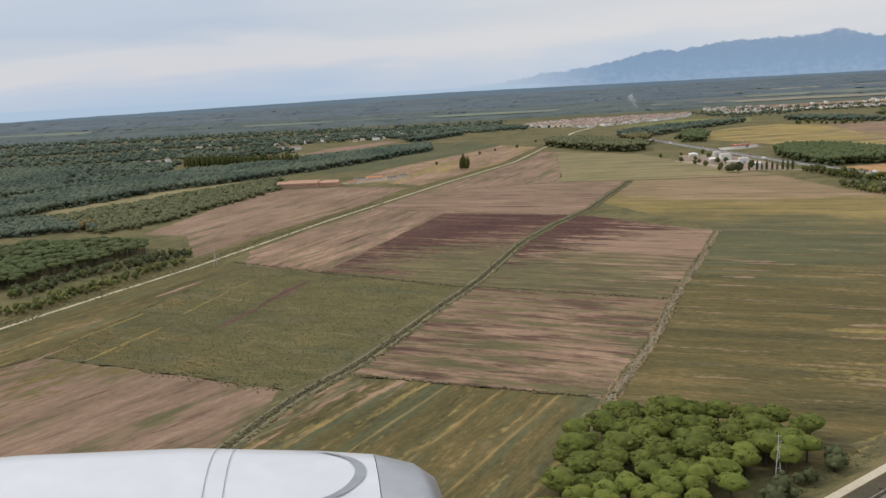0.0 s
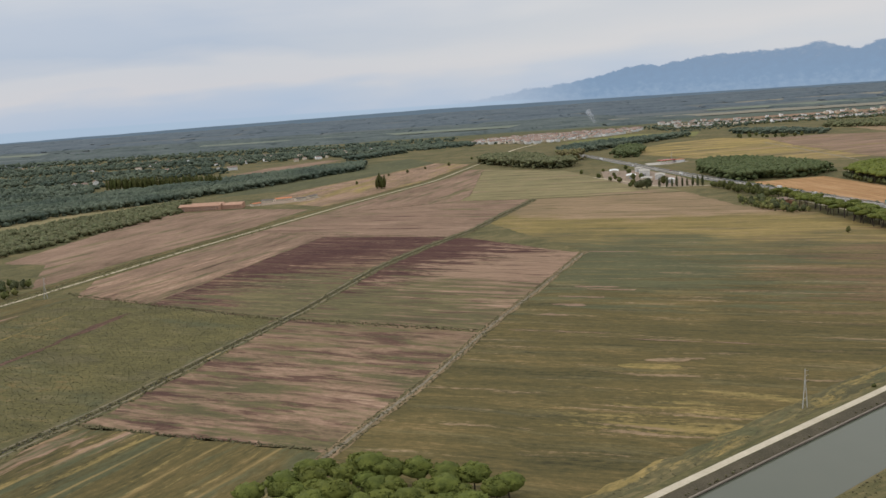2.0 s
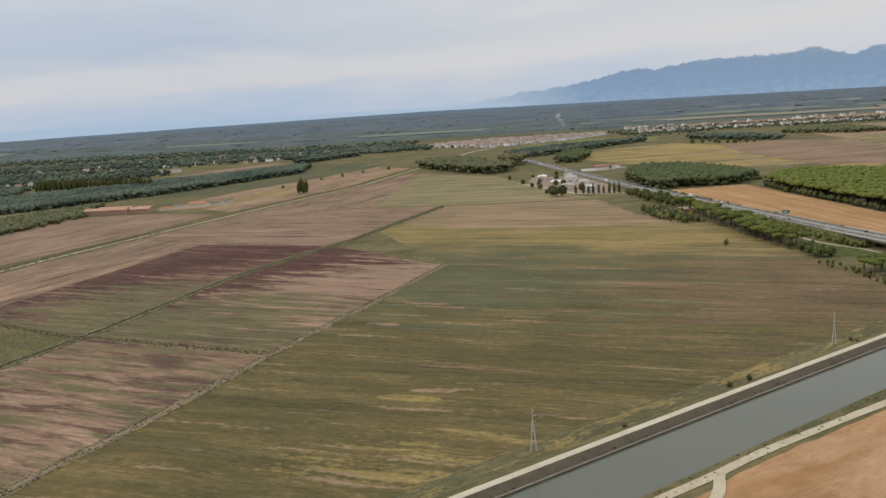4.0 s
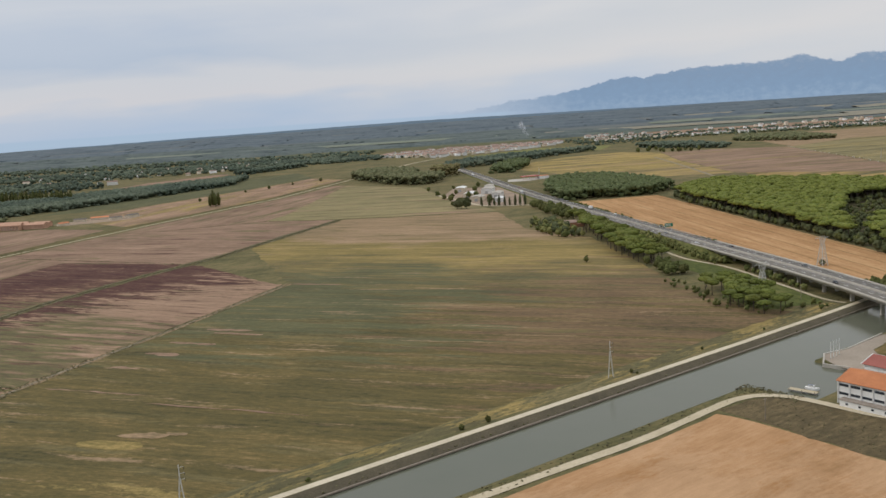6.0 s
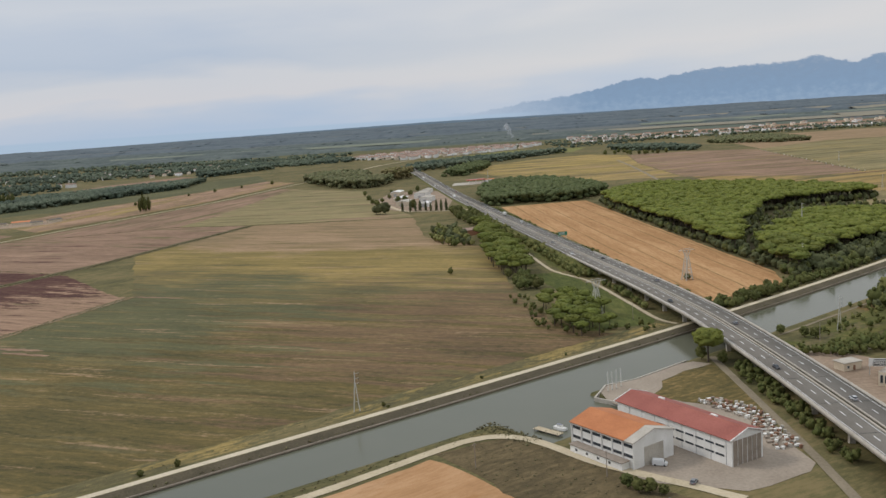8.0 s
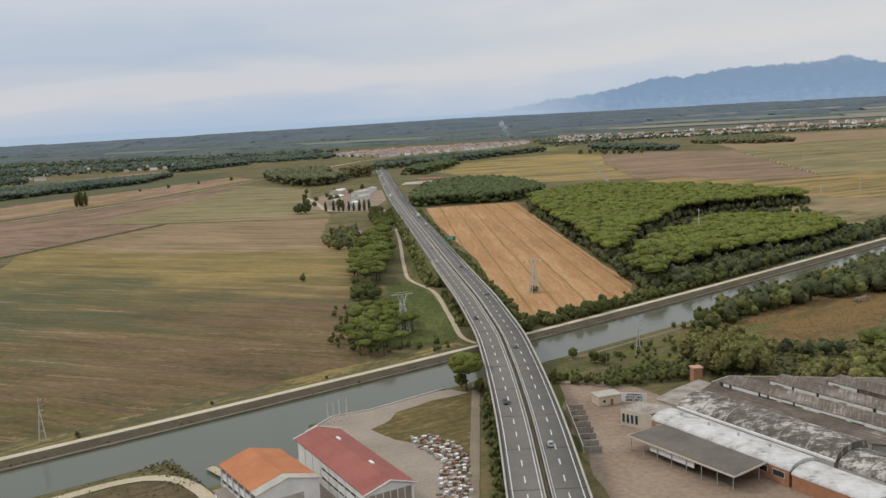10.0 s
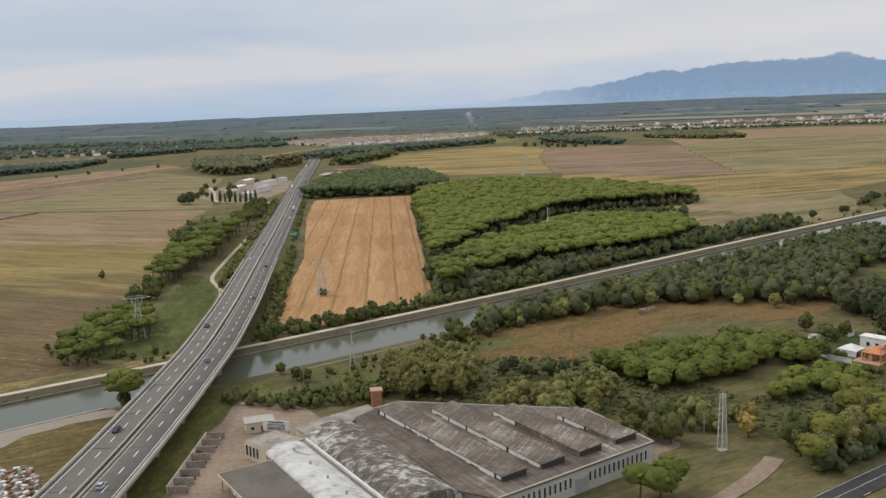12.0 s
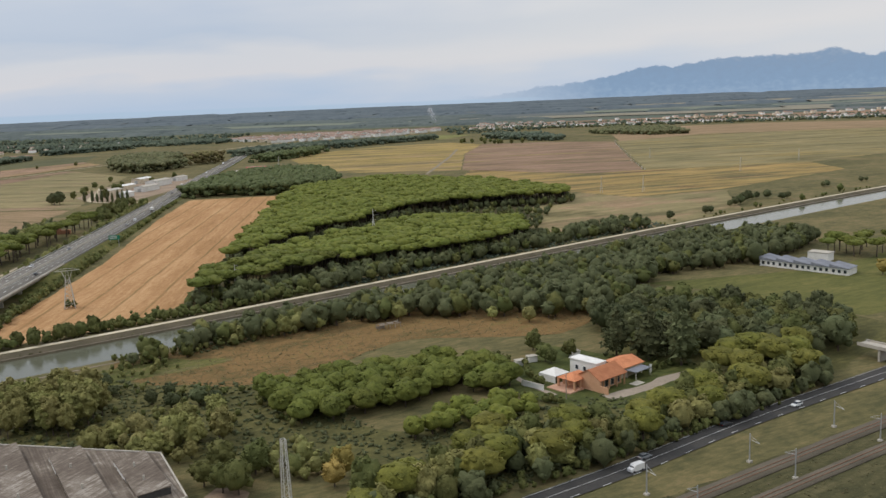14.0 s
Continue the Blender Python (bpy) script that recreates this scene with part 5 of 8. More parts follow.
def truck():
    c = thing("truck", Matrix(), "white box truck on the highway", "truck", "cars on the roads")
    part("cargo_box", boxed(-5.4, 2.0, -1.25, 1.25, 1.1, 3.7), M["white"], c, "white cargo box")
    part("cab", loft_x([(2.2, 1.2, 0.6, 2.9), (3.4, 1.2, 0.6, 2.9), (4.2, 1.15, 0.6, 2.2)]), CAR_PAINT["white"], c, "white cab")
    part("windscreen", loft_x([(3.45, 1.05, 1.7, 2.75), (4.12, 1.05, 1.7, 2.1)]), M["glass"], c, "dark windscreen")
    part("chassis", boxed(-5.3, 3.6, -0.5, 0.5, 0.6, 1.08), M["rubber"], c)
    for x in (-4.2, -3.0, 3.0):
        for y in (-1.05, 1.05):
            part("wheel", TRUCK_WHEEL, None, c).location = (x, y, 0.48)
    return c


FLEET = {}


def drive(kind, colour, m):
    key = kind + colour
    if key not in FLEET:
        FLEET[key] = car(colour) if kind == "car" else van(colour) if kind == "van" else truck()
        FLEET[key].matrix_basis = m
        return FLEET[key]
    return copy_thing(FLEET[key], m)


for kind, colour, y, off in (
    ("car", "black", 507, 6.8), ("car", "grey", 581, -4.2), ("car", "black", 640, 7.2), ("car", "black", 801, -6.0), ("car", "white", 835, 7.0), ("car", "grey", 905, 3.6),
    ("car", "silver", 1035, -7.3), ("van", "white", 1068, -7.4), ("truck", "white", 1150, -7.2), ("car", "white", 1215, -4.0), ("car", "silver", 1265, -7.2), ("car", "black", 1330, 4.0),
    ("truck", "white", 1420, 7.2), ("car", "red", 1500, -7.2), ("car", "white", 1560, -4.0), ("van", "white", 1640, 7.2), ("car", "silver", 1700, -7.2), ("truck", "white", 1830, 7.2), ("car", "white", 1900, -4), ("car", "grey", 700, -7.2), ("car", "silver", 465, -4.2)):
    s = at_y(y)
    x, yy, z, h = on_road(s, off)
    slope = (on_road(s + 3, 0)[2] - on_road(s - 3, 0)[2]) / 6
    drive(kind, colour, pose(x, yy, z + 0.02, 0, -math.degrees(math.atan(slope)) * (1 if off < 0 else -1), h + (180 if off > 0 else 0)))

# ================= old road, railway and its masts =================
LOW = [(740, 425), (800, 467), (843, 498), (868, 514), (900, 540), (940, 567), (975, 590), (1040, 634)]
# the trees' shade on this road is put into its surface colour
ribbon("road", LOW, 8.2, 0.22, M["tarmac"], "two-lane country road darkened for the trees' shade", "road", 10)
for off in (0.0, 3.7):
    ribbon("road_marking", beside(LOW, off), 0.14, 0.26, M["paint"], "white line along the country road", "road marking", 10)
centre_mesh = bm_mesh("road_dash", boxed(-1.5, 1.5, -0.08, 0.08, 0, 0.04), M["paint"])
for q, t in zip(*along(beside(LOW, -3.7), 11.0)):
    m = new("road_dash", centre_mesh)
    m.matrix_basis = pose(q[0], q[1], 0.24, 0, 0, math.degrees(math.atan2(t[1], t[0])))
    tagged(m, "short white edge dash on the country road", "road marking", "edge dashes", "structure")
for kind, colour, x, y, back in (("van", "white", 868.4, 512.0, 1), ("car", "grey", 872.6, 520.2, 0), ("car", "black", 902, 542.6, 0), ("car", "white", 929, 557.4, 1)):
    drive(kind, colour, pose(x, y, 0.24, 0, 0, 33 + 180 * back))
RAIL = [(800, 436), (872, 490), (952, 543), (1040, 601)]
ribbon("railway_bed", RAIL, 5.6, 0.35, M["ballast"], "brown stony railway bed", "railway", 10, 0.3, wobble=0.05)
ribbon("railway_bed", beside(RAIL, -11.0), 4.6, 0.33, M["ballast"], "brown stony railway bed", "railway", 10, 0.3, wobble=0.05)
for base in (0.0, -11.0):
    for off in (-0.75, 0.75):
        ribbon("rail", beside(RAIL, base + off), 0.12, 0.52, M["rust"], "rusty steel rail", "rail", 10, 0.16)


def catenary_mast():
    c = thing("railway_mast", Matrix(), "pale steel catenary mast with a bracket arm", "railway mast", "masts along the railway")
    part("footing", boxed(-0.6, 0.6, -0.6, 0.6, 0, 0.5), M["concrete"], c, "concrete footing")
    part("mast", tube(bmesh.new(), (0, 0, 0.4), (0, 0, 8.2), 0.20, 0.14), M["steel"], c)
    arm = tube(bmesh.new(), (0, 0, 6.6), (3.2, 0, 6.2), 0.07)
    tube(arm, (0, 0, 7.8), (3.1, 0, 6.3), 0.05)
    part("arm", arm, M["steel"], c)
    return c


mast = catenary_mast()
masts = [(868, 497.5), (900, 515.5), (933, 539), (966, 561.5), (877, 484), (908, 504), (941, 527), (973, 549), (845, 462)]
for i, (x, y) in enumerate(masts):
    m = pose(x, y, 0, 0, 0, -57 if i < 4 else 123)
    if i:
        copy_thing(mast, m)
    else:
        mast.matrix_basis = m
# concrete bridge of the lane beyond the trees
b = thing("footbridge", pose(982, 596, 0, 0, 0, -57), "pale concrete road overbridge with parapets", "bridge")
part("deck", boxed(-16, 16, -3, 3, 4.6, 5.3), M["concrete"], b)
for y in (-3, 2.7):
    part("parapet", boxed(-16, 16, y, y + 0.3, 5.3, 5.9), M["concrete"], b, "pale concrete parapet")
for x in (-8, 7.2):
    part("pier", boxed(x, x + 0.8, -2.4, 2.4, 0, 4.6), M["concrete"], b)


# ================= pylons =================
def lattice(bm, half0, half1, h, bays, r):
    """A tapered square lattice mast."""
    def corner(i, z):
        s = half0 + (half1 - half0) * z / h
        return Vector(((-s, s, s, -s)[i % 4], (-s, -s, s, s)[i % 4], z))
    zs = [h * (1 - (1 - k / bays) ** 1.25) for k in range(bays + 1)]
    for i in range(4):
        tube(bm, corner(i, 0), corner(i, h), r * 1.5, r, 4)
        for lo, hi in zip(zs, zs[1:]):
            tube(bm, corner(i, lo), corner(i + 1, hi), r * 0.45, None, 3)
            tube(bm, corner(i, hi), corner(i + 1, hi), r * 0.45, None, 3)
    return bm


def pylon(h, half, label, arms, mat, name="pylon", r=0.13, group="power pylons", bays=7):
    p = thing(name, Matrix(), label, "pylon", group)
    part("mast", lattice(bmesh.new(), half, 0.28, h, bays, r), mat, p)
    for z, reach in arms:
        a = bmesh.new()
        for sgn in (-1, 1):
            tube(a, (0, 0.3, z), (sgn * reach, 0, z + 0.1), r, None, 4)
            tube(a, (0, -0.3, z), (sgn * reach, 0, z + 0.1), r, None, 4)
            tube(a, (0, 0, z + 1.4), (sgn * reach, 0, z + 0.1), r * 0.8, None, 4)
        arm = part("crossarm", a, mat, p)
        for sgn in (-1, 1):
            part("insulator", tube(bmesh.new(), (sgn * reach, 0, z), (sgn * reach, 0, z - 1.1), 0.13, 0.13, 5), M["glass"], arm)
    return p


PALE_STEEL = mottled("pale_grey_concrete_poles", (0.42, 0.41, 0.37, 1), (0.58, 0.56, 0.51, 1), 0.5, 4.0, 0.7)


def a_pole(h):
    """Two splayed poles that meet near the top, with three short arms to one side."""
    p = thing("pylon", Matrix(), "slim pale A-frame power pylon standing in the field", "pylon", "power pylons")
    for sgn in (-1, 1):
        part("leg", tube(bmesh.new(), (sgn * 1.25, 0, 0), (sgn * 0.14, 0, 0.72 * h), 0.23, 0.18), PALE_STEEL, p)
    part("top_post", tube(bmesh.new(), (0, 0, 0.62 * h), (0, 0, h), 0.21, 0.14), PALE_STEEL, p)
    for z, half in ((0.26 * h, 0.86), (0.48 * h, 0.52)):
        part("brace", tube(bmesh.new(), (-half, 0, z), (half, 0, z), 0.11, None, 5), PALE_STEEL, p)
    for z in (0.70 * h, 0.82 * h, 0.94 * h):
        arm = part("crossarm", tube(bmesh.new(), (-0.1, 0, z), (1.7, 0, z + 0.25), 0.09, 0.06, 5), PALE_STEEL, p)
        part("insulator", tube(bmesh.new(), (1.6, 0, z + 0.2), (1.6, 0, z - 0.8), 0.10, 0.10, 5), M["glass"], arm)
    return p


slim = a_pole(17.0)
slim.matrix_basis = pose(262, 399, 0, 0, 0, 20)
high = copy_thing(slim, pose(770, 912, 0, 0, 0, 20))
high.scale = (1.5, 1.5, 1.5)
high["label"] = "tall pale A-frame power pylon rising between pine blocks"
for x, y, a in ((109, 296, 20), (425.5, 514, 20), (657, 592, 20), (707, 758, 20), (893, 1112, 20), (979, 1194, 20), (1021, 1193, 25), (1179, 1377, 25), (1302, 1512, 25), (1130, 1640, 25), (-201, 756, 10), (560, 1730, 10)):
    copy_thing(slim, pose(x, y, 0, 0, 0, a))


def portal_pylon():
    """A broad lattice tower with a forked head and one wide beam."""
    p = thing("pylon", Matrix(), "broad grey steel lattice pylon with a wide top beam", "pylon", "lattice pylons")
    part("mast", lattice(bmesh.new(), 2.6, 1.0, 15.0, 7, 0.20), PALE_STEEL, p)
    head = bmesh.new()
    for sgn in (-1, 1):
        for y in (-0.5, 0.5):
            tube(head, (sgn * 0.9, y, 15), (sgn * 2.6, y * 0.6, 19.6), 0.15, None, 4)
            tube(head, (sgn * 0.9, y, 15), (sgn * 0.3, y * 0.6, 19.6), 0.10, None, 4)
    part("fork", head, PALE_STEEL, p)
    beam = bmesh.new()
    for y in (-0.35, 0.35):
        tube(beam, (-6.2, 0, 19.7), (0, y, 19.6), 0.13, None, 4)
        tube(beam, (6.2, 0, 19.7), (0, y, 19.6), 0.13, None, 4)
        tube(beam, (-3.0, y, 20.7), (3.0, y, 20.7), 0.08, None, 4)
    for sgn in (-1, 1):
        tube(beam, (sgn * 3.0, 0, 20.7), (sgn * 6.2, 0, 19.7), 0.08, None, 4)
    arm = part("crossarm", beam, PALE_STEEL, p)
    for x in (-6, 0, 6):
        part("insulator", tube(bmesh.new(), (x, 0, 19.6), (x, 0, 18.2), 0.11, None, 5), M["glass"], arm)
    return p


heavy = portal_pylon()
heavy.matrix_basis = pose(549.5, 657, 0, 0, 0, 20)
copy_thing(heavy, pose(624.5, 741.5, 0, 0, 0, 20))
tower = thing("lattice_mast", pose(777, 499.3, 0, 0, 0, 30), "straight narrow steel lattice mast beside trees", "mast")
part("mast", lattice(bmesh.new(), 1.0, 0.55, 17.5, 9, 0.12), PALE_STEEL, tower)
part("footing", boxed(-1.1, 1.1, -1.1, 1.1, -0.1, 0.25), M["concrete"], tower)


def pole(h, label):
    p = thing("utility_pole", Matrix(), label, "pole", "wooden poles")
    part("post", tube(bmesh.new(), (0, 0, 0), (0, 0, h), 0.16, 0.11), M["timber"], p)
    part("crosspiece", boxed(-0.9, 0.9, -0.06, 0.06, h - 0.7, h - 0.55), M["timber"], p)
    return p


post = pole(9, "thin grey utility pole beside the gravel road")
post.matrix_basis = pose(470, 447, 0, 0, 0, 30)
for x, y in ((511, 433), (774, 508), (640, 575), (566, 640), (858, 572), (600, 575)):
    copy_thing(post, pose(x, y, 0, 0, 0, 60))


# ================= buildings =================
def gable(bm, x0, x1, y0, y1, eave, ridge, over=0.4, thick=0.25):
    """A ridged roof along x as two slabs."""
    ym = (y0 + y1) / 2
    for ya, s in ((y0 - over, -1), (y1 + over, 1)):
        drop = (ridge - eave) * over / (abs(y1 - y0) / 2)
        v = [bm.verts.new(p) for p in ((x0 - over, ya, eave - drop), (x1 + over, ya, eave - drop), (x1 + over, ym, ridge), (x0 - over, ym, ridge), (x0 - over, ya, eave - drop + thick), (x1 + over, ya, eave - drop + thick), (x1 + over, ym, ridge + thick), (x0 - over, ym, ridge + thick))]
        for f in ((3, 2, 1, 0), (4, 5, 6, 7), (0, 1, 5, 4), (1, 2, 6, 5), (2, 3, 7, 6), (3, 0, 4, 7)):
            bm.faces.new([v[i] for i in f])
    bmesh.ops.recalc_face_normals(bm, faces=bm.faces)
    return bm


def gable_walls(x0, x1, y0, y1, eave, ridge):
    """Walls with pointed ends."""
    bm = bmesh.new()
    ym = (y0 + y1) / 2
    rings = []
    for x in (x0, x1):
        rings.append([bm.verts.new(p) for p in ((x, y0, 0), (x, y1, 0), (x, y1, eave), (x, ym, ridge - 0.02), (x, y0, eave))])
    a, c = rings
    for i in range(5):
        bm.faces.new((a[i], a[(i + 1) % 5], c[(i + 1) % 5], c[i]))
    bm.faces.new(a[::-1])
    bm.faces.new(c)
    bmesh.ops.recalc_face_normals(bm, faces=bm.faces)
    return bm


def window(parent, x, y, z, w, h, axis="x", depth=0.08):
    """A window on a wall facing along y (axis x) or along x (axis y): frame and pane."""
    out = -1 if depth > 0 else 1
    d = abs(depth)
    if axis == "x":
        ob = part("window", boxed(x - w / 2, x + w / 2, min(y, y + out * d), max(y, y + out * d), z, z + h), M["white"], parent, "pale window frame")
        part("pane", boxed(x - w / 2 + 0.1, x + w / 2 - 0.1, min(y, y + out * (d + 0.03)), max(y, y + out * (d + 0.03)), z + 0.1, z + h - 0.1), M["glass"], ob, "dark glass")
    else:
        ob = part("window", boxed(min(x, x + out * d), max(x, x + out * d), y - w / 2, y + w / 2, z, z + h), M["white"], parent, "pale window frame")
        part("pane", boxed(min(x, x + out * (d + 0.03)), max(x, x + out * (d + 0.03)), y - w / 2 + 0.1, y + w / 2 - 0.1, z + 0.1, z + h - 0.1), M["glass"], ob, "dark glass")
    return ob


# boatyard hall with the orange roof: x runs along its long side
hall = thing("boatyard_hall", pose(504.2, 461, 0, 0, 0, -56), "white hall with an orange ridged roof and bands of windows", "hall")
part("wall", gable_walls(0, 29, 0.3, 19, 9.0, 11.6), M["white"], hall, "white plaster walls")
part("roof", gable(bmesh.new(), 0, 25, 0, 19.3, 9.1, 11.8), M["orange_roof"], hall, "orange sheet roof")
part("roof", gable(bmesh.new(), 25.2, 29, 0, 19.3, 9.05, 11.7), M["concrete"], hall, "bare grey end of the roof")
for i in range(6):
    for z in (7.0, 3.6):
        window(hall, 2.6 + i * 4.8, 0.3, z, 4.1, 1.25)
for i in range(7):
    part("pilaster", boxed(0.05 + i * 4.78, 0.35 + i * 4.78, -0.05, 0.3, 0, 8.9), M["white"], hall)
part("annex", boxed(3, 27, -3.4, 0.2, 0, 2.7), M["white"], hall, "low white annex")
part("canopy", boxed(2.6, 27.4, -3.8, 0.1, 2.7, 2.95), M["timber"], hall, "faded annex roof")
for i in range(4):
    window(hall, 6 + i * 5.2, -3.4, 1.0, 1.2, 1.0)
part("door", boxed(29.0, 29.12, 5, 14, 0, 6.5), M["concrete"], hall, "grey sliding door")

# long hall with the red roof
shed = thing("boatyard_hall", pose(524.2, 480.2, 0, 0, 0, -60), "long white shed with a dark red metal roof", "hall")
part("wall", gable_walls(0, 53.5, 0.3, 14.7, 9.0, 11.3), M["white"], shed, "white panel walls")
part("roof", gable(bmesh.new(), 0, 53.5, 0, 15, 9.1, 11.5, 0.5), M["red_roof"], shed, "dark red sheet roof")
for i in range(8):
    part("joint", boxed(6.3 + i * 6.4, 6.45 + i * 6.4, 0.2, 0.35, 0, 8.9), M["steel"], shed)
for x in (12.5, 37):
    part("roof_vent", boxed(x, x + 2.6, 8.6, 9.4, 11.0, 11.75), M["white"], shed, "white roof vent")
for z in (2.6, 5.6):
    for k in range(7):
        window(shed, 22.2 + 4.4 * k, 0.3, z, 3.9, 0.9)
for y0 in np.linspace(0.9, 12.0, 6):
    part("door_panel", boxed(53.5, 53.62, y0, y0 + 1.85, 0, 8.6), M["timber"], shed, "grey-brown door panel")
for x in (-0.6, 53.9):
    rake = bmesh.new()
    for s in (-1, 1):
        tube(rake, (x, 7.5 + s * 8.4, 9.1), (x, 7.5, 11.75), 0.22, 0.22, 4)
    part("verge", rake, M["white"], shed, "white verge board")

# flag masts and mooring at the quay
for i, (x, y) in enumerate(((528.6, 519.8), (530.6, 521.2), (532.6, 522.6), (535.0, 525.0))):
    f = thing("boat_mast", pose(x, y, 0), "tall thin white mast at the quay", "mast", "masts at the quay")
    part("pole", tube(bmesh.new(), (0, 0, 0), (0, 0, 8.2 - 0.3 * (i % 2)), 0.15, 0.10), M["white"], f)
    part("base", boxed(-0.4, 0.4, -0.4, 0.4, 0, 0.4), M["concrete"], f)


def boat(m, length, label):
    o = thing("boat", m, label, "boat", "moored boats")
    part("hull", loft_x([(-length / 2, length * 0.13, 0.0, 1.0), (0, length * 0.16, -0.1, 1.0), (length * 0.3, length * 0.12, 0.0, 1.1), (length / 2, 0.08, 0.5, 1.3)]), M["white"], o, "white hull")
    part("cabin", boxed(-length * 0.25, length * 0.12, -length * 0.09, length * 0.09, 1.0, 1.9), M["white"], o, "white cabin")
    part("cover", boxed(-length * 0.3, length * 0.05, -length * 0.1, length * 0.1, 1.9, 2.0), M["blue_roof"], o, "grey cover")
    return o


for x, y, a, n in ((503.5, 482, 312, 6),):
    boat(pose(x, y, -1.25, 0, 0, a), n, "small white motorboat moored on the canal")

# low edge wall at the tip of the quay
edge_wall = thing("quay_wall", Matrix(), "low pale concrete edge wall of the quay", "wall", kind="structure")
TIP = [(530.5, 503.2), (521.6, 512), (525.4, 519.8), (529, 527.4), (543, 533.4), (571, 555.8)]
for (x0, y0), (x1, y1) in zip(TIP, TIP[1:]):
    block = part("coping", boxed(0, math.hypot(x1 - x0, y1 - y0), -0.35, 0.35, -1.6, 0.42), M["concrete"], edge_wall)
    block.matrix_basis = pose(x0, y0, 0, 0, 0, math.degrees(math.atan2(y1 - y0, x1 - x0)))

# pale jetty below the hall
jetty = thing("jetty", pose(498.4, 479.4, -1.3, 0, 0, -47), "short pale timber jetty at the canal's edge", "jetty")
for k in range(9):
    part("plank", boxed(-6.0, 6.0, -1.55 + 0.35 * k, -1.23 + 0.35 * k, 0.86, 0.96), M["pale"], jetty)
for x in (-5.4, 0.0, 5.4):
    part("beam", boxed(x - 0.12, x + 0.12, -1.5, 1.5, 0.68, 0.86), M["timber"], jetty)
    for y in (-1.3, 1.3):
        part("pile", tube(bmesh.new(), (x, y, -1.2), (x, y, 1.5), 0.13, 0.12), M["timber"], jetty)

# heap of pallets and crates in the yard
crate_mesh = [bm_mesh("crate", boxed(-0.6 * a, 0.6 * a, -0.5, 0.5, 0, 1.1 * c), M[k]) for a, c, k in ((1, 1, "white"), (1.2, 0.8, "timber"), (1, 1.2, "rust"), (0.9, 1.4, "concrete"))]
for i, (x, y) in enumerate(scatter([(558, 499), (568, 503), (579, 484), (580, 446), (570, 446), (571, 478)], 1.55, 0.8)):
    c = new("crate", crate_mesh[i % 4])
    c.matrix_basis = pose(x, y, 0.14, 0, 0, float(rng.uniform(0, 90))) @ Matrix.Diagonal((float(rng.uniform(0.7, 1.5)), float(rng.uniform(0.7, 1.4)), float(rng.uniform(0.35, 0.95)), 1))
    tagged(c, ("white wrapped block", "grey wooden crate", "rusty metal bin", "pale concrete block")[i % 4] + " standing in the cluttered yard", "crate", "goods in the yard")


# vans and cars parked by the yard
for kind, colour, x, y, a in (("van", "blue", 524.5, 408.8, 30), ("van", "white", 528.4, 404.2, 40), ("car", "white", 531.5, 396.5, 25), ("van", "white", 529.5, 439.5, -20), ("car", "grey", 536, 424, 60)):
    parked = drive(kind, colour, pose(x, y, 0.14, 0, 0, a))
    parked["label"], parked["group"] = colour + " " + kind + " parked at the edge of the boatyard", "vehicles parked at the boatyard"

# ================= the factory =================
SHED_TURN = math.atan2(-63.0, 38.0)


def lengthwise(n, pos, x, y):
    """Places turned to run along the factory halls, from a corner at x, y."""
    c, d = math.cos(SHED_TURN), math.sin(SHED_TURN)
    m = n.add("ShaderNodeMapping", Rotation=(0, 0, -SHED_TURN), Location=(-(x * c + y * d), x * d - y * c, 0.0))
    n.tree.links.new(pos, m.inputs[0])
    return m.outputs[0]


def weathered(n, pos):
    v = lengthwise(n, pos, 652.5, 502.5)
    run = n.noise(n.scaled(v, (1.5, 0.16, 0.16)), 1.0, 6.0, 0.70)
    bay = n.noise(n.scaled(v, (0.20, 0.05, 0.05)), 1.0, 3.0, 0.6)
    purlin = n.noise(n.scaled(v, (0.05, 1.7, 1.7)), 1.0, 3.0, 0.6)
    patch = n.noise(pos, 0.35, 5.0, 0.65)
    f = n.math("MULTIPLY_ADD", run, 0.30, n.math("MULTIPLY_ADD", bay, 0.26, n.math("MULTIPLY_ADD", patch, 0.36, n.math("MULTIPLY", purlin, 0.12))))
    return n.ramp(f, [(0.44, (0.082, 0.070, 0.058, 1)), (0.525, (0.150, 0.130, 0.110, 1)), (0.565, (0.40, 0.37, 0.325, 1)), (0.66, (0.58, 0.555, 0.51, 1))])


def bleached(n, pos):
    v = lengthwise(n, pos, 641.5, 494.5)
    x = n.add("ShaderNodeSeparateXYZ", i0=v).outputs[0]
    run = n.noise(n.scaled(v, (1.3, 0.16, 0.16)), 1.0, 6.0, 0.70)
    patch = n.noise(pos, 0.22, 5.0, 0.62)
    f = n.math("MULTIPLY_ADD", run, 0.5, n.math("MULTIPLY", patch, 0.5))
    f = n.math("ADD", f, n.math("MULTIPLY_ADD", n.math("MULTIPLY", x, 0.026, clamp=True), 0.20, -0.085))
    return n.ramp(f, [(0.42, (0.125, 0.108, 0.090, 1)), (0.50, (0.26, 0.24, 0.21, 1)), (0.56, (0.47, 0.45, 0.415, 1)), (0.70, (0.62, 0.61, 0.585, 1))])


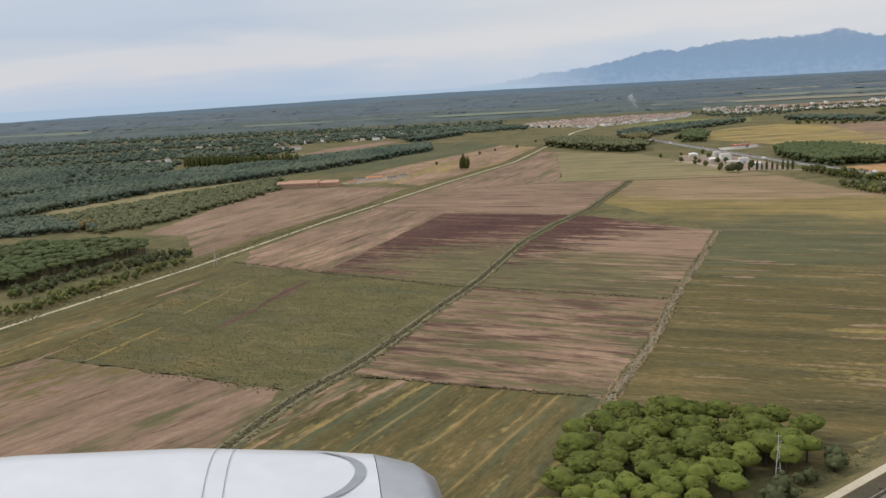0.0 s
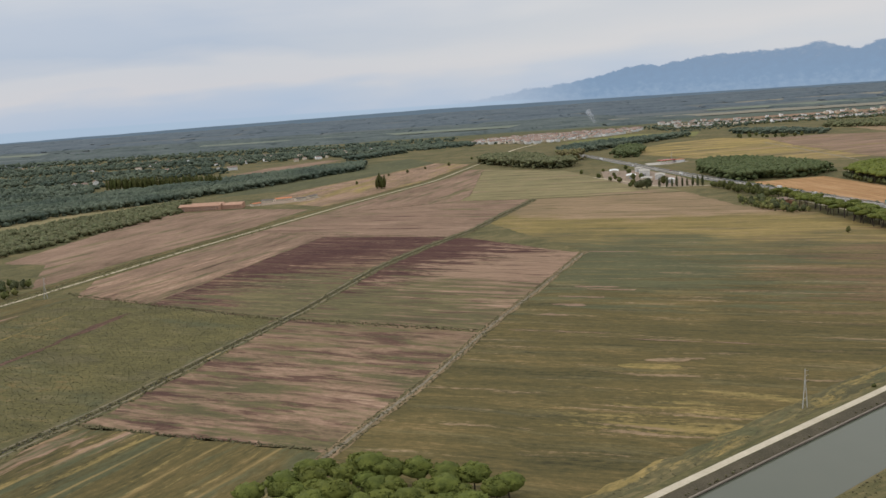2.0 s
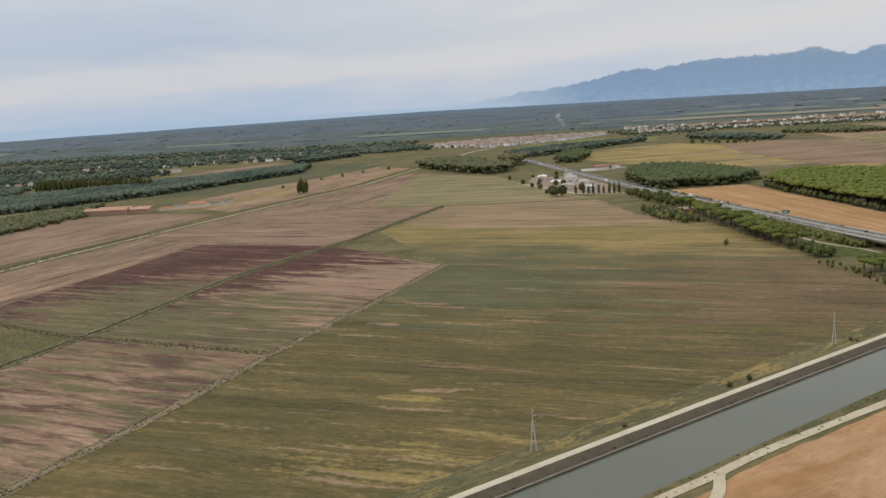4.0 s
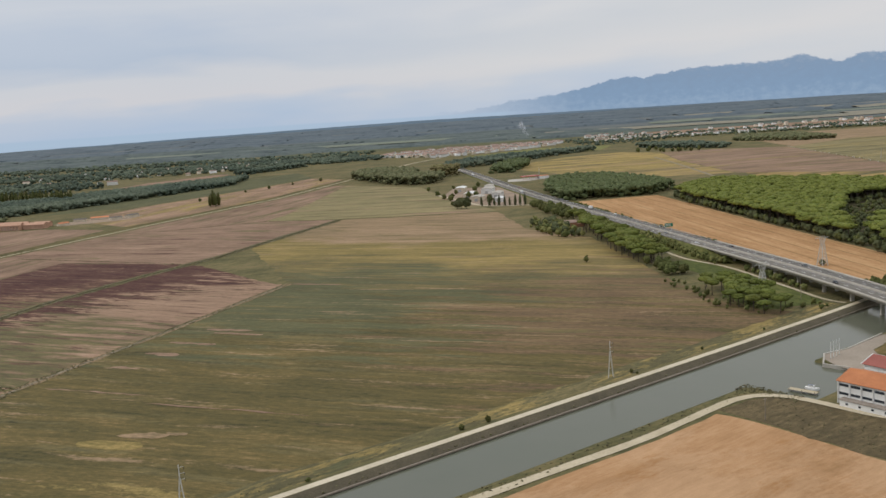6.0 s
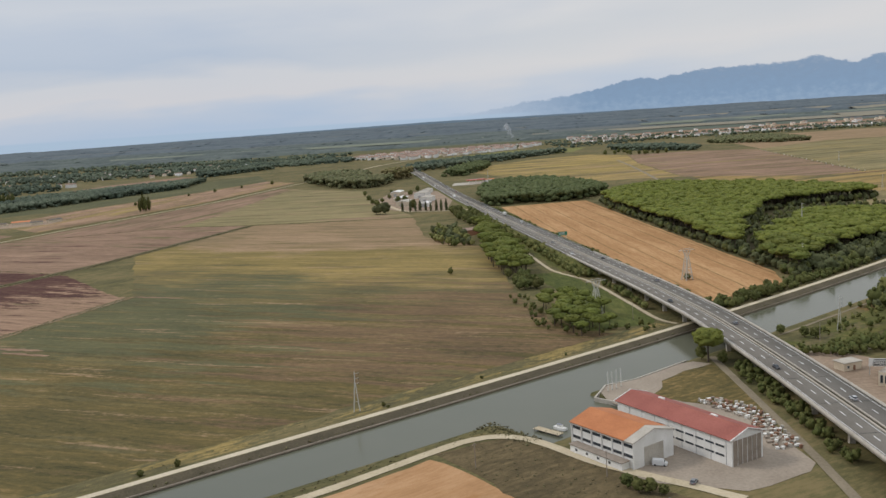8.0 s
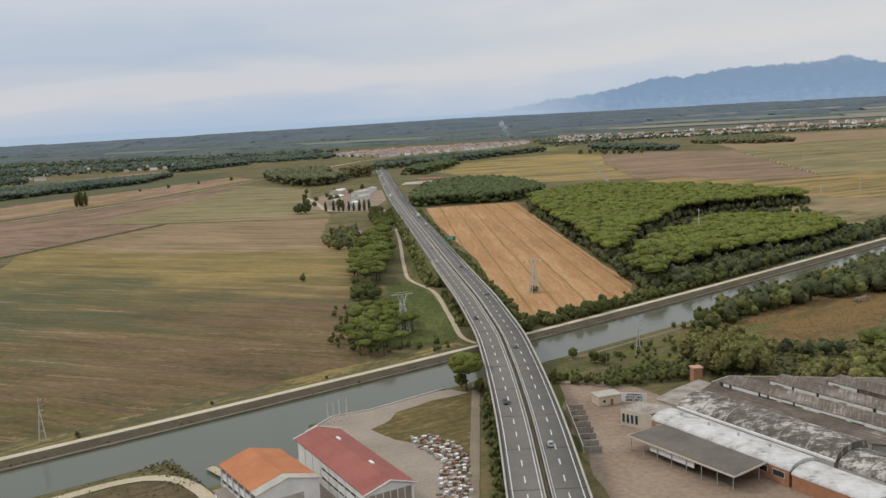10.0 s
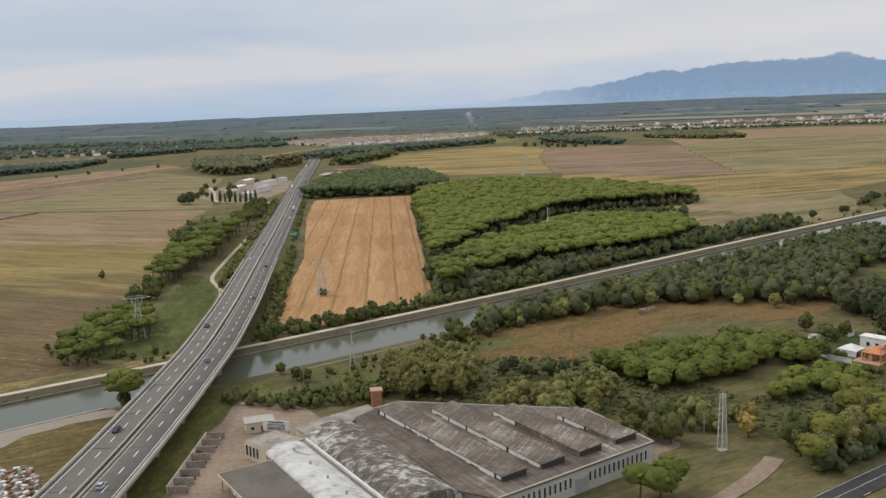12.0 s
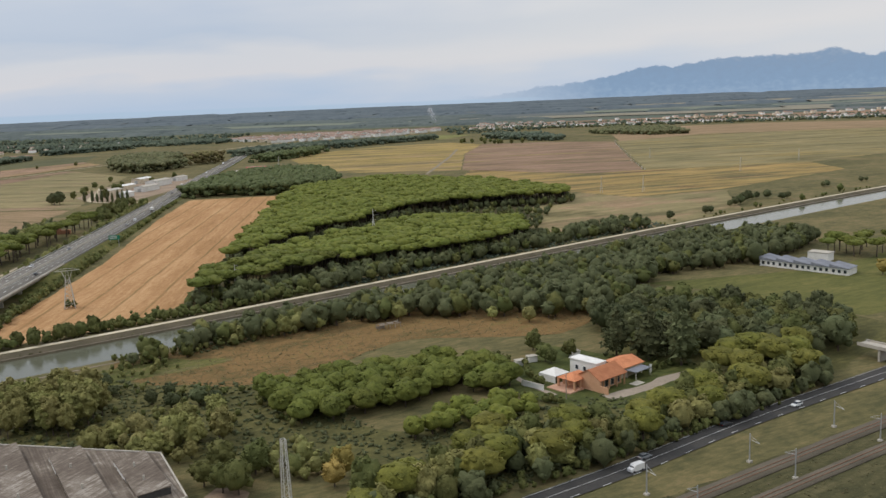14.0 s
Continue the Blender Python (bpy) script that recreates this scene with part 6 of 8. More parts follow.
def moss(n, pos):
    v = lengthwise(n, pos, 690, 519)
    run = n.noise(n.scaled(v, (0.55, 0.30, 0.5)), 1.0, 6.0, 0.75)
    seam = n.noise(n.scaled(v, (0.045, 1.5, 1.0)), 1.0, 4.0, 0.65)
    f = n.math("MULTIPLY_ADD", n.noise(pos, 0.07, 5.0), 0.34, n.math("MULTIPLY_ADD", run, 0.30, n.math("MULTIPLY", seam, 0.36)))
    return n.ramp(f, [(0.40, (0.082, 0.062, 0.047, 1)), (0.50, (0.136, 0.108, 0.084, 1)), (0.56, (0.212, 0.178, 0.143, 1)), (0.62, (0.38, 0.345, 0.30, 1)), (0.70, (0.52, 0.485, 0.44, 1))])


M["weathered"] = material("weathered_vault", weathered, 0.9, 0.2, 2.0)
M["bleached"] = material("bleached_vault", bleached, 0.8, 0.2, 2.0)
M["moss"] = material("mossy_roof", moss, 0.9, 0.2, 2.0)
M["factory_wall"] = mottled("grey_factory_wall", (0.40, 0.375, 0.33, 1), (0.52, 0.49, 0.44, 1), 0.15, 2.0, 0.9)
M["stained_roof"] = mottled("stained_flat_roof", (0.17, 0.145, 0.118, 1), (0.44, 0.395, 0.335, 1), 0.22, 2.2, 0.9)
M["canopy_roof"] = mottled("brown_fibre_roof", (0.105, 0.089, 0.074, 1), (0.175, 0.150, 0.126, 1), 0.12, 2.2, 0.9)

factory = thing("factory", Matrix(), "disused factory with mossy shed roofs and weathered barrel vaults", "factory")
MAIN = [(671, 526), (679, 532), (739, 519), (754, 490), (708, 456), (697, 462)]
part("wall", prism(MAIN, 0, 6.6), M["factory_wall"], factory, "grey rendered walls")
part("roof", prism([(670.6, 526.2), (678.8, 532.6), (739.4, 519.5), (754.8, 490), (708, 455.2), (696.5, 461.6)], 6.6, 7.0), M["moss"], factory, "mossy flat roof")


def wedge(length, width, low, left, right, x0=0.0, y0=0.0, drop=0.0):
    """A block along x whose top slopes across from left to right; with drop its underside slopes too."""
    bm = bmesh.new()
    ends = [[bm.verts.new(p) for p in ((x, y0, low), (x, y0 + width, low + drop), (x, y0 + width, right), (x, y0, left))] for x in (x0, x0 + length)]
    bm.faces.new(ends[0][::-1])
    bm.faces.new(ends[1])
    for k in range(4):
        bm.faces.new((ends[0][k], ends[0][(k + 1) % 4], ends[1][(k + 1) % 4], ends[1][k]))
    bmesh.ops.recalc_face_normals(bm, faces=bm.faces)
    return bm


U = np.array((38, -63.0)) / np.hypot(38, 63)
for i, (a0, a1) in enumerate((((672.5, 522), (709.5, 465)), ((690, 521), (720.5, 472.5)), ((709.5, 517), (731.8, 480.5)), ((729, 512), (743.2, 488.5)))):
    a0, a1 = np.array(a0), np.array(a1)
    ln = float(np.hypot(*(a1 - a0)))
    ang = math.degrees(math.atan2(*(a1 - a0)[::-1]))
    mon = part("roof_monitor", wedge(ln, 8.0, 6.9, 8.4, 9.0), M["moss"], factory, "long mossy roof monitor")
    mon.matrix_basis = pose(a0[0], a0[1], 0, 0, 0, ang)
    part("monitor_roof", wedge(ln + 0.5, 8.5, 8.43, 8.63, 9.25, -0.25, -0.25, 0.60), M["moss"], mon)
    part("monitor_end", boxed(ln + 0.004, ln + 0.05, 0.1, 7.9, 7.0, 8.7), M["tarmac"], mon, "dark gable end")
    x, end = 0.6, ln * (0.99 if i < 2 else 0.30 if i == 2 else 0.55)
    while x < end:
        shut = rng.uniform() < 0.72
        long = min(float(rng.uniform(1.6, 4.6) if shut else rng.uniform(0.5, 1.1)), end - x)
        if shut:
            part("clerestory", boxed(x, x + long, -0.1, 0.05, 7.1 + 0.4 * float(rng.uniform() < 0.25), 8.3), M["white"], mon, "white clerestory board")
        else:
            part("pane", boxed(x, x + long, -0.06, 0.05, 7.1, 8.3), M["glass"], mon, "dark broken clerestory pane")
        x += long + 0.12
    for kx in (0.33, 0.7):
        part("roof_vent", tube(bmesh.new(), (ln * kx, 3.4, 8.7), (ln * kx, 3.4, 10.1), 0.28, 0.28, 8), M["concrete"], mon, "stubby vent pipe")


part("link_roof", prism([(667.0, 511.6), (665.5, 519), (671, 526), (697, 462), (699.2, 458.4)], 0, 6.9), M["moss"], factory, "mossy flat roof between vault and sheds")
# pale coping along the roof edge
EDGE = [(670.6, 526.2), (678.8, 532.6), (739.4, 519.5), (754.8, 490), (708, 455.2)]
for (x0, y0), (x1, y1) in zip(EDGE, EDGE[1:]):
    cope = part("coping", boxed(0, math.hypot(x1 - x0, y1 - y0), -0.45, 0.0, 7.0, 7.28), M["concrete"], factory, "pale coping of the roof edge")
    cope.matrix_basis = pose(x0, y0, 0, 0, 0, math.degrees(math.atan2(y1 - y0, x1 - x0)))


def vault(length, width, base, high, mat, name, label, bays):
    """A barrel vault along x with ribs at its bay joints."""
    bm = bmesh.new()
    n = 14
    rows = []
    for x in np.linspace(0, length, 26):
        rows.append([bm.verts.new((x, width * (0.5 - 0.5 * math.cos(math.pi * k / n)), base + high * math.sin(math.pi * k / n))) for k in range(n + 1)])
    for p, q in zip(rows, rows[1:]):
        for k in range(n):
            bm.faces.new((p[k], q[k], q[k + 1], p[k + 1]))
    for r, flip in ((rows[0], False), (rows[-1], True)):
        bm.faces.new(r[::-1] if flip else r)
    bmesh.ops.recalc_face_normals(bm, faces=bm.faces)
    shell = part(name, bm, mat, factory, label)
    for b in range(1, bays):
        rib, x = bmesh.new(), length * b / bays
        arc = [[rib.verts.new((x + dx, width * (0.5 - 0.5 * math.cos(math.pi * k / n)), base + high * math.sin(math.pi * k / n) + dz)) for dx, dz in ((-0.2, 0.02), (-0.2, 0.14), (0.2, 0.14), (0.2, 0.02))] for k in range(n + 1)]
        for p, q in zip(arc, arc[1:]):
            for c in range(3):
                rib.faces.new((p[c], p[c + 1], q[c + 1], q[c]))
        bmesh.ops.recalc_face_normals(rib, faces=rib.faces)
        part("rib", rib, M["stained_roof"], shell, "pale joint between two bays")
    return shell


v1 = vault(62, 17, 6.0, 4.2, M["weathered"], "vault", "dark vault with white weathered streaks", 6)
v1.matrix_basis = pose(652.5, 502.5, 0, 0, 0, math.degrees(math.atan2(U[1], U[0])))
part("gutter", boxed(0, 62, -0.5, 0.1, 6.0, 6.7), M["white"], v1, "pale gutter wall")
for kx in range(6):
    part("roof_vent", tube(bmesh.new(), (5 + 10 * kx, 8.5, 10.0), (5 + 10 * kx, 8.5, 11.1), 0.45, 0.35, 8), M["concrete"], v1, "squat roof vent")
v2 = vault(56, 12.5, 5.0, 2.4, M["bleached"], "vault", "bleached whitish vault", 1)
v2.matrix_basis = pose(641.5, 494.5, 0, 0, 0, math.degrees(math.atan2(U[1], U[0])))
for kx in range(4):
    part("roof_vent", tube(bmesh.new(), (8 + 12 * kx, 6, 7.2), (8 + 12 * kx, 6, 8.4), 0.4, 0.3, 8), M["concrete"], v2, "squat roof vent")
# lower vaults that carry the two halls on
v3 = vault(28, 15.5, 5.0, 3.3, M["weathered"], "vault", "lower dark vault with white streaks", 3)
v3.matrix_basis = pose(684.8, 449.0, 0, 0, 0, math.degrees(SHED_TURN))
v4 = vault(28, 12, 4.3, 2.1, M["bleached"], "vault", "lower bleached vault", 1)
v4.matrix_basis = pose(670.6, 446.2, 0, 0, 0, math.degrees(SHED_TURN))
for hall_wall, w, h, m in (("brick wall under the lower vault", 11.9, 4.35, v4), ("grey wall under the lower vault", 15.4, 5.05, v3)):
    w4 = part("wall", boxed(0.3, 27.7, 0.1, w, 0, h), M["brick" if w < 12 else "factory_wall"], factory, hall_wall)
    w4.matrix_basis = m.matrix_basis.copy()
low = part("wall", boxed(0.3, 61.5, -0.2, 17.2, 0, 6.05), M["factory_wall"], factory, "grey rendered wall")
low.matrix_basis = v1.matrix_basis.copy()
low2 = part("wall", boxed(0.3, 55.5, 0.1, 12.4, 0, 5.05), M["brick"], factory, "brick wall under the vault")
low2.matrix_basis = v2.matrix_basis.copy()
for k in range(9):
    window(low2, 4 + 6 * k, 0.1, 2.2, 4.2, 1.9)
# row of windows in the long side wall
side = part("side_wall", boxed(0.2, 57, -0.16, 0.1, 0, 6.55), M["factory_wall"], factory, "pale side wall")
side.matrix_basis = pose(708, 455.9, 0, 0, 0, math.degrees(math.atan2(34, 46)))
for k in range(29):
    if k not in (13, 14, 15):
        window(side, 2.4 + 1.85 * k, -0.16, 2.4, 0.95, 3.0)
part("door", boxed(26.5, 31.5, -0.26, -0.1, 0, 4.2), M["steel"], side, "grey metal door")
part("annex", prism([(647.5, 513.2), (655, 522), (668, 533.5), (672, 527), (653, 505.5)], 0, 5.6), M["cream"], factory, "cream office block")
part("annex_roof", prism([(647, 513.4), (654.8, 522.4), (668.2, 534.2), (672.4, 527), (653, 504.9)], 5.6, 5.9), M["stained_roof"], factory, "stained pale flat roof")
off = part("office_front", boxed(0, 12, -0.1, 0.1, 0, 5.6), M["cream"], factory, "cream office wall")
off.matrix_basis = pose(633.1, 504.7, 0, 0, 0, -41)
part("office", prism([(633.5, 505), (641.5, 498), (651, 504), (641, 512)], 0, 5.4), M["cream"], factory, "cream office block with tall windows")
part("office_roof", prism([(633, 505), (641.5, 497.4), (651.6, 504), (641, 512.6)], 5.4, 5.7), M["stained_roof"], factory, "stained flat office roof")
for k in range(4):
    window(off, 1.2 + 1.7 * k, -0.1, 1.2, 1.2, 3.4)
# open loading roof on posts
can = part("loading_roof", prism([(644.4, 489.4), (666, 453.6), (654, 444.5), (631, 480.5)], 4.9, 5.25), M["canopy_roof"], factory, "brown flat loading roof")
for (x0, y0), (x1, y1) in (((631, 480.5), (654, 444.5)), ((654, 444.5), (666, 453.6)), ((644.4, 489.4), (631, 480.5))):
    edge = part("roof_edge", boxed(0, math.hypot(x1 - x0, y1 - y0), -0.12, 0.004, 4.75, 5.32), M["cream"], can, "cream edge board")
    edge.matrix_basis = pose(x0, y0, 0, 0, 0, math.degrees(math.atan2(y1 - y0, x1 - x0)))
for x, y in ((632, 480.4), (635, 475.6), (638.2, 470.6), (641.4, 465.6), (644.6, 460.6), (647.8, 455.6), (651, 450.6), (654.2, 446), (640.6, 487), (664, 453.6)):
    part("post", tube(bmesh.new(), (x, y, 0), (x, y, 4.9), 0.16), M["steel"], can)
part("fascia", prism([(636.6, 473.6), (646.2, 458.2), (646.5, 458.4), (636.9, 473.8)], 2.4, 4.9), M["white"], can, "white side panel")

# brick chimney tower
tower = thing("brick_tower", pose(670.2, 545.5, 0, 0, 0, 10), "square red-brick tower with a flat cap", "tower")
part("shaft", boxed(-1.75, 1.75, -1.75, 1.75, 0, 7.0), M["brick"], tower, "red brick shaft")
part("cap", boxed(-2.1, 2.1, -2.1, 2.1, 7.0, 7.55), M["pale_brick"], tower, "pale worn cap")
# notice board
board = thing("sign_board", pose(640.3, 517.6, 0, 0, 0, -13), "white letting board with black letters on posts", "sign")
part("panel", boxed(-4.5, 4.5, -0.1, 0.1, 3.8, 7.1), M["white"], board, "white board")
for x in (-4.0, 4.0):
    part("post", boxed(x - 0.12, x + 0.12, 0.1, 0.34, 0, 7.0), M["steel"], board)
INK = material("black_sign_ink", lambda n, p: (0.03, 0.03, 0.03, 1), 0.7)
for text, z in (("AFFITTASI", 5.12), ("IMMOBILE", 4.02)):
    cu = bpy.data.curves.new("lettering", "FONT")
    cu.body, cu.size, cu.align_x, cu.extrude = text, 1.36, "CENTER", 0.02
    cu.offset = 0.02
    cu.materials.append(INK)
    o = new("lettering", cu)
    o.parent = board
    o.matrix_basis = pose(0, -0.13, z, 90, 0, 0)
part("bar", boxed(-2.6, 2.6, -0.13, -0.1, 6.42, 6.75), INK, board, "line of small dark writing")
# small cream lodge and the row of open bays by the viaduct
lodge = thing("lodge", pose(632.2, 529.4, 0, 0, 0, 18), "small cream flat-roofed lodge in the factory yard", "lodge")
part("wall", boxed(-4.5, 4.5, -3, 3, 0, 3.4), M["cream"], lodge)
part("roof", boxed(-4.9, 4.9, -3.4, 3.4, 3.4, 3.7), M["concrete"], lodge)
part("door", boxed(0.2, 1.3, -3.08, -2.9, 0, 2.2), M["rust"], lodge)
window(lodge, -2.4, -3.0, 1.1, 1.3, 1.2)
bays = thing("storage_bays", pose(619.6, 480, 0, 0, 0, 0), "row of open roofless storage bays with rusty clutter", "storage bays")
for k in range(8):
    part("partition", boxed(-2.9, 2.9, k * 6 - 0.2, k * 6 + 0.2, 0, 2.2), M["stained_roof"], bays, "dirty stained partition")
part("back_wall", boxed(-3.2, -2.9, -0.2, 42.2, 0, 2.4), M["cream"], bays, "stained cream back wall")
for k in range(7):
    for c in range(6):
        w, d, h = float(rng.uniform(0.8, 2.2)), float(rng.uniform(0.5, 1.3)), float(rng.uniform(0.4, 1.9))
        x, y = float(rng.uniform(-2.7, 2.5 - w)), k * 6 + 0.4 + float(rng.uniform(0, 3.6))
        part("heap", wedge(w, d, 0, h, h * float(rng.uniform(0.5, 1.0)), x, y), M[("rust", "timber", "rust", "canopy_roof", "stained_roof", "rust")[c]], bays, "heap of rusty and grey scrap")

# ================= the villa =================
villa = thing("villa", pose(867, 581.3, 0, 0, 0, 41), "ochre villa with orange clay-tile roofs and a porch", "villa")
part("wall", gable_walls(0, 13.5, -3.4, 4.8, 4.4, 6.6), M["ochre"], villa, "ochre plaster walls")
part("gable_wall", gable_walls(-0.35, 0.0, -5.2, 5.0, 4.0, 6.8), M["ochre"], villa, "ochre gable wall")
part("low_wall", boxed(-0.35, 0.0, -8.6, -5.25, 0, 2.4), M["ochre"], villa, "ochre garden wall")
part("roof", gable(bmesh.new(), 0, 13.5, -4.9, 4.9, 4.3, 7.0, 0.6), M["tile"], villa, "orange clay-tile roof")
for k in range(4):
    window(villa, 2.2 + 3.1 * k, -3.4, 0.6, 1.9, 2.4)
for x in (0.6, 4.8, 9.0, 13.2):
    part("column", boxed(x - 0.2, x + 0.2, -5.1, -4.7, 0, 4.1), M["ochre"], villa)
part("wing", boxed(-1.6, 4.4, 5.1, 9.4, 0, 3.5), M["ochre"], villa, "ochre porch wing")
hip = bmesh.new()
top = [hip.verts.new(p) for p in ((-1.6, 5.8, 5.5), (1.6, 5.8, 5.5))]
rim = [hip.verts.new(p) for p in ((-5.3, 1.8, 3.6), (4.9, 1.8, 3.6), (4.9, 10.0, 3.6), (-5.3, 10.0, 3.6))]
hip.faces.new((rim[0], rim[1], top[1], top[0]))
hip.faces.new((rim[1], rim[2], top[1]))
hip.faces.new((rim[2], rim[3], top[0], top[1]))
hip.faces.new((rim[3], rim[0], top[0]))
hip.faces.new(rim[::-1])
bmesh.ops.recalc_face_normals(hip, faces=hip.faces)
part("roof", hip, M["tile"], villa, "orange hipped tile roof")
for x, y in ((-4.8, 2.3), (-4.8, 5.9), (-4.8, 9.5), (-1.8, 2.3), (-1.8, 9.7)):
    part("column", boxed(x - 0.3, x + 0.3, y - 0.3, y + 0.3, 0, 3.55), M["ochre"], villa)
part("terrace", boxed(-8.4, -0.4, 1.2, 11.8, 0, 0.4), M["pale_brick"], villa, "red terrace")
part("wing", boxed(10.5, 15.5, 5.1, 17.5, 0, 5.4), M["white"], villa, "white flat-roofed wing")
part("parapet", boxed(10.2, 15.8, 4.95, 17.8, 5.4, 5.8), M["white"], villa)
for k in range(3):
    window(villa, 10.5, 7.0 + 3.6 * k, 2.0, 1.5, 1.7, "y")
part("wing", gable_walls(16.6, 29, -0.8, 9.4, 3.6, 5.2), M["cream"], villa)
part("roof", gable(bmesh.new(), 16.6, 29, -0.8, 9.4, 3.7, 5.3, 0.6), M["tile"], villa, "orange clay-tile roof")
part("canopy", boxed(18.5, 27.5, -6.0, -1.5, 2.9, 3.1), M["blue_roof"], villa, "grey terrace canopy")
for x, y in ((18.8, -5.7), (27.2, -5.7), (18.8, -1.8), (27.2, -1.8)):
    part("post", boxed(x - 0.1, x + 0.1, y - 0.1, y + 0.1, 0, 2.9), M["white"], villa)
part("path", boxed(14, 19, -9.5, -6.3, 0, 0.15), M["concrete"], villa, "pale paved terrace")
flag = thing("banner", pose(890.9, 595.1, 0, 0, 0, 20), "tall narrow white banner on a pole", "banner")
part("pole", tube(bmesh.new(), (0, 0, 0), (0, 0, 4.2), 0.07), M["steel"], flag)
part("cloth", boxed(0.08, 1.0, -0.02, 0.02, 1.0, 4.1), M["white"], flag, "plain white cloth")


def marquee(m, s):
    o = thing("marquee", m, "white garden marquee with a peaked fabric roof", "marquee", "garden marquees")
    bm = bmesh.new()
    r = [bm.verts.new((x * s, y * s, 2.6)) for x, y in ((-1, -1), (1, -1), (1, 1), (-1, 1))]
    c = bm.verts.new((0, 0, 4.6))
    for i in range(4):
        bm.faces.new((r[i], r[(i + 1) % 4], c))
    bm.faces.new(r[::-1])
    part("roof", bm, M["white"], o, "white peaked fabric")
    for i, (x, y) in enumerate(((-1, -1), (1, -1), (1, 1), (-1, 1))):
        part("pole", boxed(x * s * 0.97 - 0.08, x * s * 0.97 + 0.08, y * s * 0.97 - 0.08, y * s * 0.97 + 0.08, 0, 2.6), M["white"], o)
    part("side_wall", boxed(-s * 0.95, s * 0.95, s * 0.93, s * 0.96, 0, 2.6), M["white"], o)
    part("side_wall", boxed(-s * 0.96, -s * 0.93, -s * 0.95, s * 0.92, 0, 2.6), M["white"], o)
    return o


marquee(pose(856.8, 594.2, 0, 0, 0, 41), 3.9)
fence = thing("garden_wall", pose(848.1, 585.2, 0, 0, 0, -46), "low white rendered garden wall", "wall")
part("panel", boxed(-4.9, 4.9, -0.2, 0.2, 0, 1.9), M["white"], fence)
part("coping", boxed(-5.1, 5.1, -0.3, 0.3, 1.9, 2.05), M["concrete"], fence)
for x, y in ((846, 612), (851, 617), (868, 622)):
    c = thing("garden_shed", pose(x, y, 0, 0, 0, 20), "small white garden shed", "shed", "garden sheds")
    part("wall", boxed(-1.8, 1.8, -1.3, 1.3, 0, 2.2), M["white"], c)
    part("roof", boxed(-2.0, 2.0, -1.5, 1.5, 2.2, 2.35), M["concrete"], c)

# long low building with the blue-grey roof
ang = math.degrees(math.atan2(754.4 - 789.1, 1032.5 - 998.0))
row = thing("barracks", pose(998, 789, 0, 0, 0, ang), "long low pale building with stepped blue-grey roofs", "building")
for k in range(5):
    x0 = k * 10.1
    y0 = -k * 0.6
    part("wall", boxed(x0, x0 + 10, y0, y0 + 11, 0, 3.6), M["white"], row, "pale plaster walls")
    roof = part("roof", wedge(12.4, 10.4, 3.55, 3.85, 5.5), M["blue_roof"], row, "sloping blue-grey roof")
    roof.matrix_basis = pose(x0 + 10.2, y0 - 0.7, 0, 0, 0, 90)
    for j in range(3):
        window(row, x0 + 1.9 + 3.1 * j, y0, 1.0, 1.7, 1.9)
annex = thing("lodge", pose(1037, 800, 0, 0, 0, ang), "small white block beside the long building", "building")
part("wall", boxed(-6, 6, -4, 4, 0, 4.6), M["white"], annex)
part("roof", boxed(-6.3, 6.3, -4.3, 4.3, 4.6, 4.9), M["concrete"], annex)
# ruined hut in the clearing
ruin = thing("hut", pose(793, 676, 0, 0, 0, 33), "roofless grey timber frame of a derelict hut", "hut")
part("wall", boxed(-5.5, -1.5, 1.2, 1.5, 0, 1.3), M["timber"], ruin, "low broken plank wall")
for k in range(5):
    for y in (-1.4, 1.4):
        part("post", boxed(-5.4 + 2.7 * k - 0.13, -5.4 + 2.7 * k + 0.13, y - 0.13, y + 0.13, 0, 2.1 + 0.35 * ((k + (y > 0)) % 3)), M["timber"], ruin)
for y in (-1.4, 1.4):
    part("beam", boxed(-5.6, 5.0, y - 0.12, y + 0.12, 2.0, 2.22), M["timber"], ruin)
for k, x in enumerate((-4.4, -3.1, -0.4, 1.1, 3.6)):
    part("roof_plank", boxed(x, x + 0.9, -1.9, 1.8 - 0.5 * (k % 2), 2.23, 2.31), M["timber"], ruin, "loose grey roof plank")

# brick farm complex on the left of the plain
farm = thing("farm_complex", pose(-258, 1362, 0, 0, 0, -6), "long brick farm block under red tile roofs", "farm")
for x0, x1, y0, y1, e, r in ((0, 62, 0, 12, 7, 9.6), (62.3, 92, 6, 20, 6, 8.4), (10, 58, 24, 36, 6, 8.6), (64, 86, 30, 42, 5, 7)):
    part("wall", gable_walls(x0, x1, y0, y1, e, r), M["pale_brick"], farm, "pale red brick walls")
    part("roof", gable(bmesh.new(), x0, x1, y0, y1, e + 0.1, r + 0.2, 0.6), M["pale_brick"], farm, "pale orange-red tile roof")
for k in range(14):
    window(farm, 3 + 4.2 * k, 0, 3.6, 1.5, 1.7)
    window(farm, 3 + 4.2 * k, 0, 0.8, 1.5, 1.8)
for i, (x, y, s) in enumerate(((-140, 1425, 9), (-118, 1440, 12), (-90, 1425, 8), (-150, 1385, 7), (-75, 1450, 10))):
    c = thing("farm_shed", pose(x, y, 0, 0, 0, 15 * i), "low pale farm shed", "shed", "sheds by the farm")
    part("wall", gable_walls(-s, s, -4, 4, 3.2, 4.4), M["cream"], c)
    part("roof", gable(bmesh.new(), -s, s, -4, 4, 3.3, 4.6, 0.4), M["tile" if i % 2 else "grey_roof"], c)
